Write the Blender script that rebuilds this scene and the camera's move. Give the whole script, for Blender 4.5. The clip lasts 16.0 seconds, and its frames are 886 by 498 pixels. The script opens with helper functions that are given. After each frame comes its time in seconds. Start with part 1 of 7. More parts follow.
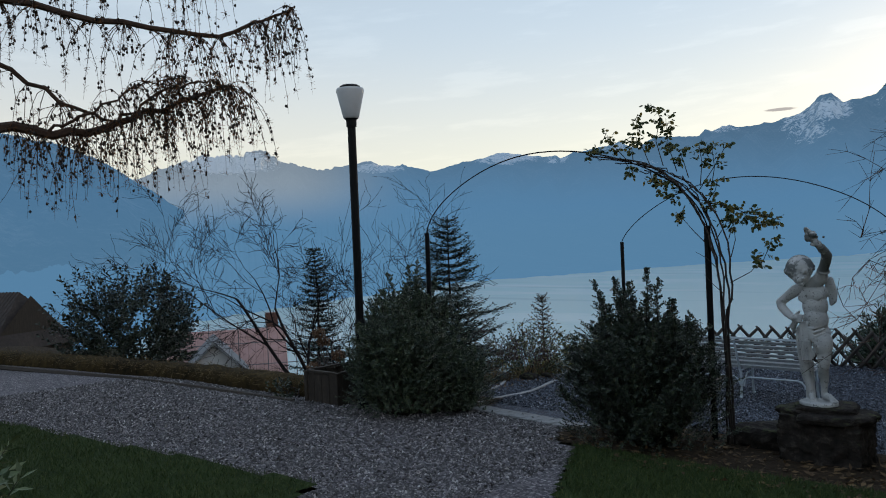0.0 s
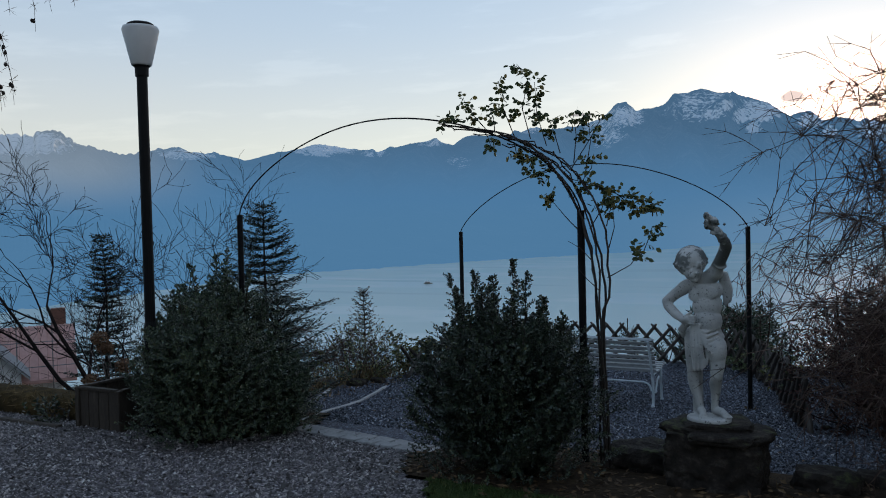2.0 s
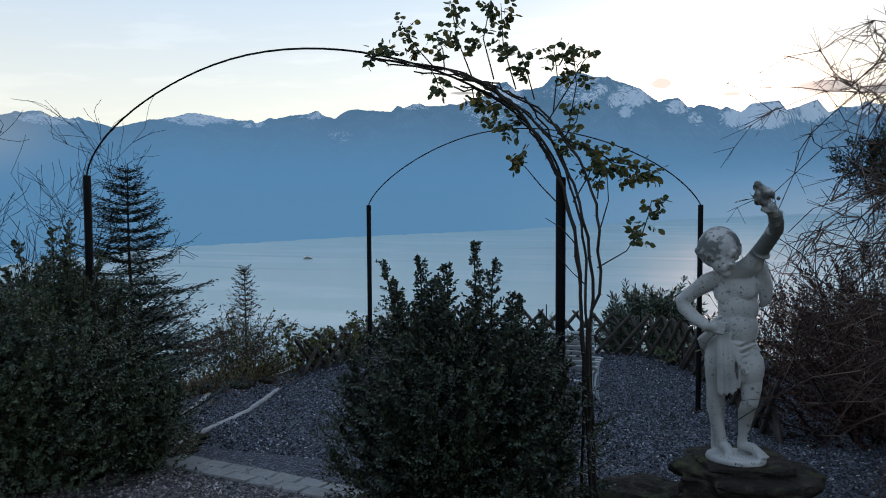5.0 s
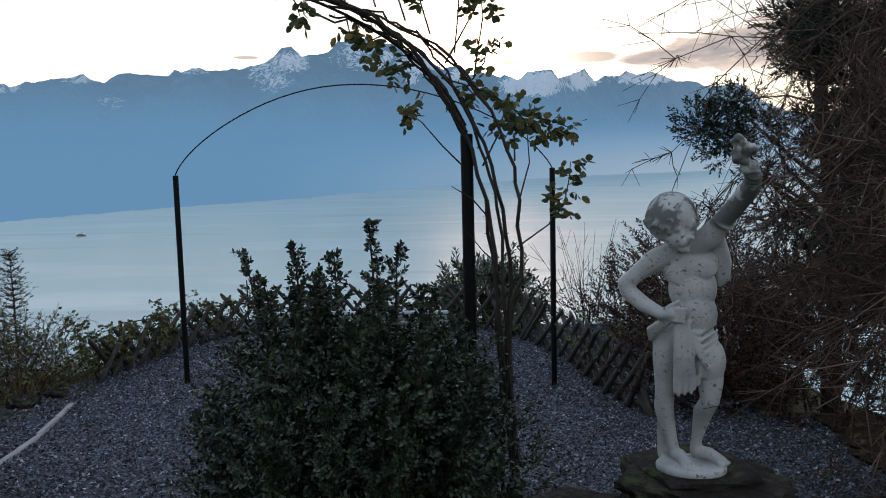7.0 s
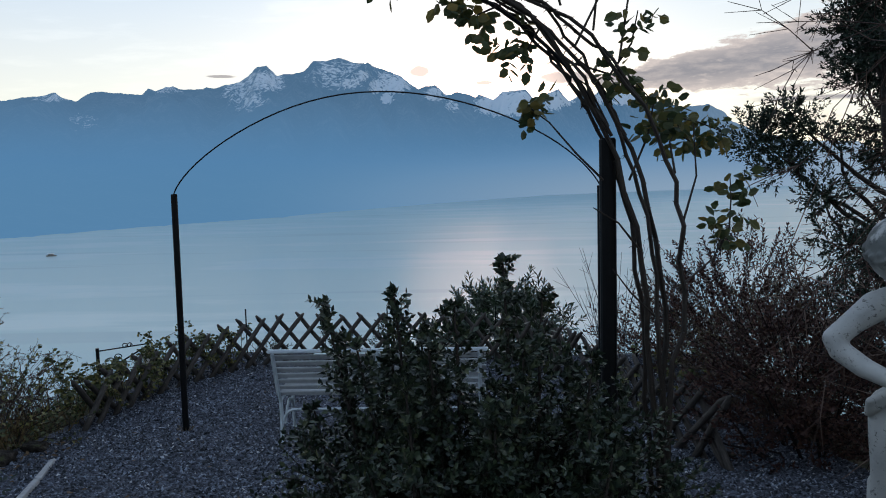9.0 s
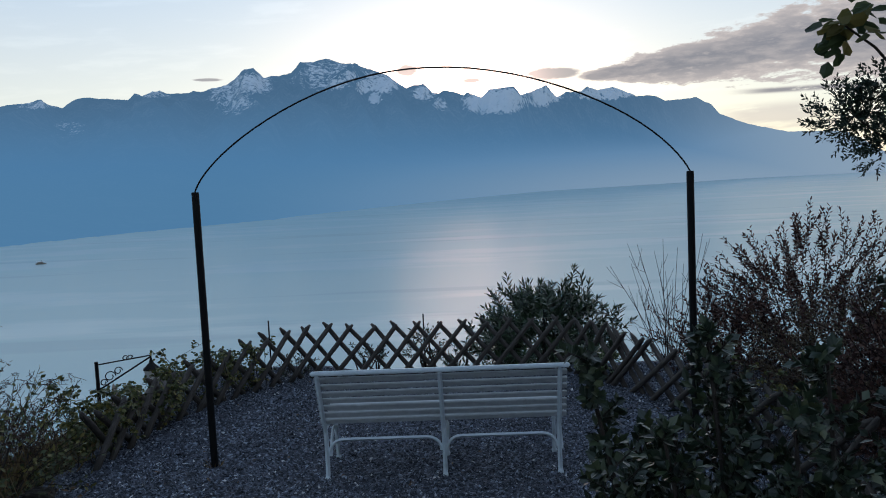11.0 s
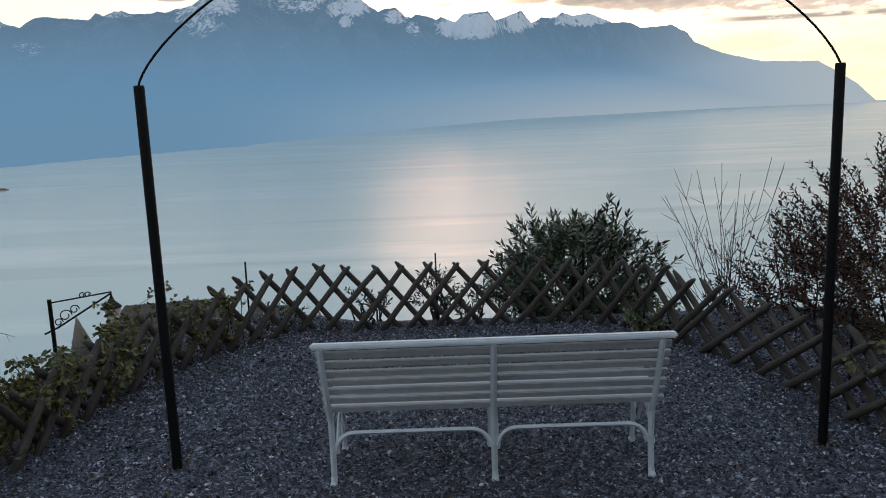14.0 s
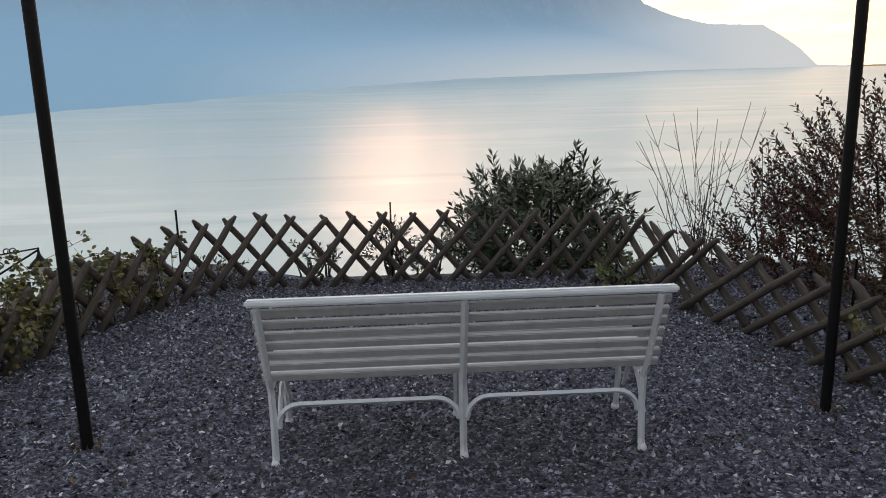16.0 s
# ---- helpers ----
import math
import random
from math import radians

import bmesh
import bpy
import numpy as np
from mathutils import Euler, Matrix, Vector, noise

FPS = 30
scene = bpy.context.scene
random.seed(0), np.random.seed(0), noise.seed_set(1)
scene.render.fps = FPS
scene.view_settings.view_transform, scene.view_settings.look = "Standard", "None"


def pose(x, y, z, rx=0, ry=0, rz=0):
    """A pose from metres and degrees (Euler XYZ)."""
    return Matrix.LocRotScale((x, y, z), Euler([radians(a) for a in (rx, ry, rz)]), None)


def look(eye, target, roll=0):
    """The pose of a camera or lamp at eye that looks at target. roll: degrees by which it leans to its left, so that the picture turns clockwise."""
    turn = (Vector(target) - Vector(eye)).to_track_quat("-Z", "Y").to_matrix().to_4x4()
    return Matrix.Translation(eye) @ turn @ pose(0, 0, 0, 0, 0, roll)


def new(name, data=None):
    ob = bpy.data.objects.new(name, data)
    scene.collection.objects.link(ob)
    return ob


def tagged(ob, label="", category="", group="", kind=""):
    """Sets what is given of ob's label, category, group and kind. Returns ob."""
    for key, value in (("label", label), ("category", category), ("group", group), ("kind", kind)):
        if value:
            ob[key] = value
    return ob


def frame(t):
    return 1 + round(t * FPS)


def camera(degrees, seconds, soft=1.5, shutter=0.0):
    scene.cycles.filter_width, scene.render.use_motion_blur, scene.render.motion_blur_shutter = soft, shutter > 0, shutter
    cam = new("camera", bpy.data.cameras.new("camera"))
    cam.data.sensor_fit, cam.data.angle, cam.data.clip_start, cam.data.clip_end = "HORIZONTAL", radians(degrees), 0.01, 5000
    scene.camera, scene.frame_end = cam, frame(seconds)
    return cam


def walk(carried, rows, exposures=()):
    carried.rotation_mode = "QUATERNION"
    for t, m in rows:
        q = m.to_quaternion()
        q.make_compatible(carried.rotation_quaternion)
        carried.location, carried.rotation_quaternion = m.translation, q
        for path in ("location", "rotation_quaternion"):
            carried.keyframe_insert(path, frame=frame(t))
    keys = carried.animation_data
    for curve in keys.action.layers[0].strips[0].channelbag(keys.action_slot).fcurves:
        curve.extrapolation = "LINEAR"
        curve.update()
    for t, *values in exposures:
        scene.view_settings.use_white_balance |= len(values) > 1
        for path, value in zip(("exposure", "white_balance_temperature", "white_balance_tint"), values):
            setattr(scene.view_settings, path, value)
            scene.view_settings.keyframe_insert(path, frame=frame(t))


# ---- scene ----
cam = camera(58.5, 16.0, 1.0)
PATH = [
    (0, (0.039, 0.003, 2.222), (-1.289, 1.499, 2.204), -2.4),
    (0.5, (-0.183, 0.23, 2.2), (-1.407, 1.81, 2.16), -1.4),
    (1, (-0.496, 0.41, 2.185), (-1.579, 2.091, 2.139), -1.5),
    (1.5, (-0.719, 0.719, 2.165), (-1.71, 2.455, 2.11), -1.6),
    (2, (-0.898, 1.011, 2.158), (-1.847, 2.771, 2.107), -1.4),
    (2.5, (-1.129, 1.246, 2.15), (-1.922, 3.08, 2.053), -1.0),
    (3, (-1.293, 1.594, 2.142), (-2.064, 3.436, 2.031), -1.0),
    (3.2, (-1.368, 1.686, 2.154), (-2.132, 3.53, 2.034), -0.8),
    (5.3, (-2.018, 2.386, 2.131), (-2.658, 4.277, 2.014), -0.6),
    (5.5, (-2.134, 2.488, 2.134), (-2.747, 4.388, 2.009), -0.9),
    (6, (-2.288, 2.615, 2.142), (-2.81, 4.536, 1.946), -2.0),
    (6.5, (-2.39, 2.874, 2.159), (-2.69, 4.84, 1.946), -1.7),
    (7, (-2.528, 3.073, 2.13), (-2.695, 5.055, 1.924), -1.4),
    (7.5, (-2.71, 3.281, 2.149), (-2.832, 5.266, 1.932), -2.3),
    (8, (-2.799, 3.53, 2.154), (-2.921, 5.516, 1.949), -1.9),
    (8.5, (-2.96, 3.72, 2.155), (-3.075, 5.708, 1.973), -1.7),
    (9, (-3.094, 3.884, 2.129), (-3.199, 5.875, 1.969), -1.4),
    (9.5, (-3.197, 4.169, 2.117), (-3.311, 6.16, 1.968), -1.4),
    (10, (-3.386, 4.334, 2.1), (-3.492, 6.327, 1.976), -1.4),
    (10.2, (-3.467, 4.412, 2.104), (-3.571, 6.405, 1.979), -2.1),
    (12.3, (-3.919, 5.526, 2.023), (-3.98, 7.512, 1.793), -2.4),
    (12.5, (-3.966, 5.650, 2.009), (-4.018, 7.636, 1.779), -2.1),
    (13, (-4.056, 5.889, 1.973), (-4.1, 7.87, 1.702), -2.1),
    (13.5, (-4.149, 6.140, 1.966), (-4.174, 8.114, 1.642), -2.5),
    (14, (-4.163, 6.399, 1.937), (-4.183, 8.369, 1.591), -2.2),
    (14.5, (-4.214, 6.604, 1.906), (-4.210, 8.565, 1.510), -2.0),
    (15, (-4.279, 6.744, 1.848), (-4.230, 8.697, 1.420), -1.9),
    (15.5, (-4.298, 6.853, 1.767), (-4.216, 8.801, 1.319), -1.5),
    (16, (-4.224, 7.000, 1.741), (-4.120, 8.946, 1.292), -1.3),
]
EXPOSURES = [(0.0, 0.2, 6700, 10), (1.0, 0.14, 6450, 10), (1.5, 0.12, 6400, 10), (2.0, 0.02, 6250, 10), (2.5, 0.28, 6500, 10), (5.5, 0.33, 6400, 11), (6.0, 0.62, 7200, 13), (7.0, 0.56, 7100, 14), (7.5, 0.66, 7500, 16), (8.0, 0.42, 6600, 12), (8.5, 0.34, 6500, 12), (10.0, 0.08, 6150, 10), (12.5, 0.08, 6150, 10), (13.0, 0.4, 6500, 10), (13.5, 0.6, 8000, 15), (14.0, 0.5, 7650, 15), (14.5, 1.08, 8600, 19), (15.0, 1.03, 9000, 21), (16.0, 1.0, 9100, 22)]
SKY_STRENGTH, SKY_SHARE = 0.12, 0.45
SKY_GLOW = (21.0, 12.9, 10.0)
SKY_HIGH = (0.9, 1.0, 1.16)
SKY_HAZE, SKY_CREAM = (3.7, 4.3, 4.9), (4.9, 4.6, 4.05)
CLOUD, CLOUD_LOW = (1.7, 1.7, 1.95), (4.6, 4.0, 3.7)
# emission colours that paint haze onto the mountains, by height
HAZE_LOW, HAZE_MID, HAZE_HIGH, HAZE_PALE, HAZE_GLOW = (0.08, 0.197, 0.338), (0.077, 0.194, 0.345), (0.088, 0.192, 0.325), (0.25, 0.33, 0.41), 1.0
LAKE_ROUGH = 0.26
walk(cam, [(t, look(eye, target, roll)) for t, eye, target, roll in PATH], EXPOSURES)

# ---- daylight: the sun stands just behind the ridge ----
SUN_AZ, SUN_EL = -0.8, 6.0          # degrees east of +y, and above the horizon
sky_world = bpy.data.worlds.new("evening_sky")
scene.world = sky_world
sky_world.use_nodes = True


def build_sky():
    nt = sky_world.node_tree
    nt.nodes.clear()
    N, L = nt.nodes.new, nt.links.new
    sky = N("ShaderNodeTexSky")
    sky.sky_type, sky.sun_disc = "NISHITA", False
    sky.sun_elevation, sky.sun_rotation = radians(SUN_EL), radians(SUN_AZ)
    sky.air_density, sky.dust_density, sky.ozone_density, sky.altitude = 1.0, 0.7, 2.0, 700
    geo = N("ShaderNodeNewGeometry")
    xyz = N("ShaderNodeSeparateXYZ")
    tex = N("ShaderNodeTexCoord")
    L(tex.outputs["Generated"], xyz.inputs[0])

    def m(op, a, b=None, clamp=False):
        n = N("ShaderNodeMath")
        n.operation, n.use_clamp = op, clamp
        for i, v in enumerate((a, b)):
            if v is None:
                continue
            if isinstance(v, (int, float)):
                n.inputs[i].default_value = v
            else:
                L(v, n.inputs[i])
        return n.outputs[0]

    def rng(v, a, b, c=0.0, d=1.0):
        n = N("ShaderNodeMapRange")
        n.interpolation_type = "SMOOTHSTEP"
        L(v, n.inputs[0])
        for i, k in enumerate((a, b, c, d)):
            n.inputs[1 + i].default_value = k
        return n.outputs[0]

    az = m("MULTIPLY", m("ARCTAN2", xyz.outputs[0], xyz.outputs[1]), 180 / math.pi)
    el = m("MULTIPLY", m("ARCSINE", xyz.outputs[2]), 180 / math.pi)
    vec = N("ShaderNodeCombineXYZ")
    L(m("MULTIPLY", az, 0.11), vec.inputs[0])
    L(m("ADD", m("MULTIPLY", el, 0.62), m("MULTIPLY", az, -0.035)), vec.inputs[1])
    noise_tex = N("ShaderNodeTexNoise")
    noise_tex.inputs["Scale"].default_value = 1.0
    noise_tex.inputs["Detail"].default_value = 8
    noise_tex.inputs["Roughness"].default_value = 0.6
    L(vec.outputs[0], noise_tex.inputs["Vector"])
    f = noise_tex.outputs["Fac"]
    # a ragged bank of cloud low on the horizon, with thin streaks under it and small puffs beside it
    lower = m("SUBTRACT", 6.7, m("MULTIPLY", m("SUBTRACT", az, 8.2), 0.05))
    upper = m("ADD", 7.3, m("MULTIPLY", m("SUBTRACT", az, 8.2), 0.19))
    mid = m("MULTIPLY", m("ADD", lower, upper), 0.5)
    half = m("MAXIMUM", m("MULTIPLY", m("SUBTRACT", upper, lower), 0.5), 0.12)
    off = m("DIVIDE", m("ABSOLUTE", m("SUBTRACT", el, mid)), half)
    vec2 = N("ShaderNodeCombineXYZ")
    L(m("MULTIPLY", az, 0.45), vec2.inputs[0])
    L(m("MULTIPLY", el, 1.5), vec2.inputs[1])
    fine_tex = N("ShaderNodeTexNoise")
    fine_tex.inputs["Scale"].default_value, fine_tex.inputs["Detail"].default_value, fine_tex.inputs["Roughness"].default_value = 1.0, 7, 0.62
    L(vec2.outputs[0], fine_tex.inputs["Vector"])
    f2 = fine_tex.outputs["Fac"]
    body = m("ADD", m("SUBTRACT", 1.3, off), m("ADD", m("MULTIPLY", m("SUBTRACT", f2, 0.5), 2.6), m("MULTIPLY", m("SUBTRACT", f, 0.5), 1.2)))
    body = m("MULTIPLY", m("MULTIPLY", body, rng(az, 7.0, 10.0)), rng(az, 80, 120, 1.0, 0.0))
    thick = rng(body, 0.02, 0.3)
    line_d = m("ABSOLUTE", m("SUBTRACT", el, m("SUBTRACT", 5.15, m("MULTIPLY", m("SUBTRACT", az, 19.0), 0.02))))
    line = m("MULTIPLY", rng(line_d, 0.05, 0.28, 1.0, 0.0), m("MULTIPLY", rng(az, 17.0, 20.5), rng(f2, 0.3, 0.5)))
    low = m("MULTIPLY", m("MULTIPLY", rng(el, 0.2, 1.8), rng(el, 3.9, 4.7, 1.0, 0.0)), rng(az, 15.5, 19.0))
    wisp = m("MULTIPLY", rng(f, 0.4, 0.6), m("MULTIPLY", low, 0.62))
    puff = 0.0
    for a0, e0, wa, we in ((-4.4, 8.1, 0.85, 0.5), (5.9, 7.35, 2.1, 0.5), (9.0, 6.95, 0.9, 0.25), (-18.2, 7.8, 1.1, 0.12), (0.2, 7.2, 0.7, 0.16)):
        d = m("ADD", m("POWER", m("ABSOLUTE", m("DIVIDE", m("SUBTRACT", az, a0), wa)), 2.0), m("POWER", m("ABSOLUTE", m("DIVIDE", m("SUBTRACT", el, e0), we)), 2.0))
        puff = m("MAXIMUM", puff, rng(m("ADD", m("SUBTRACT", 1.0, d), m("MULTIPLY", m("SUBTRACT", f2, 0.5), 1.8)), -0.1, 0.6, 0.0, 0.9))
    cover = m("MAXIMUM", m("MAXIMUM", thick, line), m("MAXIMUM", wisp, puff), True)
    dense = m("MAXIMUM", m("MULTIPLY", rng(body, 0.2, 0.9), rng(f2, 0.72, 0.34, 0.45, 1.0)), m("MAXIMUM", m("MULTIPLY", puff, 0.75), m("MULTIPLY", line, 0.8)), True)
    # warm light round the hidden sun
    glow_d = m("SQRT", m("ADD", m("POWER", m("MULTIPLY", m("SUBTRACT", az, SUN_AZ), 0.6), 2.0), m("POWER", m("SUBTRACT", el, SUN_EL + 0.6), 2.0)))
    glow = m("ADD", m("MULTIPLY", m("POWER", rng(glow_d, 0.0, 14.0, 1.0, 0.0), 2.0), 0.14), m("MULTIPLY", m("POWER", rng(glow_d, 0.0, 5.5, 1.0, 0.0), 1.5), 5.0))
    wide = rng(el, 1.0, 30.0, 1.0, 0.0)
    up = m("MAXIMUM", el, 0.0)

    def rgb(c):
        n = N("ShaderNodeRGB")
        n.outputs[0].default_value = (*c, 1)
        return n.outputs[0]

    def mix(a, b, fac, mode="MIX"):
        n = N("ShaderNodeMixRGB")
        n.blend_type = mode
        for i, v in ((0, fac), (1, a), (2, b)):
            if isinstance(v, (int, float)):
                n.inputs[i].default_value = v
            else:
                L(v, n.inputs[i])
        return n.outputs[0]

    lit = mix(mix(sky.outputs[0], rgb((SKY_SHARE,) * 3), 1.0, "MULTIPLY"), rgb(SKY_GLOW), glow, "ADD")
    lit = mix(lit, mix(rgb(SKY_CREAM), rgb(SKY_HAZE), rng(el, 5.0, 17.0)), rng(el, 0.0, 45.0, 1.0, 0.7), "ADD")
    lit = mix(lit, rgb(SKY_HIGH), rng(el, 20.0, 50.0), "MULTIPLY")
    lit = mix(lit, rgb((1.07, 1.06, 1.05)), rng(f, 0.5, 0.66), "MULTIPLY")
    lit = mix(lit, mix(rgb(CLOUD_LOW), rgb(CLOUD), dense), m("MULTIPLY", cover, 0.92))
    bg = N("ShaderNodeBackground")
    bg.inputs["Strength"].default_value = SKY_STRENGTH
    L(lit, bg.inputs["Color"])
    out = N("ShaderNodeOutputWorld")
    L(bg.outputs[0], out.inputs["Surface"])


build_sky()
sun = new("sun", bpy.data.lights.new("sun", "SUN"))
sun.data.energy, sun.data.angle, sun.data.color = 2.5, radians(0.53), (1.0, 0.78, 0.55)
a_, e_ = radians(SUN_AZ), radians(SUN_EL)
sun.matrix_world = look((0, 0, 30), Vector((0, 0, 30)) - 10 * Vector((math.sin(a_) * math.cos(e_), math.cos(a_) * math.cos(e_), math.sin(e_))))


# ---- materials ----
class Mat:
    """A small builder for node materials."""

    def __init__(self, name):
        self.m = bpy.data.materials.new(name)
        self.m.use_nodes = True
        self.nt = self.m.node_tree
        self.nt.nodes.clear()
        self.bsdf = self.nt.nodes.new("ShaderNodeBsdfPrincipled")
        self.out = self.nt.nodes.new("ShaderNodeOutputMaterial")
        self.nt.links.new(self.bsdf.outputs[0], self.out.inputs["Surface"])
        tc = self.nt.nodes.new("ShaderNodeTexCoord")
        self.pos = tc.outputs["Object"]
        g = self.nt.nodes.new("ShaderNodeNewGeometry")
        self.world, self.normal, self.island = g.outputs["Position"], g.outputs["Normal"], g.outputs["Random Per Island"]
        oi = self.nt.nodes.new("ShaderNodeObjectInfo")
        self.each = oi.outputs["Random"]

    def put(self, sock, v):
        if hasattr(v, "links"):
            self.nt.links.new(v, sock)
        else:
            sock.default_value = v

    def noise(self, scale, detail=4.0, rough=0.55, vec=None, stretch=None, out="Fac"):
        v = self.world if vec is None else vec
        if stretch:
            mp = self.nt.nodes.new("ShaderNodeMapping")
            mp.inputs["Scale"].default_value = stretch
            self.put(mp.inputs["Vector"], v)
            v = mp.outputs[0]
        n = self.nt.nodes.new("ShaderNodeTexNoise")
        n.inputs["Scale"].default_value, n.inputs["Detail"].default_value, n.inputs["Roughness"].default_value = scale, detail, rough
        self.put(n.inputs["Vector"], v)
        return n.outputs[out]

    def voronoi(self, scale, feature="F1", out="Distance", vec=None, rand=1.0):
        n = self.nt.nodes.new("ShaderNodeTexVoronoi")
        n.feature = feature
        n.inputs["Scale"].default_value, n.inputs["Randomness"].default_value = scale, rand
        self.put(n.inputs["Vector"], self.world if vec is None else vec)
        return n.outputs[out]

    def math(self, op, a, b=0.0, clamp=False):
        n = self.nt.nodes.new("ShaderNodeMath")
        n.operation, n.use_clamp = op, clamp
        self.put(n.inputs[0], a)
        self.put(n.inputs[1], b)
        return n.outputs[0]

    def span(self, v, a, b, c=0.0, d=1.0):
        n = self.nt.nodes.new("ShaderNodeMapRange")
        n.interpolation_type = "SMOOTHSTEP"
        self.put(n.inputs[0], v)
        for i, k in enumerate((a, b, c, d)):
            n.inputs[1 + i].default_value = k
        return n.outputs[0]

    def ramp(self, v, stops):
        n = self.nt.nodes.new("ShaderNodeValToRGB")
        el = n.color_ramp.elements
        while len(el) < len(stops):
            el.new(0.5)
        for e, (p, c) in zip(el, stops):
            e.position, e.color = p, (*c, 1)
        self.put(n.inputs[0], v)
        return n.outputs[0]

    def mix(self, a, b, fac, mode="MIX"):
        n = self.nt.nodes.new("ShaderNodeMixRGB")
        n.blend_type = mode
        for s, v in zip(n.inputs, (fac, a, b)):
            self.put(s, (*v, 1) if isinstance(v, tuple) and len(v) == 3 else v)
        return n.outputs[0]

    def xyz(self, v, k):
        n = self.nt.nodes.new("ShaderNodeSeparateXYZ")
        self.put(n.inputs[0], v)
        return n.outputs[k]

    def bump(self, height, strength=0.5, dist=0.01):
        n = self.nt.nodes.new("ShaderNodeBump")
        n.inputs["Strength"].default_value, n.inputs["Distance"].default_value = strength, dist
        self.put(n.inputs["Height"], height)
        self.put(self.bsdf.inputs["Normal"], n.outputs[0])

    def set(self, color=None, rough=None, metal=None, spec=None):
        for k, v in (("Base Color", color), ("Roughness", rough), ("Metallic", metal), ("Specular IOR Level", spec)):
            if v is not None:
                self.put(self.bsdf.inputs[k], (*v, 1) if isinstance(v, tuple) and len(v) == 3 else v)
        return self


def mat_simple(name, stops, scale=20.0, rough=0.7, bump=0.3, bdist=0.004, vec="object", stretch=None, metal=0.0, spec=0.4):
    m = Mat(name)
    v = m.pos if vec == "object" else m.world
    n1, n2 = m.noise(scale, 5, 0.6, v, stretch), m.noise(scale * 0.13, 3, 0.5, v, stretch)
    mixd = m.math("ADD", m.math("MULTIPLY", n1, 0.6), m.math("MULTIPLY", n2, 0.4))
    m.set(m.ramp(mixd, stops), rough, metal, spec)
    m.bump(n1, bump, bdist)
    return m.m


def mat_leaf(name, stops, rough=0.5, spec=0.35, trans=0.0):
    m = Mat(name)
    v = m.math("ADD", m.math("MULTIPLY", m.island, 0.7), m.math("MULTIPLY", m.noise(3.0, 2), 0.3))
    col = m.ramp(v, stops)
    m.set(col, rough, 0.0, spec)
    if trans > 0:
        t = m.nt.nodes.new("ShaderNodeBsdfTranslucent")
        m.put(t.inputs["Color"], col)
        mx = m.nt.nodes.new("ShaderNodeMixShader")
        mx.inputs[0].default_value = trans
        m.put(mx.inputs[1], m.bsdf.outputs[0])
        m.put(mx.inputs[2], t.outputs[0])
        m.put(m.out.inputs["Surface"], mx.outputs[0])
    return m.m


def mat_gravel(name, k, blue=1.0, dirty=0.55):
    m = Mat(name)
    sh = lambda c: (k * c[0] / blue, k * c[1], k * c[2] * blue)
    cell = m.voronoi(68.0, "F1", "Color")
    dist = m.voronoi(68.0)
    v = m.xyz(cell, 0)
    c = m.ramp(v, [(0.0, sh((0.035, 0.034, 0.042))), (0.55, sh((0.085, 0.081, 0.096))), (0.85, sh((0.16, 0.155, 0.17))), (1.0, sh((0.3, 0.29, 0.31)))])
    dirt = m.span(m.noise(1.1, 5, 0.6), 0.45, 0.7)
    c = m.mix(c, (0.05, 0.042, 0.036), m.math("MULTIPLY", dirt, dirty))
    m.set(c, 0.75, 0.0, 0.3)
    m.bump(m.math("ADD", m.math("MULTIPLY", dist, -1.0), m.math("MULTIPLY", v, 0.35)), 1.0, 0.014)
    return m.m


def mat_stone_bits(name, k, blue=1.0, even=0.0):
    m = Mat(name)
    sh = lambda c: tuple(k * (v + (0.075 - v) * even) * f for v, f in zip(c, (1 / blue, 1.0, blue)))
    c = m.ramp(m.island, [(0.0, sh((0.006, 0.006, 0.008))), (0.4, sh((0.022, 0.022, 0.027))), (0.62, sh((0.07, 0.069, 0.08))), (0.84, sh((0.19, 0.188, 0.205))), (0.97, sh((0.36, 0.358, 0.37))), (1.0, (0.6, 0.59, 0.58))])
    m.set(c, 0.7, 0.0, 0.35)
    return m.m


def mat_lake():
    """Breeze-ruffled water with calmer and rougher lanes; its base colour carries part of the reflected sky."""
    m = Mat("lake_water")
    lanes = m.noise(0.0045, 5, 0.6, stretch=(1.0, 3.2, 1.0))
    thin = m.noise(0.005, 4, 0.55, stretch=(0.5, 5.5, 1.0))
    calm = m.span(lanes, 0.5, 0.62)
    ruffled = m.span(thin, 0.58, 0.66)
    # pale base stands in for sky reflection, lighter in calm lanes, darker in ruffled
    c = m.mix((0.272, 0.435, 0.46), (0.36, 0.51, 0.535), calm)
    c = m.mix(c, (0.15, 0.26, 0.32), m.math("MULTIPLY", ruffled, 0.27))
    r = m.math("ADD", m.math("MULTIPLY", calm, -0.04), LAKE_ROUGH)
    m.set(c, r, 0.0, 0.8)
    m.bsdf.inputs["IOR"].default_value = 1.33
    return m.m


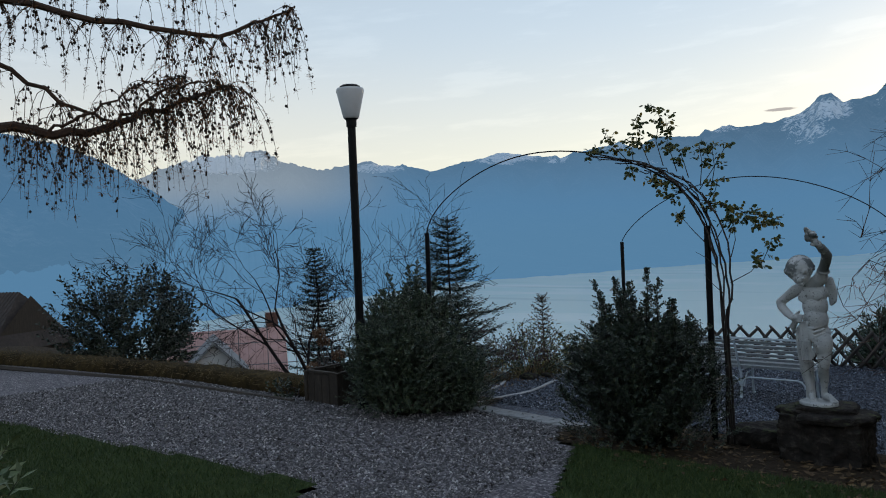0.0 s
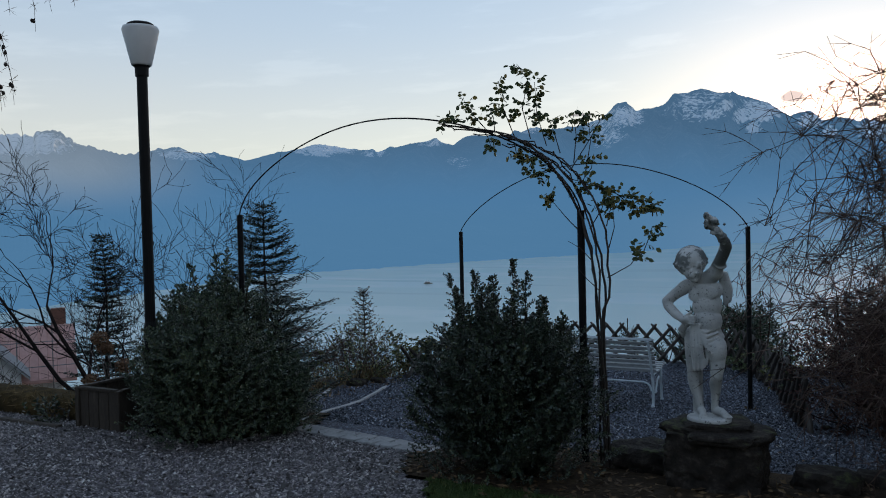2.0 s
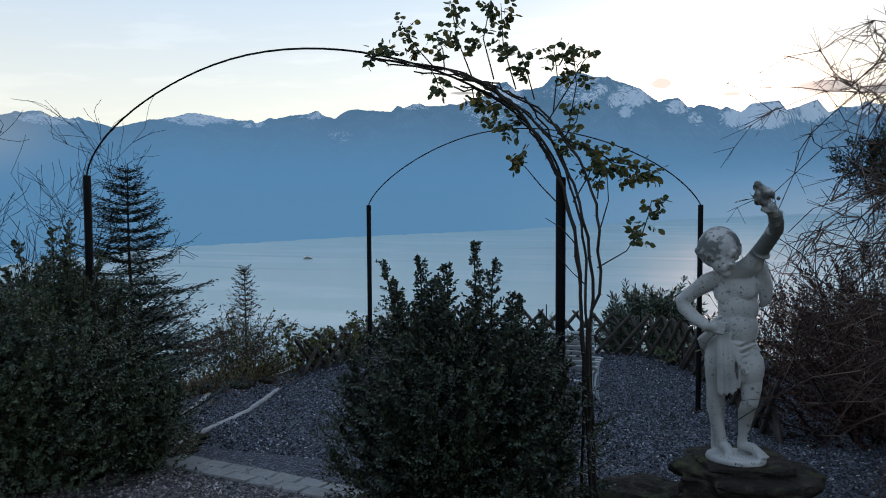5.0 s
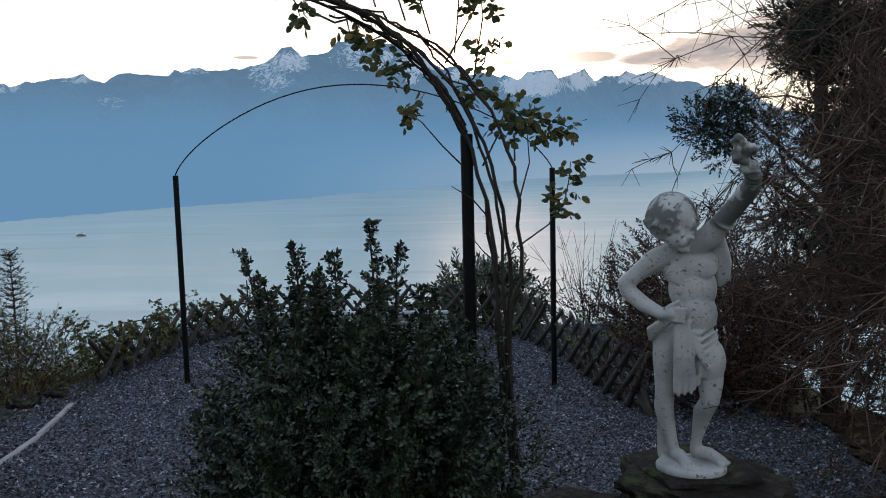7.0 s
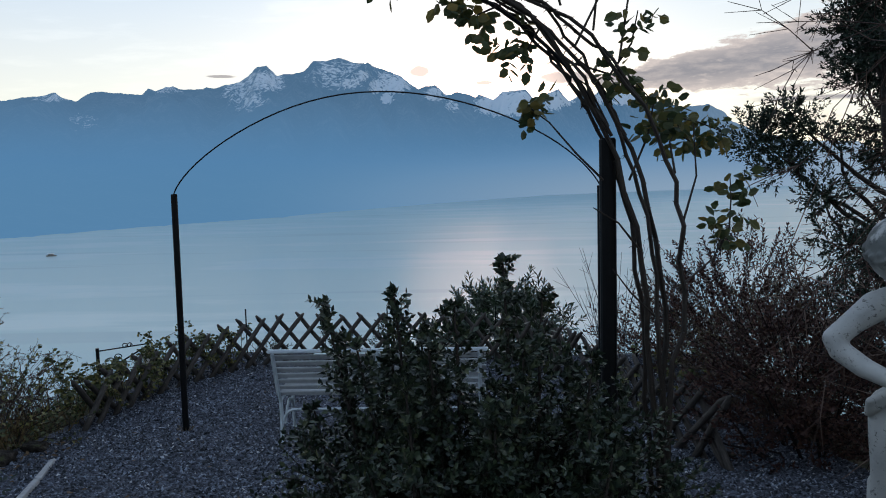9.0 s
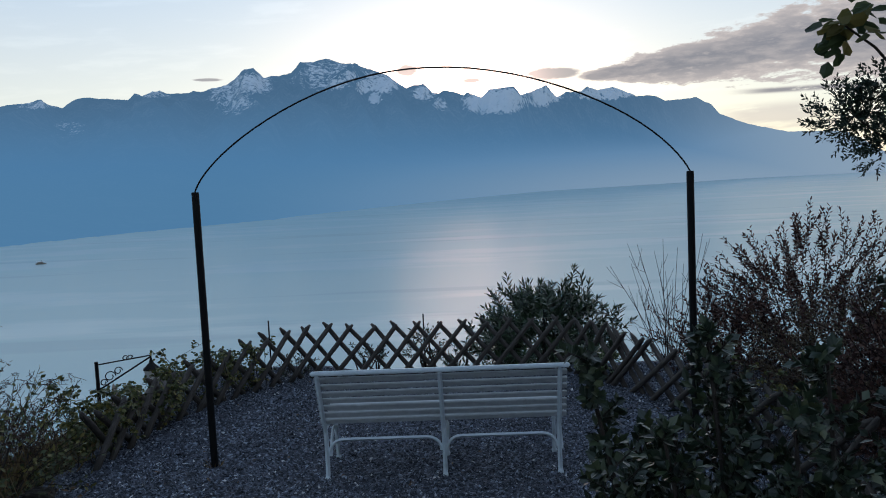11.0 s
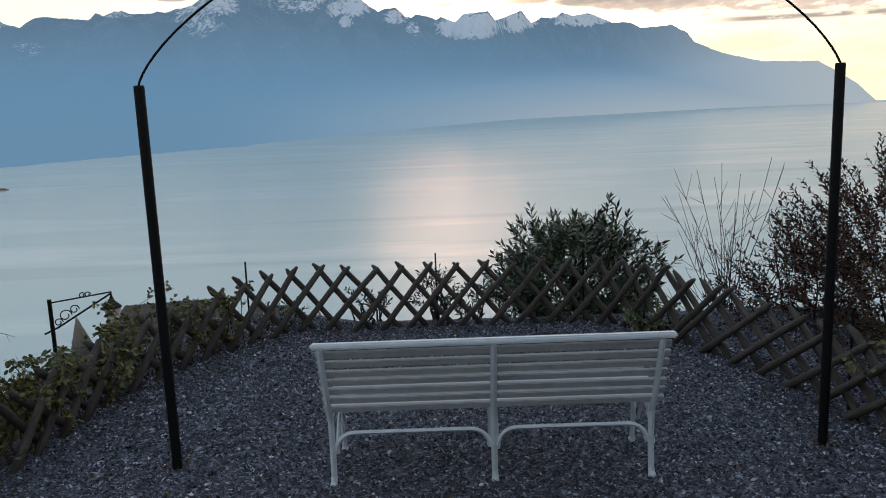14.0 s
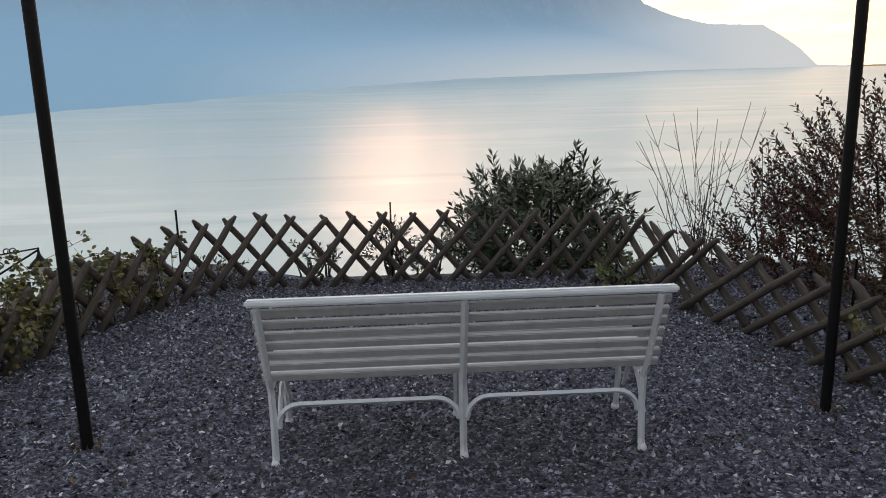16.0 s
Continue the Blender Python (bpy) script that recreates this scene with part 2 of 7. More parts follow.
# snow fields of the far range: direction, height, half width and half height in degrees, and how full they lie
SNOW = [(-56.5, 6.1, 3.6, 0.9, 0.8), (-46.0, 5.5, 2.2, 0.4, 0.6), (-36.8, 5.9, 2.4, 0.6, 0.78), (-33.0, 5.5, 1.0, 0.3, 0.6), (-28.9, 6.2, 1.3, 0.35, 0.6), (-27.1, 4.7, 1.0, 0.6, 0.42), (-21.7, 6.9, 1.3, 0.3, 0.55), (-16.7, 6.6, 1.6, 1.15, 0.66), (-15.3, 7.5, 1.4, 0.9, 0.72),
        (-9.6, 7.9, 3.0, 1.2, 0.55), (-8.4, 7.9, 0.55, 0.5, 0.9), (-7.6, 7.1, 0.6, 0.6, 0.9), (-6.8, 6.25, 0.55, 0.45, 0.85), (-6.3, 7.4, 1.9, 0.9, 0.72), (-3.2, 6.5, 0.9, 0.6, 0.75), (-2.2, 5.7, 0.6, 0.55, 0.65),
        (2.1, 5.65, 2.7, 1.0, 1.0), (4.9, 5.85, 1.8, 0.8, 1.0), (9.6, 5.8, 2.7, 0.6, 0.95)]


def mat_mountain(name, snowy, haze_amt):
    """Rock, forest and snow, with blue evening haze painted over them as emission."""
    m = Mat(name)
    x, y, z = (m.xyz(m.world, k) for k in range(3))
    nz = m.xyz(m.normal, 2)
    deg = 180 / math.pi
    az = m.math("MULTIPLY", m.math("ARCTAN2", x, y), deg)
    flat = m.math("SQRT", m.math("ADD", m.math("MULTIPLY", x, x), m.math("MULTIPLY", y, y)))
    el = m.math("MULTIPLY", m.math("ARCTAN2", m.math("SUBTRACT", z, 2.0), flat), deg)
    rock = m.noise(0.011, 8, 0.66, stretch=(1.0, 1.0, 0.5))
    fine = m.noise(0.075, 7, 0.72, stretch=(1.0, 1.0, 0.3))
    crag = m.math("MULTIPLY", m.math("ADD", rock, fine), 0.5)
    c = m.ramp(crag, [(0.36, (0.006, 0.012, 0.012)), (0.5, (0.04, 0.044, 0.046)), (0.62, (0.17, 0.165, 0.16))])
    if snowy:
        field = 0.0
        for a0, e0, wa, we, k in SNOW:
            p, q = m.math("DIVIDE", m.math("SUBTRACT", az, a0), wa), m.math("DIVIDE", m.math("SUBTRACT", el, e0), we)
            d = m.math("ADD", m.math("MULTIPLY", p, p), m.math("MULTIPLY", q, q))
            field = m.math("MAXIMUM", field, m.span(d, 0.1, 1.7, k, 0.0))
        patch = m.math("ADD", m.math("MULTIPLY", m.math("SUBTRACT", rock, 0.5), 1.3), m.math("MULTIPLY", m.math("SUBTRACT", fine, 0.5), 2.4))
        patch = m.math("ADD", patch, m.math("MULTIPLY", m.math("SUBTRACT", nz, 0.75), 0.5))
        snow = m.math("MULTIPLY", m.span(m.math("ADD", field, patch), 0.5, 0.72), m.span(field, 0.02, 0.2))
        c = m.mix(c, (0.82, 0.84, 0.87), snow)
    m.set(c, 0.95, 0.0, 0.05)
    # share of painted haze, densest near lake level
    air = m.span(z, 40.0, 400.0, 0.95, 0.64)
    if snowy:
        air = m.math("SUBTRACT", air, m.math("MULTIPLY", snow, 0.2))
    col = m.ramp(m.span(z, -50.0, 330.0), [(0.0, HAZE_LOW), (0.25, HAZE_MID), (1.0, HAZE_HIGH)])
    # paler painted haze low over the shore and out to the right
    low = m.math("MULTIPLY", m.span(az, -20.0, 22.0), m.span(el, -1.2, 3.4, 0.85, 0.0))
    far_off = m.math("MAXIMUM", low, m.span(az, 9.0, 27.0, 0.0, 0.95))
    col = m.mix(col, HAZE_PALE, far_off)
    # paler painted haze on the far left summits
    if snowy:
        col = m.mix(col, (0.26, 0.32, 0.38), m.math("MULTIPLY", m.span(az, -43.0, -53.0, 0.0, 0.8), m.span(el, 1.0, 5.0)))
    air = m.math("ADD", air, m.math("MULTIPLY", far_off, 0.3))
    # the haze colour glows from the slopes themselves; no air is modelled
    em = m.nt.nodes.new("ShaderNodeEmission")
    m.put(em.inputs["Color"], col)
    em.inputs["Strength"].default_value = HAZE_GLOW
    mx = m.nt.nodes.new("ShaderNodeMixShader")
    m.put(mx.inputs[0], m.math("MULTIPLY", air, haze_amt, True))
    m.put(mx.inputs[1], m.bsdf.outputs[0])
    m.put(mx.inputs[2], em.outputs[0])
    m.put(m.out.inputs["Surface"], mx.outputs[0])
    return m.m


def mat_marble():
    m = Mat("weathered_statue_stone")
    n, big = m.noise(28, 6, 0.65, m.pos), m.noise(6.0, 5, 0.6, m.pos)
    c = m.ramp(big, [(0.25, (0.24, 0.245, 0.24)), (0.45, (0.44, 0.445, 0.435)), (0.8, (0.64, 0.64, 0.62))])
    spots = m.span(m.noise(48, 6, 0.75, m.pos), 0.54, 0.64)
    lichen = m.math("MULTIPLY", spots, m.span(m.noise(7.0, 4, 0.6, m.pos), 0.42, 0.56))
    c = m.mix(c, (0.05, 0.05, 0.045), m.math("MULTIPLY", lichen, 0.85))
    crown = m.math("MULTIPLY", m.span(m.xyz(m.pos, 2), 0.98, 1.05), m.span(m.noise(11, 4, 0.6, m.pos), 0.4, 0.5))
    c = m.mix(c, (0.1, 0.11, 0.105), m.math("MULTIPLY", crown, 0.85))
    m.set(c, 0.85, 0.0, 0.2)
    m.bump(n, 0.35, 0.004)
    return m.m


def mat_rock():
    m = Mat("mossy_rock")
    n = m.noise(14, 7, 0.65, m.pos)
    c = m.ramp(n, [(0.3, (0.01, 0.008, 0.007)), (0.55, (0.034, 0.028, 0.023)), (0.8, (0.12, 0.1, 0.085))])
    up = m.span(m.xyz(m.normal, 2), 0.25, 0.8)
    moss = m.math("MULTIPLY", m.math("MULTIPLY", up, m.span(m.noise(7, 4, 0.6, m.pos), 0.52, 0.66)), 0.6)
    c = m.mix(c, m.ramp(m.noise(60, 3, 0.6, m.pos), [(0.3, (0.03, 0.045, 0.012)), (0.7, (0.08, 0.1, 0.025))]), moss)
    m.set(c, 0.9, 0.0, 0.2)
    m.bump(n, 0.9, 0.03)
    return m.m


M = {
    "gravel": mat_gravel("drive_gravel", 1.55, 0.93, 0.3),
    "terrace": mat_gravel("dark_slate_gravel", 0.85, 1.18, 0.2),
    "chips": mat_stone_bits("drive_chips", 1.75, 0.92, 0.4),
    "terrace_chips": mat_stone_bits("dark_slate_chips", 1.08, 1.16, 0.15),
    "lake": mat_lake(),
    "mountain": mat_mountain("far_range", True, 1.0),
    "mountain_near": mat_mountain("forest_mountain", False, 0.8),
    "statue": mat_marble(),
    "rock": mat_rock(),
    "soil": mat_simple("leaf_litter_soil", [(0.3, (0.018, 0.013, 0.009)), (0.55, (0.05, 0.035, 0.022)), (0.75, (0.11, 0.075, 0.04))], 24, 0.95, 0.9, 0.03, "world", spec=0.1),
    "grass_ground": mat_simple("lawn_turf", [(0.3, (0.015, 0.025, 0.008)), (0.55, (0.036, 0.056, 0.016)), (0.8, (0.075, 0.082, 0.03))], 40, 0.95, 0.9, 0.02, "world", spec=0.1),
    "slope": mat_simple("hillside_scrub", [(0.3, (0.02, 0.02, 0.012)), (0.55, (0.055, 0.05, 0.028)), (0.8, (0.11, 0.09, 0.05))], 1.6, 0.95, 0.9, 0.4, "world", spec=0.1),
    "paver": mat_simple("pale_paving_stone", [(0.25, (0.15, 0.15, 0.15)), (0.55, (0.27, 0.27, 0.265)), (0.8, (0.36, 0.355, 0.34))], 30, 0.85, 0.5, 0.004, "world"),
    "kerb": mat_simple("worn_concrete_kerb", [(0.25, (0.22, 0.22, 0.22)), (0.55, (0.38, 0.38, 0.38)), (0.8, (0.5, 0.5, 0.49))], 26, 0.85, 0.5, 0.004, "world"),
    "post": mat_simple("black_painted_steel", [(0.3, (0.003, 0.0035, 0.004)), (0.6, (0.006, 0.0065, 0.0075)), (0.85, (0.016, 0.016, 0.016))], 30, 0.55, 0.15, 0.002, spec=0.18),
    "pole_wood": mat_simple("grey_weathered_pole", [(0.25, (0.02, 0.017, 0.015)), (0.5, (0.062, 0.054, 0.047)), (0.8, (0.15, 0.135, 0.12))], 18, 0.9, 0.6, 0.004, "object", (6.0, 6.0, 0.6)),
    "bench": mat_simple("worn_white_paint", [(0.2, (0.36, 0.37, 0.37)), (0.4, (0.56, 0.63, 0.67)), (0.8, (0.66, 0.74, 0.79))], 22, 0.5, 0.25, 0.002, "world"),
    # the bench paint again, darkened to put the slat faces' shade into it
    "slat": mat_simple("worn_shaded_paint", [(0.22, (0.2, 0.195, 0.19)), (0.4, (0.37, 0.39, 0.395)), (0.8, (0.51, 0.54, 0.555))], 22, 0.55, 0.3, 0.002, "world"),
    "bark": mat_simple("dark_bark", [(0.3, (0.018, 0.014, 0.012)), (0.6, (0.045, 0.036, 0.03)), (0.85, (0.09, 0.075, 0.06))], 40, 0.9, 0.8, 0.006, "world"),
    "twig": mat_simple("grey_twig", [(0.3, (0.05, 0.04, 0.036)), (0.6, (0.105, 0.082, 0.072)), (0.85, (0.19, 0.15, 0.13))], 30, 0.85, 0.4, 0.003, "world"),
    "box_leaf": mat_leaf("boxwood_leaf", [(0.0, (0.008, 0.0145, 0.01)), (0.5, (0.023, 0.038, 0.023)), (0.8, (0.054, 0.072, 0.035)), (1.0, (0.13, 0.12, 0.048))], 0.36, 0.5),
    "dark_leaf": mat_leaf("yew_leaf", [(0.0, (0.015, 0.026, 0.016)), (0.5, (0.042, 0.066, 0.038)), (0.8, (0.095, 0.12, 0.057)), (1.0, (0.16, 0.15, 0.065))], 0.34, 0.5),
    "rose_leaf": mat_leaf("rose_leaf", [(0.0, (0.035, 0.055, 0.028)), (0.45, (0.075, 0.1, 0.042)), (0.75, (0.17, 0.15, 0.05)), (1.0, (0.4, 0.24, 0.04))], 0.5, 0.4, 0.45),
    "spruce": mat_leaf("spruce_needle", [(0.0, (0.009, 0.019, 0.014)), (0.6, (0.02, 0.036, 0.023)), (1.0, (0.045, 0.06, 0.032))], 0.6, 0.3),
    "red_leaf": mat_leaf("winter_red_leaf", [(0.0, (0.022, 0.012, 0.011)), (0.5, (0.058, 0.028, 0.024)), (1.0, (0.115, 0.062, 0.042))], 0.6, 0.2, 0.15),
    "dry": mat_leaf("dry_grass", [(0.0, (0.06, 0.042, 0.02)), (0.5, (0.15, 0.105, 0.05)), (1.0, (0.26, 0.19, 0.1))], 0.8, 0.2),
    "laurel": mat_leaf("laurel_leaf", [(0.0, (0.009, 0.02, 0.01)), (0.6, (0.024, 0.048, 0.02)), (1.0, (0.06, 0.1, 0.036))], 0.3, 0.5),
    "pale_leaf": mat_leaf("variegated_leaf", [(0.0, (0.05, 0.08, 0.04)), (0.6, (0.12, 0.16, 0.07)), (1.0, (0.32, 0.34, 0.2))], 0.5, 0.4),
    "olive_leaf": mat_leaf("viburnum_leaf", [(0.0, (0.008, 0.013, 0.008)), (0.6, (0.022, 0.032, 0.017)), (1.0, (0.055, 0.065, 0.032))], 0.5, 0.4),
    "fence_leaf": mat_leaf("rambler_leaf", [(0.0, (0.03, 0.045, 0.018)), (0.6, (0.085, 0.095, 0.032)), (0.9, (0.2, 0.165, 0.04)), (1.0, (0.36, 0.24, 0.045))], 0.5, 0.4, 0.2),
    "brown_needle": mat_leaf("brown_needle", [(0.0, (0.04, 0.03, 0.02)), (0.6, (0.095, 0.07, 0.042)), (1.0, (0.15, 0.12, 0.07))], 0.7, 0.2),
    "rust_needle": mat_leaf("rust_needle", [(0.0, (0.11, 0.045, 0.018)), (0.6, (0.24, 0.1, 0.038)), (1.0, (0.36, 0.17, 0.065))], 0.7, 0.2, 0.4),
    "dry_twig": mat_leaf("larch_twig", [(0.0, (0.04, 0.03, 0.02)), (0.6, (0.08, 0.062, 0.04)), (1.0, (0.14, 0.105, 0.07))], 0.8, 0.2),
    "dry_flower": mat_leaf("dry_hydrangea", [(0.0, (0.09, 0.05, 0.028)), (0.6, (0.17, 0.1, 0.06)), (1.0, (0.25, 0.16, 0.1))], 0.8, 0.2, 0.2),
    "litter": mat_leaf("fallen_leaf", [(0.0, (0.045, 0.028, 0.016)), (0.6, (0.11, 0.068, 0.035)), (0.95, (0.2, 0.13, 0.06)), (1.0, (0.4, 0.36, 0.3))], 0.7, 0.25),
    "rose_stem": mat_simple("rose_stem", [(0.3, (0.015, 0.011, 0.009)), (0.6, (0.036, 0.026, 0.019)), (0.85, (0.065, 0.05, 0.032))], 30, 0.7, 0.4, 0.003, "world"),
    "red_twig": mat_simple("reddish_twig", [(0.3, (0.03, 0.02, 0.016)), (0.6, (0.075, 0.045, 0.034)), (0.85, (0.13, 0.085, 0.06))], 12, 0.85, 0.4, 0.003, "world"),
    "larch_bark": mat_simple("larch_bark", [(0.3, (0.03, 0.018, 0.012)), (0.6, (0.075, 0.042, 0.026)), (0.85, (0.13, 0.08, 0.05))], 26, 0.9, 0.6, 0.005, "world"),
    "planter": mat_simple("dark_weathered_wood", [(0.25, (0.022, 0.016, 0.012)), (0.55, (0.05, 0.038, 0.028)), (0.8, (0.1, 0.08, 0.06))], 24, 0.85, 0.5, 0.003, "object", (5.0, 5.0, 0.7)),
    "mossy_wall": mat_simple("brown_moss", [(0.3, (0.008, 0.007, 0.004)), (0.5, (0.045, 0.031, 0.013)), (0.75, (0.12, 0.08, 0.03))], 9, 0.95, 0.9, 0.03, "world", spec=0.1),
    "old_wall": mat_simple("aged_plaster", [(0.25, (0.16, 0.14, 0.12)), (0.55, (0.26, 0.235, 0.21)), (0.8, (0.36, 0.33, 0.3))], 3, 0.9, 0.4, 0.01, "world"),
    "house_white": mat_simple("white_render", [(0.25, (0.5, 0.5, 0.5)), (0.55, (0.62, 0.62, 0.62)), (0.8, (0.7, 0.7, 0.69))], 3, 0.85, 0.3, 0.005, "world"),
    "dark_roof": mat_simple("dark_roof_tile", [(0.25, (0.025, 0.02, 0.018)), (0.55, (0.055, 0.043, 0.037)), (0.8, (0.09, 0.07, 0.06))], 5, 0.85, 0.6, 0.03, "world"),
    "brown_roof": mat_simple("brown_roof_tile", [(0.25, (0.06, 0.053, 0.05)), (0.55, (0.105, 0.092, 0.085)), (0.8, (0.16, 0.142, 0.13))], 5, 0.85, 0.6, 0.03, "world"),
    "orange_roof": mat_simple("orange_roof_tile", [(0.25, (0.34, 0.2, 0.17)), (0.55, (0.46, 0.28, 0.25)), (0.8, (0.55, 0.36, 0.33))], 4, 0.8, 0.5, 0.02, "world"),
    "grey_roof": mat_simple("grey_metal_roof", [(0.25, (0.2, 0.21, 0.22)), (0.7, (0.34, 0.35, 0.36))], 4, 0.5, 0.2, 0.01, "world"),
    "brick": mat_simple("red_brick", [(0.25, (0.09, 0.045, 0.035)), (0.55, (0.16, 0.08, 0.06)), (0.8, (0.22, 0.12, 0.09))], 8, 0.85, 0.5, 0.01, "world"),
    "steel": mat_simple("scaffold_steel", [(0.3, (0.12, 0.11, 0.11)), (0.7, (0.25, 0.24, 0.24))], 9, 0.5, 0.2, 0.002, "world", metal=0.6),
    "pane": mat_simple("window_glass", [(0.3, (0.02, 0.022, 0.025)), (0.7, (0.03, 0.033, 0.036))], 2, 0.08, 0.02, 0.001, "world", spec=0.6),
    "shade": mat_simple("frosted_glass_shade", [(0.3, (0.5, 0.5, 0.5)), (0.7, (0.62, 0.62, 0.62))], 6, 0.4, 0.05, 0.001),
    "thicket": mat_leaf("thicket_twig", [(0.0, (0.028, 0.018, 0.015)), (0.5, (0.08, 0.052, 0.043)), (0.85, (0.17, 0.118, 0.092)), (1.0, (0.28, 0.21, 0.165))], 0.85, 0.15),
    "dark_bark": mat_simple("wet_dark_bark", [(0.3, (0.01, 0.008, 0.008)), (0.6, (0.024, 0.019, 0.018)), (0.85, (0.05, 0.04, 0.036))], 30, 0.9, 0.5, 0.004, "world", spec=0.15),
    "grass": mat_leaf("grass_blade", [(0.0, (0.015, 0.03, 0.008)), (0.5, (0.04, 0.068, 0.017)), (0.85, (0.085, 0.104, 0.03)), (1.0, (0.14, 0.12, 0.05))], 0.6, 0.3),
}


# ---- mesh helpers ----
class Geo:
    """Collects vertices and faces of one mesh."""

    def __init__(self):
        self.v, self.f, self.n = [], [], 0

    def add(self, verts, faces):
        verts, faces = np.asarray(verts, float), np.asarray(faces, int)
        self.v.append(verts)
        self.f.append(faces + self.n)
        self.n += len(verts)

    def mesh(self, name, material, smooth=False):
        me = bpy.data.meshes.new(name)
        if self.v:
            V = np.concatenate(self.v)
            counts = np.concatenate([np.full(len(f), f.shape[1]) for f in self.f])
            loops = np.concatenate([f.ravel() for f in self.f])
            me.vertices.add(len(V))
            me.vertices.foreach_set("co", V.ravel())
            me.loops.add(len(loops))
            me.loops.foreach_set("vertex_index", loops)
            me.polygons.add(len(counts))
            me.polygons.foreach_set("loop_start", np.concatenate([[0], np.cumsum(counts)[:-1]]))
            me.polygons.foreach_set("loop_total", counts)
            me.polygons.foreach_set("use_smooth", np.full(len(counts), smooth))
            me.update()
            me.validate()
        me.materials.append(material)
        return me


def frame_of(d):
    """Two directions square to each d (n x 3)."""
    d = d / np.maximum(np.linalg.norm(d, axis=1, keepdims=True), 1e-9)
    h = np.where(np.abs(d[:, 2:3]) > 0.9, [[1.0, 0, 0]], [[0, 0, 1.0]])
    a = np.cross(h, d)
    a /= np.linalg.norm(a, axis=1, keepdims=True)
    return d, a, np.cross(d, a)


def tube(g, pts, radii, k=6, cap=True):
    """A tapered tube along a polyline."""
    p = np.asarray(pts, float)
    n = len(p)
    r = np.broadcast_to(np.asarray(radii, float), (n,))
    d = np.gradient(p, axis=0)
    d, a, b = frame_of(d)
    for i in range(1, n):                      # carry the frame along, so that it doesn't twist
        a[i] = a[i - 1] - d[i] * (a[i - 1] @ d[i])
        a[i] /= max(np.linalg.norm(a[i]), 1e-9)
        b[i] = np.cross(d[i], a[i])
    th = np.arange(k) * 2 * math.pi / k
    ring = p[:, None] + r[:, None, None] * (np.cos(th)[None, :, None] * a[:, None] + np.sin(th)[None, :, None] * b[:, None])
    i, j = np.meshgrid(np.arange(n - 1), np.arange(k), indexing="ij")
    j2 = (j + 1) % k
    q = np.stack([i * k + j, i * k + j2, (i + 1) * k + j2, (i + 1) * k + j], -1).reshape(-1, 4)
    base = g.n
    g.add(ring.reshape(-1, 3), q)
    if cap and k > 3:
        g.f.append(np.array([[base + x for x in range(k)][::-1]]))
        g.f.append(np.array([[base + (n - 1) * k + x for x in range(k)]]))


def box(g, c, s, m=None):
    """A box with a centre and full sizes, turned by the matrix m."""
    v = np.array([(x, y, z) for x in (-.5, .5) for y in (-.5, .5) for z in (-.5, .5)]) * s
    if m is not None:
        v = v @ np.array(m.to_3x3()).T
    g.add(v + np.asarray(c, float), [(0, 1, 3, 2), (4, 6, 7, 5), (0, 4, 5, 1), (2, 3, 7, 6), (0, 2, 6, 4), (1, 5, 7, 3)])


def bevel_box(name, c, s, material, parent=None, w=0.006, m=None, label=""):
    bm = bmesh.new()
    bmesh.ops.create_cube(bm, size=1.0)
    for v in bm.verts:
        v.co = Vector((v.co.x * s[0], v.co.y * s[1], v.co.z * s[2]))
    bmesh.ops.bevel(bm, geom=bm.edges[:], offset=w, segments=2, affect="EDGES")
    if m is not None:
        bmesh.ops.transform(bm, matrix=m, verts=bm.verts)
    bmesh.ops.translate(bm, vec=c, verts=bm.verts)
    return part(name, bm, material, parent, label)


def part(name, bm, material, parent=None, label="", smooth=False):
    """Links a bmesh or a Geo as one mesh object, under a thing or a part."""
    if isinstance(bm, Geo):
        me = bm.mesh(name, material, smooth)
    else:
        me = bpy.data.meshes.new(name)
        bm.to_mesh(me)
        bm.free()
        me.materials.append(material)
        if smooth:
            me.polygons.foreach_set("use_smooth", np.full(len(me.polygons), True))
    ob = new(name, me)
    if parent is not None:
        ob.parent = parent
    return tagged(ob, label)


def thing(name, place, label, category, group="", kind=""):
    """An empty at a thing's base, to carry its parts."""
    ob = new(name)
    ob.empty_display_size = 0.1
    ob.location = place
    return tagged(ob, label, category, group, kind)


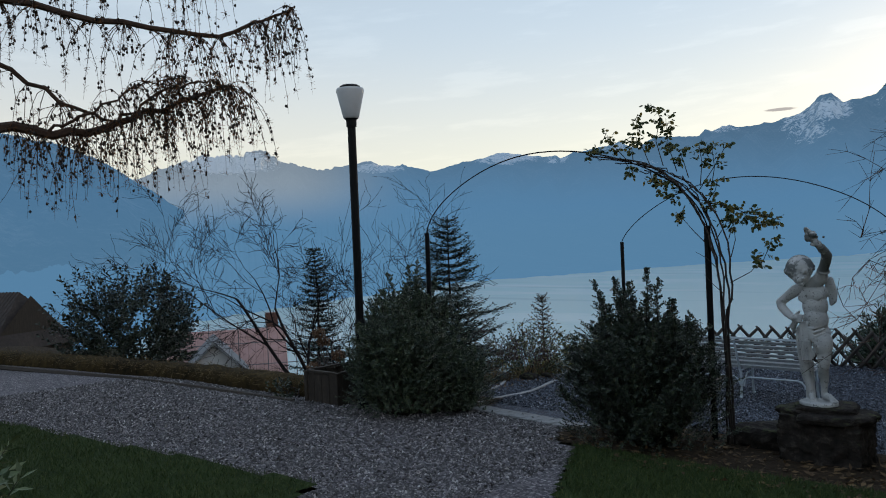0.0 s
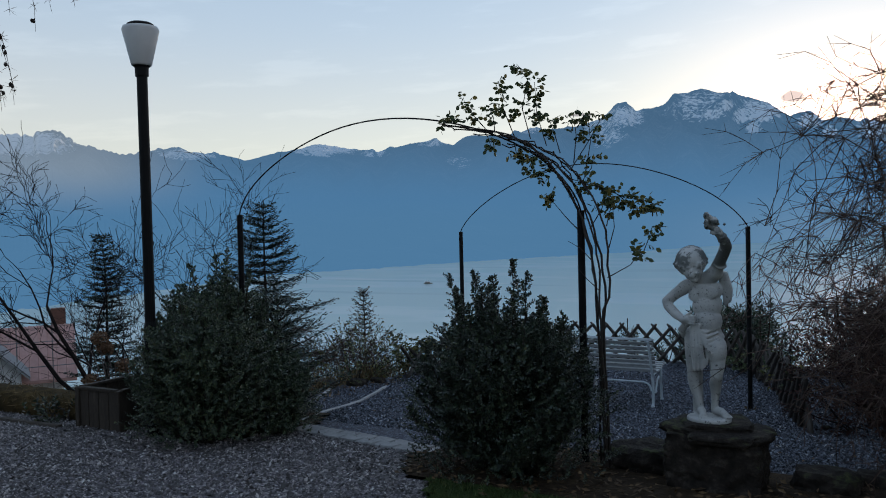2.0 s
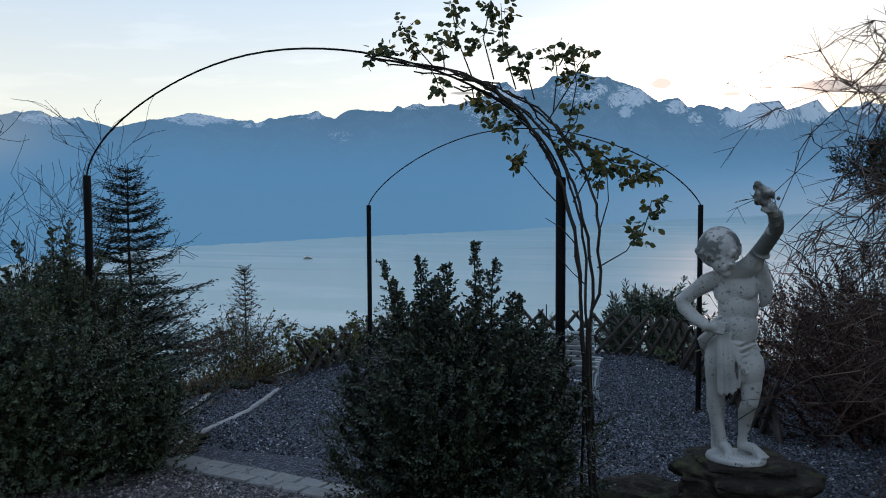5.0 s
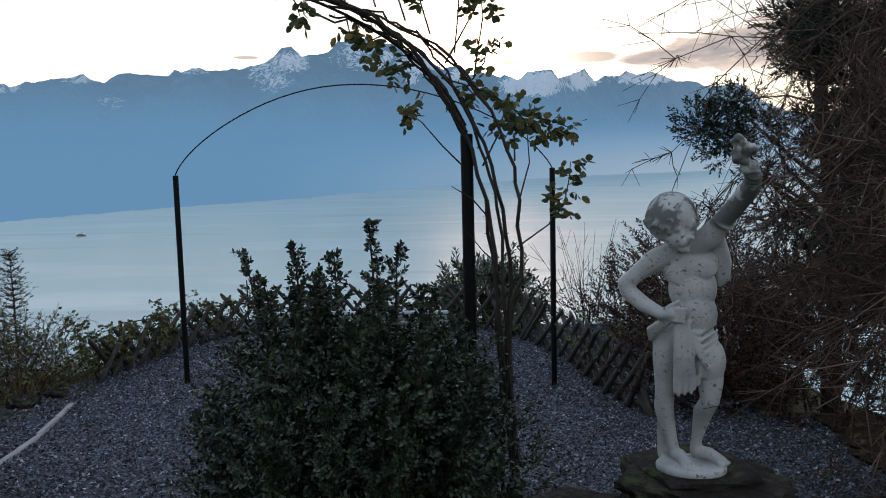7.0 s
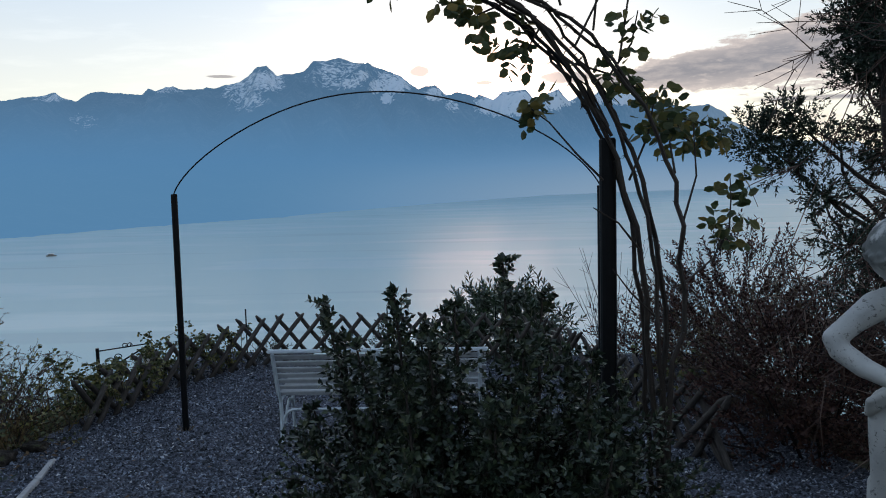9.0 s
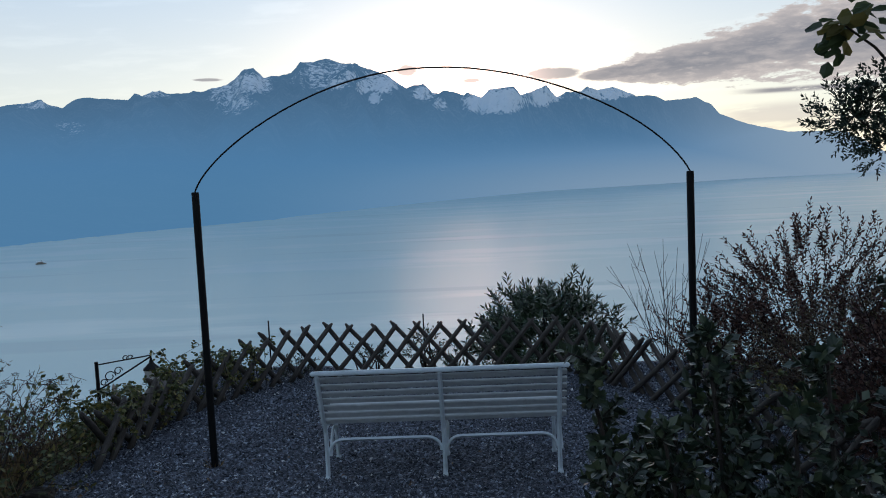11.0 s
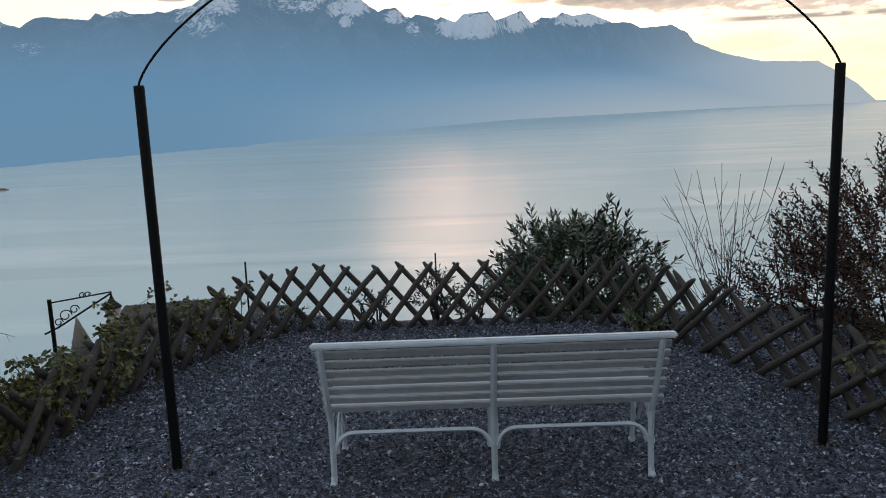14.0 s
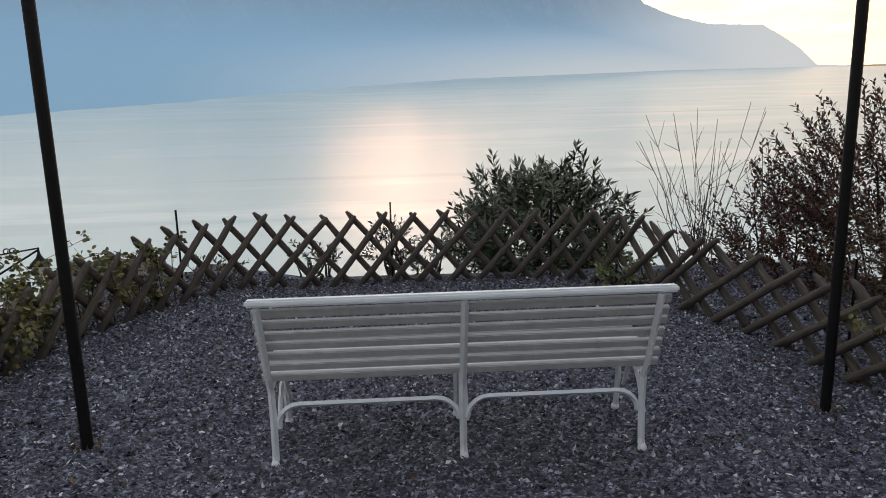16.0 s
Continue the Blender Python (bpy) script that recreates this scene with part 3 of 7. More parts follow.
def leaves(g, P, D, N, length, width, fold=0.15, rounded=False):
    """Many leaves at once: places, directions, normals, sizes."""
    n = len(P)
    if n == 0:
        return
    P, D, N = np.asarray(P, float), np.asarray(D, float), np.asarray(N, float)
    D = D / np.maximum(np.linalg.norm(D, axis=1, keepdims=True), 1e-9)
    S = np.cross(D, N)
    S /= np.maximum(np.linalg.norm(S, axis=1, keepdims=True), 1e-9)
    N = np.cross(S, D)
    length = np.broadcast_to(np.asarray(length, float), (n,))[:, None]
    width = np.broadcast_to(np.asarray(width, float), (n,))[:, None]
    if rounded:
        tpl = [(0, 0, 0), (.3, .42, .5), (.3, -.42, .5), (.68, .4, .5), (.68, -.4, .5), (1, 0, .3), (.32, 0, 0), (.68, 0, 0)]
        fc = [(0, 6, 1, 1), (0, 2, 6, 6), (6, 7, 3, 1), (2, 4, 7, 6), (7, 5, 3, 3), (4, 5, 7, 7)]
        tri, quad = [(0, 6, 1), (0, 2, 6), (7, 5, 3), (4, 5, 7)], [(6, 7, 3, 1), (2, 4, 7, 6)]
    else:
        tpl = [(0, 0, 0), (.48, .54, .5), (.48, -.54, .5), (1, 0, .1)]
        tri, quad = [(0, 3, 1), (0, 2, 3)], []
    k = len(tpl)
    V = np.concatenate([(P + D * length * u + S * width * s + N * width * fold * h)[:, None] for u, s, h in tpl], 1)
    off = (np.arange(n) * k)[:, None, None]
    base = g.n
    g.add(V.reshape(-1, 3), (np.asarray(tri)[None] + off).reshape(-1, 3))
    if quad:
        g.f.append((np.asarray(quad)[None] + off).reshape(-1, 4) + base)


def wobble(rng, a, b, n, amp, droop=0.0):
    """A crooked line from a to b."""
    a, b = np.asarray(a, float), np.asarray(b, float)
    t = np.linspace(0, 1, n)[:, None]
    w = np.cumsum(rng.normal(0, 1, (n, 3)), 0)
    w = w - w[:1] - t * (w[-1] - w[0])
    p = a + t * (b - a) + amp * w / math.sqrt(n)
    p[:, 2] += droop * 4 * (t[:, 0] * (1 - t[:, 0]))
    return p


def unit(v):
    v = np.asarray(v, float)
    return v / max(math.sqrt(v[0] * v[0] + v[1] * v[1] + v[2] * v[2]), 1e-9)


def sticks(g, A, B, ra, rb, k=3):
    """Many straight tapered twigs at once."""
    A, B = np.asarray(A, float), np.asarray(B, float)
    n = len(A)
    if n == 0:
        return
    ra, rb = np.broadcast_to(np.asarray(ra, float), (n,)), np.broadcast_to(np.asarray(rb, float), (n,))
    d, a, b = frame_of(B - A)
    th = np.arange(k) * 2 * math.pi / k
    off = np.cos(th)[None, :, None] * a[:, None] + np.sin(th)[None, :, None] * b[:, None]
    V = np.concatenate([A[:, None] + off * ra[:, None, None], B[:, None] + off * rb[:, None, None]], 1)
    q = np.array([(j, (j + 1) % k, k + (j + 1) % k, k + j) for j in range(k)])
    g.add(V.reshape(-1, 3), (q[None] + (np.arange(n) * 2 * k)[:, None, None]).reshape(-1, 4))


def grow(g, rng, start, d, length, r, level, tips, spread=0.6, up=0.1, kids=(3, 5), curve=0.25, shrink=0.62, k=5, rmin=0.0012, segs=None):
    """A branch that forks again and again; its last points and directions go into tips."""
    top = segs is None
    if top:
        segs = []
    n = 6 if level > 1 else 4
    d = unit(d)
    p = [np.asarray(start, float)]
    dirs = [d]
    for i in range(n - 1):
        d = unit(d + rng.normal(0, curve / 2, 3) + np.array([0, 0, up]) * 0.4)
        p.append(p[-1] + d * length / (n - 1))
        dirs.append(d)
    radii = np.linspace(r, max(r * 0.45, rmin), n)
    if level > 2:
        tube(g, p, radii, k, cap=False)
    else:
        segs += [(p[i], p[i + 1], radii[i], radii[i + 1]) for i in range(n - 1)]
    if level <= 0:
        tips.append((p[-1], d, p[-2]))
    else:
        for c in range(int(rng.integers(kids[0], kids[1] + 1))):
            s = rng.uniform(0.3, 1.0) if c else 1.0
            i = min(int(s * (n - 1)), n - 1)
            q = rng.normal(0, 1, 3)
            side = unit(q - dirs[i] * (q @ dirs[i]))
            nd = unit(dirs[i] + side * spread * rng.uniform(0.6, 1.3) + np.array([0, 0, up]))
            grow(g, rng, p[i], nd, length * shrink * rng.uniform(0.7, 1.15), max(radii[i] * 0.62, rmin), level - 1, tips, spread, up, kids, curve, shrink, k, rmin, segs)
    if top and segs:
        sticks(g, [s[0] for s in segs], [s[1] for s in segs], [s[2] for s in segs], [s[3] for s in segs])


def smooth01(v, a, b):
    t = np.clip((np.asarray(v, float) - a) / (b - a), 0, 1)
    return t * t * (3 - 2 * t)


# ---- ground ----
def garden_z(x, y):
    """Height of the garden: the drive, then the fall to the level terrace."""
    x, y = np.asarray(x, float), np.asarray(y, float)
    z = np.interp(y, [-40, 0, 3, 5.2, 6.4, 7.4, 8.5, 9.5, 10.4, 14], [0.9, 0.62, 0.59, 0.55, 0.45, 0.35, 0.2, 0.08, 0.0, 0.0])
    z = z + 0.1 * smooth01(-x, 4.9, 5.6) * smooth01(y, 8.0, 10.0)
    return z - 0.08 * smooth01(-x, 8, 15)


def beyond(x, y):
    """How far a place lies outside the level garden."""
    x, y = np.asarray(x, float), np.asarray(y, float)
    d1 = np.maximum(y - 6.5 - 0.25 * smooth01(x, -7, -6.5), 0)
    d2 = np.hypot(np.maximum(np.abs(x + 3.85) - 3.05, 0), np.maximum(y - 13.7, 0))
    d3 = np.hypot(np.maximum(-0.9 - x, 0), np.maximum(y - 9.0, 0))
    return np.minimum(np.minimum(d1, d2), d3)


def land_z(x, y):
    d = beyond(x, y)
    z = garden_z(x, np.minimum(y, 14)) - 0.42 * np.maximum(d - 0.35, 0) - 0.12 * smooth01(d, 0, 0.5)
    return np.maximum(z, LAKE_Z - 0.6)


LAKE_Z = -43.0


def sheet(name, xs, ys, zf, material, inside=None, label="", smooth=True):
    X, Y = np.meshgrid(xs, ys, indexing="ij")
    Z = zf(X, Y)
    nx, ny = X.shape
    i, j = np.meshgrid(np.arange(nx - 1), np.arange(ny - 1), indexing="ij")
    q = np.stack([i * ny + j, (i + 1) * ny + j, (i + 1) * ny + j + 1, i * ny + j + 1], -1).reshape(-1, 4)
    V = np.stack([X, Y, Z], -1).reshape(-1, 3)
    if inside is not None:
        c = V[q].mean(1)
        q = q[inside(c[:, 0], c[:, 1])]
        used = np.unique(q)
        ren = np.zeros(len(V), int)
        ren[used] = np.arange(len(used))
        V, q = V[used], ren[q]
    g = Geo()
    g.add(V, q)
    ob = part(name, g, material, smooth=smooth)
    return tagged(ob, label, kind="structure")


far = np.array([25, 32, 42, 56, 75, 100, 140, 200, 300, 460, 700, 1100, 1700, 2600, 3800, 4900.0])
gx = np.concatenate([-far[::-1], np.arange(-20, 12.01, 0.4), far])
gy = np.concatenate([-far[::-1], np.arange(-12, 24.01, 0.4), far + 4])
ground = sheet("ground", gx, gy, lambda x, y: land_z(x, y) - 0.05, M["slope"], label="dark sloping hillside soil with dry scrub")


def lawn_left(x, y):
    return (y < 3.42 + 0.12 * (x + 4.25) + 0.02 * np.sin(3 * x)) & (x < -4.2 + 0.25 * (3.4 - y)) & (x > -18) & (y > -8)


def lawn_right(x, y):
    return (x > -3.32 + 0.5 * (5.22 - y)) & (y < 5.35) & (x < 7) & (y > -8)


def bed(x, y):
    """Planting beds and the edge under the shrubs."""
    right = (x > -3.75 + 0.12 * np.sin(5 * y)) & (y >= 5.35) & (y < 6.75 + 0.1 * np.sin(4 * x)) & (x < 6)
    left = (x < -5.35 - 0.4 * np.clip(y - 6.9, 0, 1) + 0.05 * np.sin(6 * y)) & (y > 5.75) & (y < 7.15)
    thick = (x > -0.3 + 0.1 * np.sin(3 * y)) & (y >= 6.7)
    return right | left | thick


def on_gravel(x, y):
    terrace = (x > -6.75) & (y < 13.6) & (x < -0.1)
    drive = (y < 5.95) & (x > -18) & (x < 7)
    neck = (y >= 5.5) & (y < 9.5) & (x > -6.9) & (x < -0.1)
    return (terrace | drive | neck) & ~lawn_left(x, y) & ~lawn_right(x, y) & ~bed(x, y) & (beyond(x, y) < 0.3)


fx, fy = np.arange(-18, 7.01, 0.1), np.arange(-8, 14.01, 0.1)
rough_z = lambda x, y: garden_z(x, y) + 0.008 * np.sin(2.1 * x + 1.3 * np.sin(1.7 * y)) * np.sin(1.9 * y)
sheet("gravel_drive", fx, fy, rough_z, M["gravel"], lambda x, y: on_gravel(x, y) & (y < 6.35 - 0.14 * (x + 4.6)), "pale grey gravel of the garden drive")
sheet("terrace", fx, fy, rough_z, M["terrace"], lambda x, y: on_gravel(x, y) & (y >= 6.35 - 0.14 * (x + 4.6)), "dark slate gravel of the terrace")
sheet("lawn", fx, fy, lambda x, y: rough_z(x, y) + 0.03, M["grass_ground"], lambda x, y: lawn_left(x, y) | lawn_right(x, y), "dark green winter lawn")
sheet("planting_bed", fx, fy, lambda x, y: rough_z(x, y) + 0.02, M["soil"], lambda x, y: bed(x, y) & (beyond(x, y) < 0.35), "brown soil with fallen leaves under shrubs")


# ---- lake and mountains ----
def shore_dist(az):
    """Distance of the far shore by direction (degrees east of +y)."""
    drop = np.interp(az, [-64, -59, -53, -46, -40, -33, -26, -21.5, -14.4, -12.7, -3.5, 4.5, 12, 19, 26, 40, 180],
                     [6.0, 4.75, 4.15, 3.5, 2.95, 2.7, 2.38, 2.2, 1.93, 1.78, 1.26, 0.86, 0.72, 0.58, 0.54, 0.54, 0.54])
    return 45.0 / np.tan(np.radians(drop))


def polar(name, az, radii_of, z_of, material, label, smooth=True):
    """A sheet on a fan of directions."""
    R = radii_of(az)
    A = np.radians(az)[:, None]
    X, Y = R * np.sin(A), R * np.cos(A)
    V = np.stack([X, Y, z_of(X, Y, R)], -1)
    na, nr = R.shape
    i, j = np.meshgrid(np.arange(na - 1), np.arange(nr - 1), indexing="ij")
    q = np.stack([i * nr + j, i * nr + j + 1, (i + 1) * nr + j + 1, (i + 1) * nr + j], -1).reshape(-1, 4)
    g = Geo()
    g.add(V.reshape(-1, 3), q[:, ::-1])
    return tagged(part(name, g, material, smooth=smooth), label, kind="structure")


lake_az = np.concatenate([np.arange(-64, 30, 0.5), np.arange(30, 150, 3.0)])
jag = lambda a: 1 + 0.012 * np.sin(a * 2.3) + 0.008 * np.sin(a * 7.1 + 1) + 0.006 * np.sin(a * 17.0)
polar("water_lake", lake_az, lambda az: np.linspace(0, 1, 30)[None, :] ** 2 * (shore_dist(az) * jag(az) - 60)[:, None] + 60,
      lambda x, y, r: np.full_like(x, LAKE_Z), M["lake"], "calm pale lake reflecting the evening sky")

_grid = np.random.default_rng(5).random((64, 64))


def vnoise(x, y):
    """Smooth value noise on arrays."""
    xi, yi = np.floor(x).astype(int), np.floor(y).astype(int)
    fx_, fy_ = x - xi, y - yi
    fx_, fy_ = fx_ * fx_ * (3 - 2 * fx_), fy_ * fy_ * (3 - 2 * fy_)
    g = lambda a, b: _grid[a % 64, b % 64]
    return (g(xi, yi) * (1 - fx_) + g(xi + 1, yi) * fx_) * (1 - fy_) + (g(xi, yi + 1) * (1 - fx_) + g(xi + 1, yi + 1) * fx_) * fy_


def ridged(x, y, octaves=5):
    s, a = np.zeros_like(x), 0.5
    for _ in range(octaves):
        s += a * (1 - np.abs(2 * vnoise(x, y) - 1))
        x, y, a = x * 2.03 + 11.3, y * 2.03 + 5.7, a * 0.5
    return s


# summits and saddles of the far range: direction and height in degrees
RANGE_WEST = [(-75, 5.5), (-66, 5.6), (-62.6, 5.0), (-60.4, 5.7), (-58.4, 6.55), (-56.5, 6.6), (-54.1, 6.7), (-53.1, 5.95), (-50.6, 5.45), (-47.3, 5.8), (-44.8, 5.6),
              (-42.1, 5.1), (-39.8, 5.6), (-37.0, 6.25), (-33.8, 5.7), (-32.9, 5.5), (-30.9, 6.1), (-28.8, 6.35), (-27.4, 5.96), (-26.7, 6.5), (-26.1, 6.67), (-23.4, 6.49), (-23.0, 6.92), (-22.5, 6.71), (-21.4, 7.1), (-20.9, 6.9), (-18.7, 6.87)]
RANGE_MAIN = [(-17.9, 7.28), (-17.0, 7.42), (-16.2, 7.9), (-15.8, 8.32), (-15.1, 8.36), (-14.5, 7.86), (-12.6, 8.14), (-11.9, 8.88), (-11.0, 8.87), (-10.1, 9.09), (-9.1, 8.74), (-8.1, 8.65), (-7.8, 8.34), (-6.2, 7.86),
              (-4.5, 6.86), (-4.1, 7.04), (-3.3, 7.13), (-2.7, 6.5), (-2.2, 6.37), (-1.8, 6.51), (-1.1, 6.48), (-0.5, 6.19), (-0.2, 6.41), (0.75, 5.95), (1.4, 6.5), (3.1, 6.66), (3.6, 5.99), (5.4, 6.55), (6.1, 5.68), (6.8, 6.03), (7.8, 6.01), (8.25, 6.29), (8.9, 5.99), (10.0, 6.12),
              (11.6, 5.42), (12.8, 5.35), (13.5, 4.97), (15.5, 5.03), (16.5, 4.45), (17.0, 3.86), (18.8, 3.02), (21.3, 2.36), (24.6, 2.2), (25.8, 1.47), (26.9, 0.7), (28.0, -0.4), (45, -1.0)]
RANGE = RANGE_WEST + RANGE_MAIN


def range_z(x, y, r):
    az = np.degrees(np.arctan2(x, y))
    top = np.interp(az, [p[0] for p in RANGE], [p[1] for p in RANGE])
    S = shore_dist(az) * 0.985
    depth = np.clip(3300 - S, 500, 1900) * np.interp(az, [-62, -52, 0, 18, 27], [1.0, 1.0, 1.0, 0.8, 0.45])
    u = (r - S) / depth
    crest = (S + depth) * np.tan(np.radians(top)) + 2 - LAKE_Z
    crest = crest + ((ridged(az * 0.8, az * 0 + 3.1, 4) - 0.5) * 5 + (ridged(az * 3.1, az * 0 + 8.3, 3) - 0.45) * 7) * smooth01(top, 0.5, 3) * np.interp(az, [-60, -52, -44], [3.0, 3.0, 1.0])
    k = az * 0.34
    spur = ridged(k + 0.5 * vnoise(r / 300, az * 0.2), r / 700.0, 6) - 0.5
    up = np.clip(u, 0, 1)
    z = crest * (0.10 * up + 0.90 * up ** 1.45) * (1 + 0.6 * spur * (up * (1 - up) * 4) ** 0.7)
    back = np.clip(u - 1, 0, 1)
    z = np.where(u > 1, crest * (1 - 0.55 * back * 4), z)
    return LAKE_Z - 1 + np.maximum(z, 0)


range_az = np.arange(-80, 30.01, 0.095)
rad_u = np.concatenate([np.linspace(0, 0.55, 26), np.linspace(0.57, 1.0, 44), [1.03, 1.1, 1.25]])


def range_r(az):
    S = shore_dist(az) * 0.985
    depth = np.clip(3300 - S, 500, 1900) * np.interp(az, [-62, -52, 0, 18, 27], [1.0, 1.0, 1.0, 0.8, 0.45])
    return S[:, None] + rad_u[None, :] * depth[:, None]


polar("backdrop_mountain_range", range_az, range_r, range_z, M["mountain"], "snow-topped mountain range across the lake with painted blue glowing haze")


def near_mountain_z(x, y, r):
    az = np.degrees(np.arctan2(x, y))
    top = np.interp(az, [-180, -120, -90, -75, -69, -66.3, -63.6, -61.2, -59.0, -57.2, -55.5], [9, 10, 9.5, 8.6, 7.9, 7.2, 5.8, 4.0, 2.5, 0.6, -2.2])
    u = np.clip((r - 700) / 700, 0, 1)
    crest = 1400 * np.tan(np.radians(top)) - LAKE_Z + 10 * (ridged(az * 0.8, az * 0 + 9, 4) - 0.5)
    z = crest * (0.2 * u + 0.8 * u ** 1.3) * (1 + 0.3 * (ridged(az * 0.4, r / 500, 4) - 0.5) * (u * (1 - u) * 4))
    return LAKE_Z - 1 + np.maximum(z - np.maximum(r - 1400, 0) * 0.5, -2)


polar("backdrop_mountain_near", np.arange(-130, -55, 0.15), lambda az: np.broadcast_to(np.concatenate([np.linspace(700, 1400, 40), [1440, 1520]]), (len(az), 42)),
      near_mountain_z, M["mountain_near"], "dark forested mountain flank with painted blue glowing haze")


# ---- rose arches ----
def arch(left, right, top_l, top_r, rise, label, power=0.85, skew=0.0):
    """Two steel posts and a thin hoop sprung between them."""
    l, r = np.array(left, float), np.array(right, float)
    zl, zr = float(garden_z(*left)), float(garden_z(*right))
    a = thing("rose_arch", (*((l + r) / 2), (zl + zr) / 2), label, "garden arch", "rose arches")
    o = np.array(a.location)
    for p, z0, z1 in ((l, zl, top_l), (r, zr, top_r)):
        g = Geo()
        base = np.array([*p, 0]) - [o[0], o[1], o[2]]
        tube(g, [base + [0, 0, z0 - 0.15], base + [0, 0, z0], base + [0, 0, z1 - 0.006], base + [0, 0, z1]], [0.0265, 0.0265, 0.0265, 0.0235], 14)
        part("post", g, M["post"], a, smooth=False)
    n = 40
    s = np.linspace(0, 1, n)
    hoop = np.zeros((n, 3))
    x = -np.cos(s * math.pi)
    h = (1 - np.abs(x - skew * (1 - x * x)) ** 2.1) ** power
    hoop[:, :2] = l + (r - l) * (0.5 + 0.5 * x)[:, None] - o[:2]
    hoop[:, 2] = top_l + (top_r - top_l) * s + (rise - (top_l + top_r) / 2) * h - o[2]
    rng = np.random.default_rng(3)
    hoop[1:-1, 2] += 0.008 * np.sin(s[1:-1] * 17)
    hoop = np.concatenate([[hoop[0] - [0, 0, 0.12]], hoop, [hoop[-1] - [0, 0, 0.12]]])
    g = Geo()
    tube(g, hoop, 0.0062, 8)
    part("hoop", g, M["post"], a, "thin bent steel rod", smooth=True)
    return a


FL, FR, NL, NR = (-5.67, 10.37), (-2.115, 10.6), (-5.94, 6.48), (-2.70, 6.425)
arch(FL, FR, 2.112, 2.10, 2.91, "black steel rose arch with a bare hoop on the gravel terrace", 0.8, -0.025)
arch(NL, NR, 2.33, 2.266, 3.05, "black steel rose arch carrying a climbing rose", 0.68)


# ---- lattice fence of crossed poles ----
FENCE = [(-6.6, 10.35), (-6.58, 10.7), (-6.5, 11.4), (-6.25, 12.1), (-5.85, 12.75), (-5.4, 13.15), (-4.9, 13.33), (-4.2, 13.42), (-3.5, 13.4), (-3.0, 13.36), (-2.72, 13.28),
         (-2.42, 12.85), (-2.2, 12.35), (-1.93, 11.75), (-1.8, 11.1), (-1.68, 10.5), (-1.55, 9.9), (-1.42, 9.3)]


def along(line, step):
    """Even places on a polyline."""
    p = np.array(line, float)
    d = np.concatenate([[0], np.cumsum(np.linalg.norm(np.diff(p, axis=0), axis=1))])
    s = np.arange(0, d[-1] + 1e-6, step)
    return np.stack([np.interp(s, d, p[:, 0]), np.interp(s, d, p[:, 1])], 1), s, d[-1], lambda q: np.array([np.interp(q, d, p[:, 0]), np.interp(q, d, p[:, 1])])


def pole_mesh():
    """A rough round pole, one unit long, with a cut point at its top."""
    g = Geo()
    rng = np.random.default_rng(8)
    zs = np.array([0, 0.2, 0.45, 0.7, 0.93, 1.0])
    pts = np.stack([rng.normal(0, 0.003, 6), rng.normal(0, 0.003, 6), zs], 1)
    tube(g, pts, [0.026, 0.0275, 0.0255, 0.0265, 0.025, 0.012], 8)
    return g.mesh("pole", M["pole_wood"], True)


def fence():
    f = thing("lattice_fence", (-4.1, 13.4, 0), "low rustic fence of crossed grey weathered poles", "fence")
    rng = np.random.default_rng(12)
    me = pole_mesh()
    _, s, total, at = along(FENCE, 0.25)
    # the last stretch has longer, flatter poles than the rest
    bend = 6.6
    s = np.concatenate([np.arange(0, bend, 0.25), np.arange(bend, total, 0.3)])
    for q in s:
        run, tall = np.interp(q, [bend - 0.6, bend + 0.6], [0.52, 0.8]), np.interp(q, [0, 1.2, 2.8, bend - 0.6, bend + 0.6], [0.42, 0.46, 0.58, 0.6, 0.53])
        for side in (0, 1):
            a, b = (q, q + run) if side == 0 else (q + run - 0.06, max(q - 0.06, 0))
            if max(a, b) > total + 0.3:
                continue
            a2, b2 = at(min(a, total)), at(min(b, total))
            tang = unit(np.append(at(min(q + run, total)) - at(q), 0))
            nrm = np.array([tang[1], -tang[0], 0]) * (0.026 if side == 0 else -0.026)
            za, zb = float(garden_z(*a2)) - 0.03, float(garden_z(*b2)) + tall + rng.normal(0, 0.014)
            A = np.array([a2[0], a2[1], za]) + nrm + tang * rng.normal(0, 0.012)
            B = np.array([b2[0], b2[1], zb]) + nrm + tang * rng.normal(0, 0.012)
            v = Vector(B - A)
            o = new("pole", me)
            o.parent = f
            rot = v.to_track_quat("Z", "Y").to_matrix().to_4x4()
            o.matrix_basis = Matrix.Translation(Vector(A) - f.location) @ rot @ Matrix.Rotation(rng.uniform(0, 6.28), 4, "Z") @ Matrix.Diagonal((1, 1, v.length, 1))
    # thin iron stakes behind the lattice
    for q in (2.6, 4.3, 5.6, 8.3):
        p = at(q)
        g = Geo()
        z = float(garden_z(*p))
        n = unit(np.append(p - np.array([-4.05, 11.0]), 0)) * 0.07
        b = np.array([p[0], p[1], z]) + n - np.array(f.location)
        tube(g, [b + [0, 0, -0.1], b + [0, 0, 0.66]], 0.008, 6)
        part("stake", g, M["post"], f, "thin black iron stake")
    return f


fence()


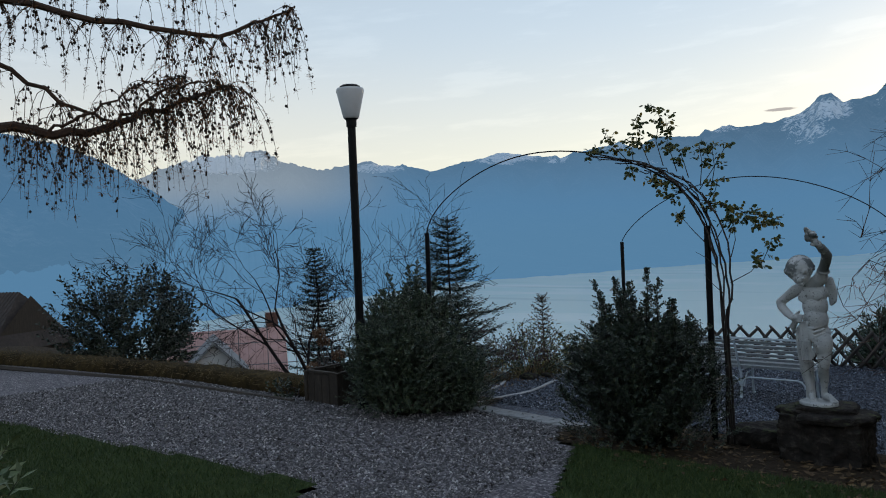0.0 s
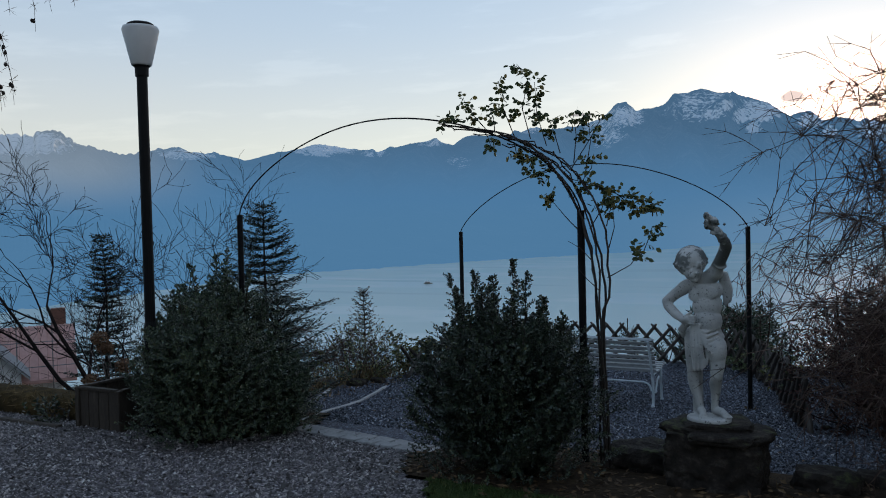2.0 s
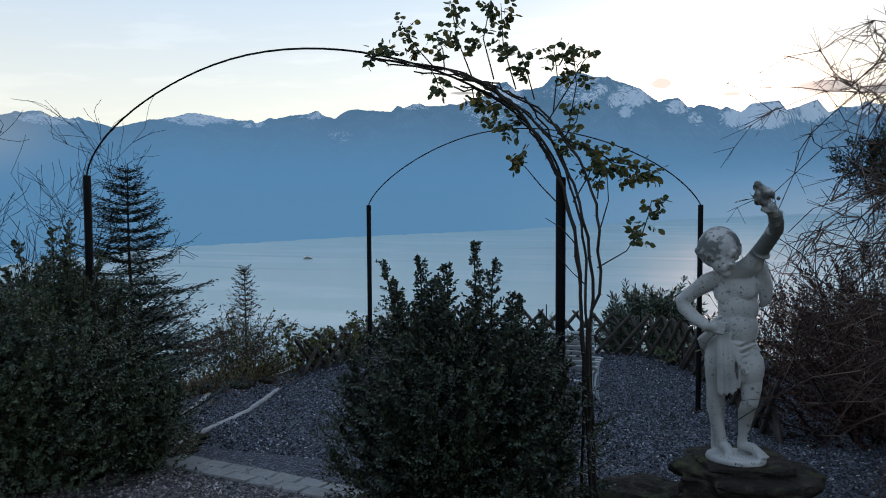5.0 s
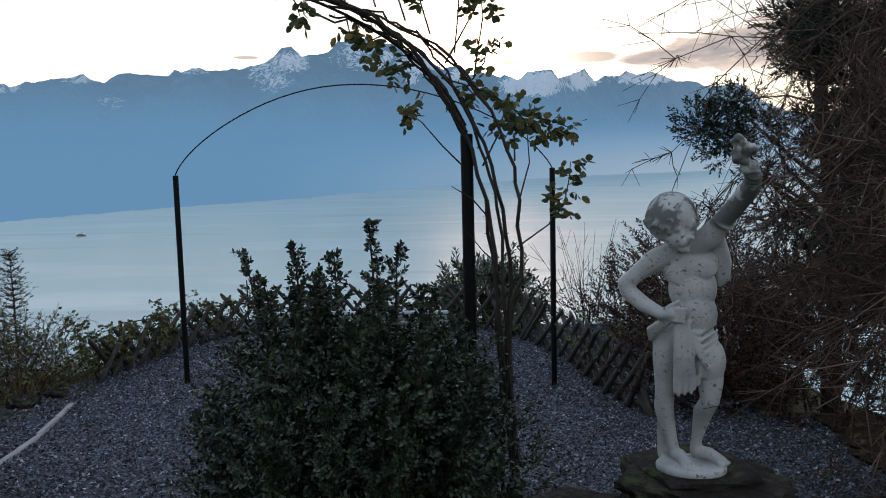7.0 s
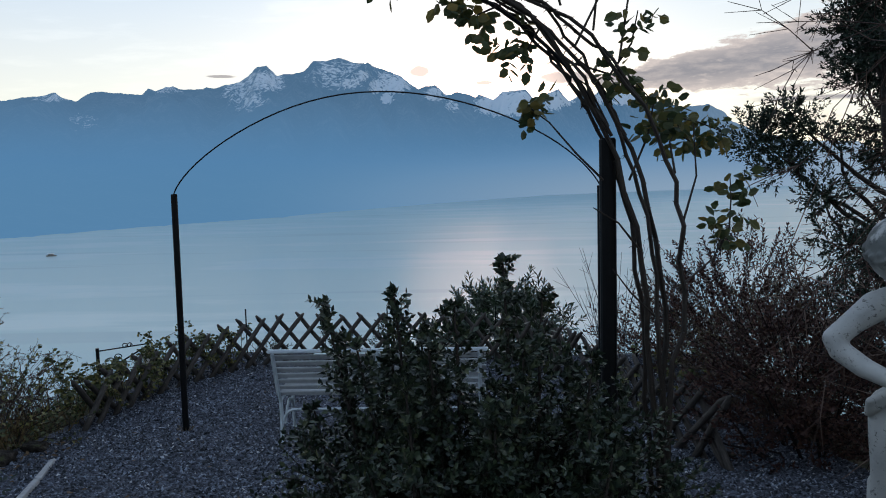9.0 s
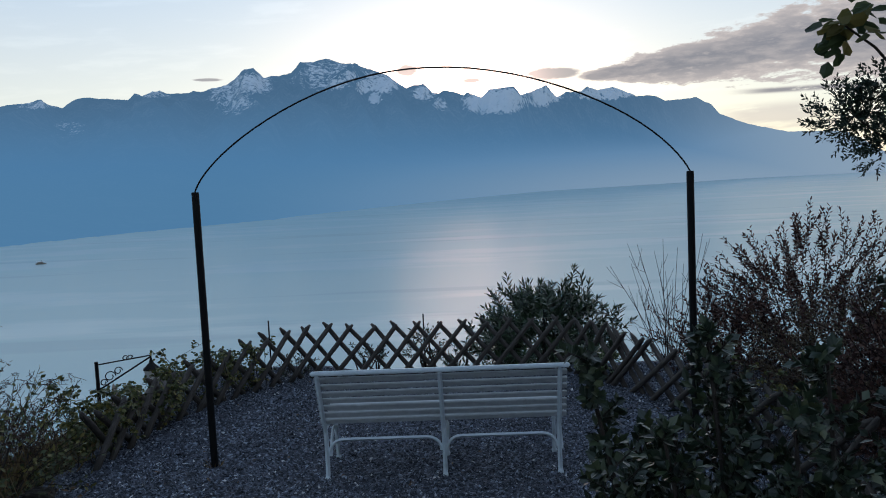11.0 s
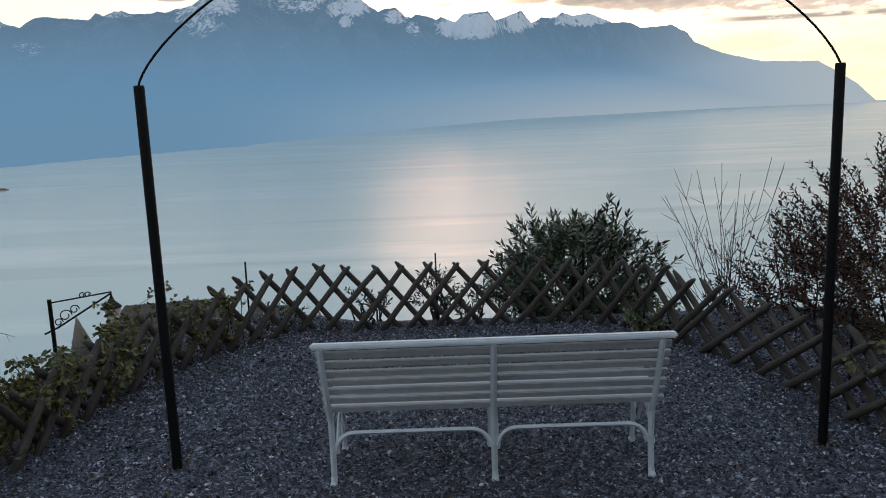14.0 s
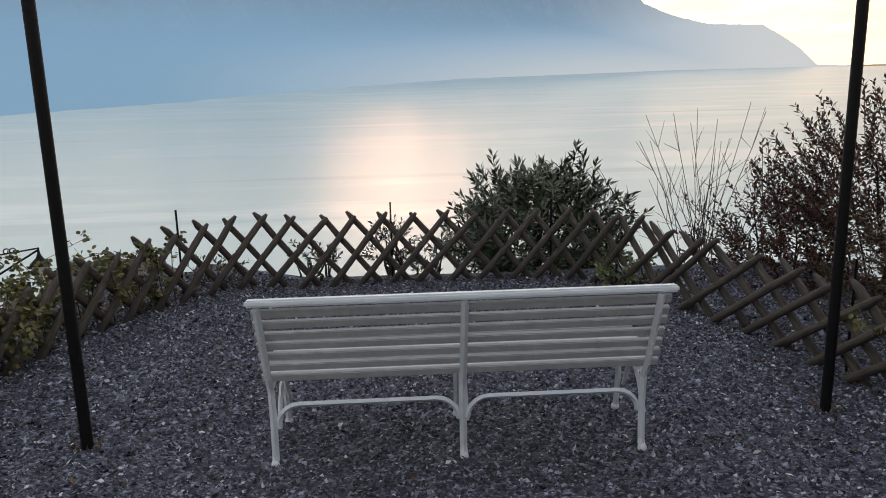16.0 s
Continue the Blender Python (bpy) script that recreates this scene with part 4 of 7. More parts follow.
# ---- white slatted bench ----
def bench():
    x0, x1 = -4.865, -3.085
    yb, yt = 10.305, 10.11           # rear feet, and the top of the leaning back
    b = thing("garden_bench", ((x0 + x1) / 2, 10.45, 0.0), "white painted slatted garden bench with iron legs, paint worn", "bench")
    o = np.array(b.location)
    lean = (yb - yt) / 0.46
    back_y = lambda z: yb - 0.02 - max(z - 0.37, 0) * lean
    tilt = Matrix.Rotation(math.atan(lean), 4, "X")
    # back slats
    rng = np.random.default_rng(4)
    for i in range(7):
        z = 0.44 + i * 0.0555
        bevel_box("back_slat", ((x0 + x1) / 2 - o[0], back_y(z) + 0.02 - o[1], z - o[2]), (x1 - x0 - 0.03, 0.022, 0.0395), M["slat"], b, 0.004, tilt @ Matrix.Rotation(rng.normal(0, 0.002), 4, "Y"))
    bevel_box("top_rail", ((x0 + x1) / 2 - o[0], yt - 0.002 - o[1], 0.825 - o[2]), (x1 - x0, 0.062, 0.03), M["bench"], b, 0.008, Matrix.Rotation(-0.15, 4, "X"))
    # seat slats
    for i in range(7):
        y = yb + 0.06 + i * 0.066
        z = 0.405 + 0.012 * i - (0.03 if i == 6 else 0) + (0.012 if i == 0 else 0)
        bevel_box("seat_slat", ((x0 + x1) / 2 - o[0], y - o[1], z - o[2]), (x1 - x0 - 0.03, 0.05, 0.022), M["slat"], b, 0.005)
    legs = (-4.822, -3.973, -3.152)
    for k, x in enumerate(legs):
        g = Geo()
        flat = lambda pts, w, t: [box(g, (np.array(p) + q) / 2 - o, (w, t, np.linalg.norm(np.array(q) - p) + 0.004), Vector(np.array(q) - p).to_track_quat("Z", "Y").to_matrix()) for p, q in zip(pts[:-1], np.array(pts[1:], float))]
        # rear leg runs up into the back
        up = [(x, yb - 0.02, 0.0), (x, yb, 0.05), (x, yb + 0.012, 0.2), (x, yb, 0.36), (x, back_y(0.45) - 0.002, 0.45), (x, back_y(0.6) - 0.002, 0.6), (x, back_y(0.81) - 0.002, 0.805)]
        tubes = [np.array(p, float) - o for p in up]
        tube(g, tubes, [0.019, 0.0165, 0.0165, 0.0165, 0.0165, 0.0165, 0.0165], 4)
        part("rear_leg", g, M["bench"], b)
        g = Geo()
        tube(g, [np.array(p, float) - o for p in ((x, yb + 0.44, 0.0), (x, yb + 0.43, 0.05), (x, yb + 0.4, 0.22), (x, yb + 0.42, 0.4), (x, yb + 0.24, 0.385), (x, yb + 0.0, 0.375))], 0.0155, 4)
        part("front_leg", g, M["bench"], b)
        for foot_y in (yb - 0.022, yb + 0.44):
            bm = bmesh.new()
            bmesh.ops.create_uvsphere(bm, u_segments=10, v_segments=6, radius=0.022)
            bmesh.ops.translate(bm, vec=Vector((x, foot_y, 0.014)) - b.location, verts=bm.verts)
            part("foot", bm, M["bench"], b, smooth=True)
        for z in (0.44, 0.495, 0.551, 0.606, 0.662, 0.717, 0.773):
            bm = bmesh.new()
            bmesh.ops.create_uvsphere(bm, u_segments=8, v_segments=5, radius=0.0055)
            bmesh.ops.translate(bm, vec=Vector((x, back_y(z) - 0.0185, z)) - b.location, verts=bm.verts)
            part("bolt", bm, M["bench"], b, smooth=True)
    # long stretchers with curled ends
    for xa, xb in zip(legs[:-1], legs[1:]):
        g = Geo()
        pts = []
        for q in np.linspace(0, math.pi / 2, 6):
            pts.append((xa + 0.02 + 0.1 * (1 - math.cos(q)), yb + 0.008, 0.19 + 0.1 * math.sin(q)))
        end = [(xb - (p[0] - xa), p[1], p[2]) for p in pts[::-1]]
        tube(g, [np.array(p) - o for p in pts + end], 0.0125, 4)
        part("stretcher", g, M["bench"], b, "curved flat iron brace")
    # curved side braces from front to back
    for x in legs:
        g = Geo()
        pts = [(x + 0.02, yb + 0.04 + 0.34 * q, 0.16 + 0.17 * math.sin(math.pi * q)) for q in np.linspace(0, 1, 9)]
        tube(g, [np.array(p) - o for p in pts], 0.011, 4)
        part("side_brace", g, M["bench"], b)
    return b


bench()


# ---- statue on its rock ----
def ellipsoid(g, c, r, m=None, seg=14, rings=8):
    th, ph = np.arange(seg) * 2 * math.pi / seg, np.linspace(0, math.pi, rings + 1)
    v = np.stack([np.outer(np.sin(ph), np.cos(th)), np.outer(np.sin(ph), np.sin(th)), np.outer(np.cos(ph), np.ones(seg))], -1).reshape(-1, 3) * np.asarray(r, float)
    if m is not None:
        v = v @ np.array(m.to_3x3()).T
    i, j = np.meshgrid(np.arange(rings), np.arange(seg), indexing="ij")
    g.add(v + np.asarray(c, float), np.stack([i * seg + j, (i + 1) * seg + j, (i + 1) * seg + (j + 1) % seg, i * seg + (j + 1) % seg], -1).reshape(-1, 4))


def capsule(g, a, b, ra, rb, seg=12):
    a, b = np.asarray(a, float), np.asarray(b, float)
    tube(g, [a, b], [ra, rb], seg)
    ellipsoid(g, a, [ra] * 3, None, seg, 8)
    ellipsoid(g, b, [rb] * 3, None, seg, 8)


def blob(g, c, r, m=None, seg=16):
    ellipsoid(g, c, r, m, seg, 10)


def statue():
    """A weathered garden figure of a child, one arm raised; x is its side, y away from the path, z up."""
    bm = Geo()
    V = lambda *p: np.array(p, float)
    rng = np.random.default_rng(21)

    def limb(*stops):
        """A limb through (x, y, z, radius) stops."""
        for p, q in zip(stops[:-1], stops[1:]):
            capsule(bm, p[:3], q[:3], p[3], q[3])

    # oval plinth
    n = 44
    ring = np.stack([np.cos(np.arange(n) * 6.2832 / n) * 0.142, np.sin(np.arange(n) * 6.2832 / n) * 0.118], 1)
    P = np.concatenate([np.column_stack([ring * k, np.full(n, z)]) for k, z in ((1.0, 0.0), (1.0, 0.018), (0.95, 0.028))] + [[(0, 0, 0.028), (0, 0, 0.0)]])
    q = np.arange(n)
    bm.add(P, np.concatenate([np.stack([q + o, (q + 1) % n + o, (q + 1) % n + o + n, q + o + n], 1) for o in (0, n)]))
    bm.f.append(np.stack([q + 2 * n, (q + 1) % n + 2 * n, np.full(n, 3 * n)], 1) + bm.n - len(P))
    bm.f.append(np.stack([(q + 1) % n, q, np.full(n, 3 * n + 1)], 1) + bm.n - len(P))
    # straight leg and bent leg
    limb((-0.068, 0.03, 0.06, 0.027), (-0.076, 0.03, 0.11, 0.024), (-0.098, 0.035, 0.19, 0.035), (-0.108, 0.032, 0.255, 0.041), (-0.108, 0.012, 0.33, 0.037), (-0.104, 0.005, 0.4, 0.046), (-0.098, 0.005, 0.47, 0.058), (-0.085, 0.01, 0.56, 0.072))
    limb((0.02, 0.05, 0.07, 0.025), (0.024, 0.045, 0.115, 0.0225), (0.036, 0.028, 0.19, 0.032), (0.044, 0.002, 0.245, 0.04), (0.068, -0.04, 0.31, 0.039), (0.07, -0.035, 0.38, 0.05), (0.058, -0.01, 0.5, 0.066))
    # feet with toes
    for hx, hy, tw, up in ((-0.072, 0.045, 0.5, 0.0), (0.024, 0.055, 0.95, 0.006)):
        d = V(math.sin(tw), -math.cos(tw), 0)
        sd = V(d[1], -d[0], 0)
        heel = V(hx, hy, 0.052 + up)
        limb((*heel, 0.028), (*(heel + d * 0.06 + V(0, 0, 0.006)), 0.026), (*(heel + d * 0.115 + V(0, 0, -0.01)), 0.021))
        for i in range(5):
            t0 = heel + d * 0.115 + sd * (i - 2) * 0.011 + V(0, 0, -0.014)
            capsule(bm, t0, t0 + d * (0.024 - 0.0025 * abs(i - 1)) + V(0, 0, -0.005), 0.0092, 0.0078, 8)
    # trunk: hips shifted over the straight leg, belly, chest, shoulders on a slant
    blob(bm, (-0.024, 0.012, 0.57), (0.114, 0.088, 0.095), Matrix.Rotation(-0.12, 4, "Y"))
    blob(bm, (0.004, -0.008, 0.66), (0.094, 0.078, 0.1))
    blob(bm, (0.01, -0.036, 0.655), (0.068, 0.062, 0.085))
    blob(bm, (0.0, -0.002, 0.765), (0.096, 0.072, 0.11))
    blob(bm, (-0.01, 0.0, 0.85), (0.11, 0.068, 0.08), Matrix.Rotation(-0.25, 4, "Y"))
    blob(bm, (-0.058, -0.052, 0.828), (0.05, 0.015, 0.04))
    blob(bm, (0.042, -0.056, 0.852), (0.05, 0.015, 0.04))
    limb((-0.14, 0.0, 0.885, 0.045), (-0.06, 0.0, 0.915, 0.046), (0.02, -0.01, 0.945, 0.05), (0.068, -0.03, 0.985, 0.05))
    # head bowed and turned, with a cap of hair and a rolled rim of curls
    limb((-0.03, 0.0, 0.91, 0.044), (-0.06, -0.03, 0.975, 0.045))
    tilt = Matrix.Rotation(0.6, 4, "X") @ Matrix.Rotation(0.22, 4, "Y")
    blob(bm, (-0.086, -0.05, 1.06), (0.1, 0.112, 0.1), tilt)
    blob(bm, (-0.055, -0.1, 0.985), (0.056, 0.055, 0.054))
    blob(bm, (-0.042, -0.152, 0.968), (0.012, 0.015, 0.02))
    blob(bm, (-0.04, -0.122, 0.938), (0.024, 0.02, 0.017))
    for sx in (-0.062, -0.012):
        blob(bm, (sx, -0.143, 0.984), (0.014, 0.01, 0.007))
    for i in range(230):
        v = unit(rng.normal(0, 1, 3))
        band = v[2] - 0.3 * v[1]
        if band < -0.4 or band > 0.12 or (v[1] < -0.6 and v[2] < -0.45):
            continue
        c = np.array([-0.086, -0.05, 1.056]) + v * [0.099, 0.11, 0.1]
        blob(bm, c, unit(rng.uniform(0.6, 1, 3)) * rng.uniform(0.017, 0.025), seg=8)
    # arm bent with the hand on the hip
    limb((-0.145, 0.0, 0.88, 0.047), (-0.205, -0.01, 0.835, 0.037), (-0.262, -0.02, 0.785, 0.034), (-0.248, -0.03, 0.75, 0.034), (-0.19, -0.06, 0.705, 0.032), (-0.125, -0.1, 0.675, 0.026), (-0.09, -0.115, 0.68, 0.027))
    for i in range(4):
        capsule(bm, (-0.09, -0.118, 0.697 - 0.014 * i), (-0.03 - 0.004 * i, -0.138, 0.702 - 0.017 * i), 0.0115, 0.0085, 8)
    capsule(bm, (-0.1, -0.11, 0.7), (-0.06, -0.13, 0.73), 0.012, 0.01, 8)
    # raised arm reaching up and forward, with an arm band, a wrapped wrist and a bunch held high
    limb((0.066, -0.035, 0.985, 0.048), (0.1, -0.07, 1.04, 0.038), (0.15, -0.125, 1.11, 0.037), (0.178, -0.165, 1.155, 0.038), (0.19, -0.22, 1.19, 0.032), (0.188, -0.27, 1.225, 0.025))
    for i in range(3):
        blob(bm, (0.188, -0.245 - 0.014 * i, 1.198 + 0.014 * i), (0.035, 0.03, 0.009), Matrix.Rotation(0.75, 4, "X"))
    blob(bm, (0.108, -0.075, 1.04), (0.048, 0.047, 0.011), Matrix.Rotation(0.55, 4, "Y") @ Matrix.Rotation(0.5, 4, "X"))
    blob(bm, (0.176, -0.29, 1.245), (0.028, 0.027, 0.029))
    for i in range(4):
        capsule(bm, (0.155 + 0.014 * i, -0.325, 1.24), (0.152 + 0.013 * i, -0.325, 1.275), 0.0105, 0.008, 8)
    for i in range(40):
        q = rng.random()
        c = np.array([0.17 - 0.045 * q, -0.305 - 0.045 * q, 1.265 + 0.085 * q]) + rng.normal(0, 1, 3) * 0.015 * (1.3 - 0.7 * q)
        blob(bm, c, [rng.uniform(0.009, 0.018)] * 3, seg=8)
    for dx, dz in ((-0.055, 0.02), (-0.045, 0.055), (0.03, 0.05), (-0.02, 0.075)):
        capsule(bm, (0.15, -0.325, 1.28), (0.15 + dx, -0.335, 1.29 + dz), 0.012, 0.004, 8)
    # cloth hanging behind the raised shoulder
    for i in range(4):
        limb((0.07 + 0.012 * i, 0.035, 0.97, 0.02), (0.1 + 0.012 * i, 0.04, 0.87, 0.018), (0.105 + 0.01 * i, 0.035, 0.775 + 0.008 * i, 0.012))
    # hip cloth: a roll round the hips, swags to the far hip, a hanging tail of folds
    blob(bm, (-0.018, 0.014, 0.565), (0.122, 0.094, 0.055), Matrix.Rotation(0.1, 4, "Y"))
    for i in range(6):
        a, b = V(-0.07 + 0.014 * i, -0.1 + 0.001 * i, 0.655 - 0.016 * i), V(0.088, -0.03 - 0.009 * i, 0.625 - 0.03 * i)
        m_ = (a + b) / 2 + V(0.008, -0.03 + 0.003 * i, -0.045 - 0.004 * i)
        k = (a + m_) / 2 + V(-0.004, -0.008, -0.012)
        for p0, p1, r0, r1 in ((a, k, 0.006, 0.009), (k, m_, 0.009, 0.0105), (m_, b, 0.0105, 0.006)):
            capsule(bm, p0, p1, r0, r1, 10)
    for i in range(7):
        limb((-0.07 + 0.008 * i, -0.104, 0.65, 0.007), (-0.07 + 0.011 * i, -0.104 - 0.008 * (i % 2), 0.5, 0.009), (-0.07 + 0.0125 * i, -0.08 - 0.012 * (i % 2), 0.35 - 0.012 * (i % 2) + 0.003 * i, 0.0085))
    blob(bm, (0.06, -0.028, 0.47), (0.07, 0.072, 0.1))
    for i in range(4):
        limb((0.03 + 0.02 * i, -0.09 + 0.012 * i, 0.53, 0.007), (0.026 + 0.024 * i, -0.096 + 0.016 * i, 0.46, 0.008), (0.022 + 0.027 * i, -0.088 + 0.016 * i, 0.385 + 0.006 * i, 0.007))
    # the gathered end on the near hip
    for i in range(5):
        limb((-0.09, -0.11, 0.665 - 0.004 * i, 0.012), (-0.135 - 0.003 * i, -0.085 + 0.008 * i, 0.632 - 0.012 * i, 0.013), (-0.17 + 0.002 * i, -0.05 + 0.01 * i, 0.6 - 0.012 * i, 0.012), (-0.15 + 0.004 * i, -0.03 + 0.012 * i, 0.575 - 0.006 * i, 0.01))
    # stump behind the legs that carries the stone
    limb((-0.1, 0.085, 0.03, 0.034), (-0.1, 0.075, 0.3, 0.036))
    ob = part("statue", bm, M["statue"], None, smooth=True)
    tagged(ob, "weathered pale stone garden statue with one raised arm", "statue")
    r = ob.modifiers.new("remesh", "REMESH")
    r.mode, r.voxel_size, r.use_smooth_shade = "VOXEL", 0.0048, True
    sm = ob.modifiers.new("smooth", "SMOOTH")
    sm.factor, sm.iterations = 0.5, 7
    ob.matrix_world = Matrix.Translation((-1.81, 6.23, STONE_TOP - 0.004)) @ Matrix.Rotation(radians(-9.3), 4, "Z") @ Matrix.Diagonal((0.98, 0.98, 0.965, 1))
    return ob


STONE_TOP = 0.897


def rock_mesh(bm_seed, size, jag=0.16, sub=4, flat_top=None, square=0.62):
    bm = bmesh.new()
    bmesh.ops.create_icosphere(bm, subdivisions=sub, radius=1.0)
    rng = np.random.default_rng(bm_seed)
    off = Vector(rng.uniform(-50, 50, 3))
    for v in bm.verts:
        c = v.co.copy()
        k = max(abs(c.x), abs(c.y), abs(c.z))
        c = c.lerp(c / k * 0.82, square)
        n = noise.fractal(c * 1.6 + off, 0.9, 2.0, 5) * jag + abs(noise.noise(c * 3.5 + off)) * jag * 0.7
        c = c * (1 + n)
        v.co = Vector((c.x * size[0], c.y * size[1], c.z * size[2]))
        if flat_top is not None and v.co.z > flat_top:
            v.co.z = flat_top + (v.co.z - flat_top) * 0.12
    return bm


def pedestal():
    z0 = float(garden_z(-1.77, 6.27))
    p = thing("rock_pedestal", (-1.77, 6.27, z0), "mossy dark rock pedestal with loose flat stones under the statue", "rock")
    h = STONE_TOP - z0
    bm = rock_mesh(2, (0.34, 0.28, h * 0.66), 0.1, 5, h * 0.5 - 0.05, 0.88)
    bmesh.ops.translate(bm, vec=(0, 0, h * 0.5 - 0.02), verts=bm.verts)
    part("boulder", bm, M["rock"], p, smooth=False)
    for i, (x, y, sx, sy, zt, th, rot) in enumerate(((0.0, -0.01, 0.24, 0.21, h, 0.05, 0.2), (-0.15, -0.03, 0.2, 0.17, h - 0.025, 0.045, 1.0), (0.17, -0.06, 0.19, 0.16, h - 0.04, 0.05, -0.5), (0.05, -0.19, 0.22, 0.13, h - 0.04, 0.045, 0.1), (-0.05, 0.17, 0.25, 0.14, h - 0.03, 0.05, 0.4), (0.2, 0.1, 0.14, 0.12, h - 0.06, 0.045, 0.9))):
        bm = rock_mesh(30 + i, (sx, sy, th), 0.1, 3, th * 0.6)
        bmesh.ops.rotate(bm, matrix=Matrix.Rotation(rot, 3, "Z"), verts=bm.verts)
        top = max(v.co.z for v in bm.verts)
        bmesh.ops.translate(bm, vec=(x, y, zt - top), verts=bm.verts)
        part("flat_stone", bm, M["rock"], p)
    return p


pedestal()
statue()


# ---- shrubs and trees ----
def leafy_shoots(gl, gs, rng, P, D, length, n_leaf, size, width, stem_r=0.0016, spread=0.9):
    """Many shoots set with leaves: P starts, D directions."""
    P, D, L = np.asarray(P, float), np.asarray(D, float), np.asarray(length, float)[:, None]
    m = len(P)
    D = D / np.maximum(np.linalg.norm(D, axis=1, keepdims=True), 1e-9)
    bend = D + rng.normal(0, 0.18, (m, 3)) + [0, 0, 0.15]
    bend, a, b = frame_of(bend)
    Q = P + D * L * 0.5
    E = Q + bend * L * 0.5
    if gs is not None:
        sticks(gs, P, E, stem_r * 1.2, stem_r * 0.6)
    s = np.linspace(0.08, 1.0, n_leaf)[None, :, None]
    pos = np.where(s < 0.5, P[:, None] + (Q - P)[:, None] * s * 2, Q[:, None] + (E - Q)[:, None] * (s * 2 - 1))
    th = (rng.uniform(0, 6.28, (m, 1)) + np.arange(n_leaf)[None] * 2.4)[:, :, None]
    out = a[:, None] * np.cos(th) + b[:, None] * np.sin(th)
    k = (m, n_leaf, 3)
    ld = out * spread + bend[:, None] * (0.45 + 0.6 * s ** 2) + rng.normal(0, 0.18, k)
    nn = bend[:, None] + rng.normal(0, 0.35, k) - out * 0.3
    n = m * n_leaf
    leaves(gl, pos.reshape(n, 3), ld.reshape(n, 3), nn.reshape(n, 3), size * rng.uniform(0.7, 1.15, n), width * rng.uniform(0.8, 1.15, n), 0.22)


def boxwood(name, centre, radius, height, leaders, seed, label, leaf=0.025, fill=1300, category="shrub", spires=(), mat="box_leaf"):
    """A dark evergreen shrub of many upright leaders, each ending in a leafy spire."""
    rng = np.random.default_rng(seed)
    z0 = float(land_z(*centre)) if centre[1] > 6.8 and centre[0] < -6.9 else float(garden_z(*centre))
    s = thing(name, (*centre, z0), label, category)
    gs, gl = Geo(), Geo()
    P, D, Ls = [], [], []
    lobe = rng.uniform(0, 6.28, 3)
    for i in range(leaders + len(spires)):
        th = i * 2.399 + rng.normal(0, 0.3)
        r = radius * math.sqrt((i + 0.5) / leaders) * rng.uniform(0.82, 1.12)
        r *= 1 + 0.12 * math.sin(3 * th + lobe[0]) + 0.08 * math.sin(5 * th + lobe[1])
        tip_z = height * (1.0 - 0.5 * min(r / radius, 1.1) ** 2) * (rng.uniform(0.8, 0.98) if rng.random() < 0.7 else rng.uniform(1.0, 1.14))
        if i >= leaders:                         # a few long spires stand clear of the rest
            sx, sy, tip_z = spires[i - leaders]
            th, r = math.atan2(sy, sx), math.hypot(sx, sy)
        elif spires:
            tip_z = min(tip_z, height * (0.96 - 0.3 * (r / radius) ** 2))
        out = np.array([math.cos(th), math.sin(th), 0])
        u = np.linspace(0, 1, 9)[:, None]
        pts = out * (0.05 + (r - 0.05) * u ** 0.75) + np.array([0, 0, 1]) * (-0.04 + (tip_z + 0.04) * u ** 1.15)
        pts[1:] += np.cumsum(rng.normal(0, 0.012 if i < leaders else 0.006, (8, 3)), 0)
        g = Geo()
        tube(g, pts, np.linspace(0.014, 0.0028, 9), 5)
        part("branch", g, M["bark"], s)
        n = int((18 + 12 * tip_z) * (1.0 if i < leaders else 1.15))
        for q in np.linspace(0.18, 1.0, n):
            p = np.array([np.interp(q, u[:, 0], pts[:, c]) for c in range(3)])
            taper = min(1.0, 0.35 + (1 - q) * 2.6)
            for _ in range(3):
                a = rng.uniform(0, 6.28)
                P.append(p + rng.normal(0, 0.006, 3))
                D.append(np.array([math.cos(a), math.sin(a), rng.uniform(0.35, 1.0)]) + out * 0.25)
                Ls.append(rng.uniform(0.05, 0.125) * taper)
    for _ in range(fill):                        # low skirts of the shrub
        th = rng.uniform(0, 6.28)
        h = rng.uniform(0.03, 0.8)
        r = radius * rng.uniform(0.3, 1.02) * (1.0 if h < 0.45 else 1.0 - 0.9 * (h - 0.45))
        P.append(np.array([math.cos(th) * r, math.sin(th) * r, height * h]))
        D.append(np.array([math.cos(th), math.sin(th), 0.6]) + rng.normal(0, 0.3, 3))
        Ls.append(rng.uniform(0.06, 0.13))
    leafy_shoots(gl, gs, rng, P, D, Ls, 13, leaf * 1.05, leaf * 0.6)
    tagged(part("twig_growth", gs, M["bark"], s), "fine brown twigs", kind="stuff")
    part("foliage", gl, M[mat], s, "small dark glossy leaves")
    return s


boxwood("boxwood_shrub", (-3.09, 5.98), 0.68, 1.2, 96, 7, "dense dark boxwood shrub with upright spires beside the path", leaf=0.022, fill=1700,
        spires=((-0.46, -0.02, 1.32), (-0.4, 0.05, 1.12), (-0.34, -0.05, 1.2), (-0.29, 0.12, 1.16), (-0.32, 0.22, 1.12), (-0.22, -0.16, 1.1), (-0.15, -0.06, 1.24), (-0.24, 0.0, 1.33), (-0.19, 0.08, 1.2), (-0.08, -0.04, 1.33), (0.04, 0.02, 1.43), (0.08, -0.1, 1.22), (0.15, 0.0, 1.34), (0.22, 0.1, 1.2), (0.27, -0.02, 1.2)))
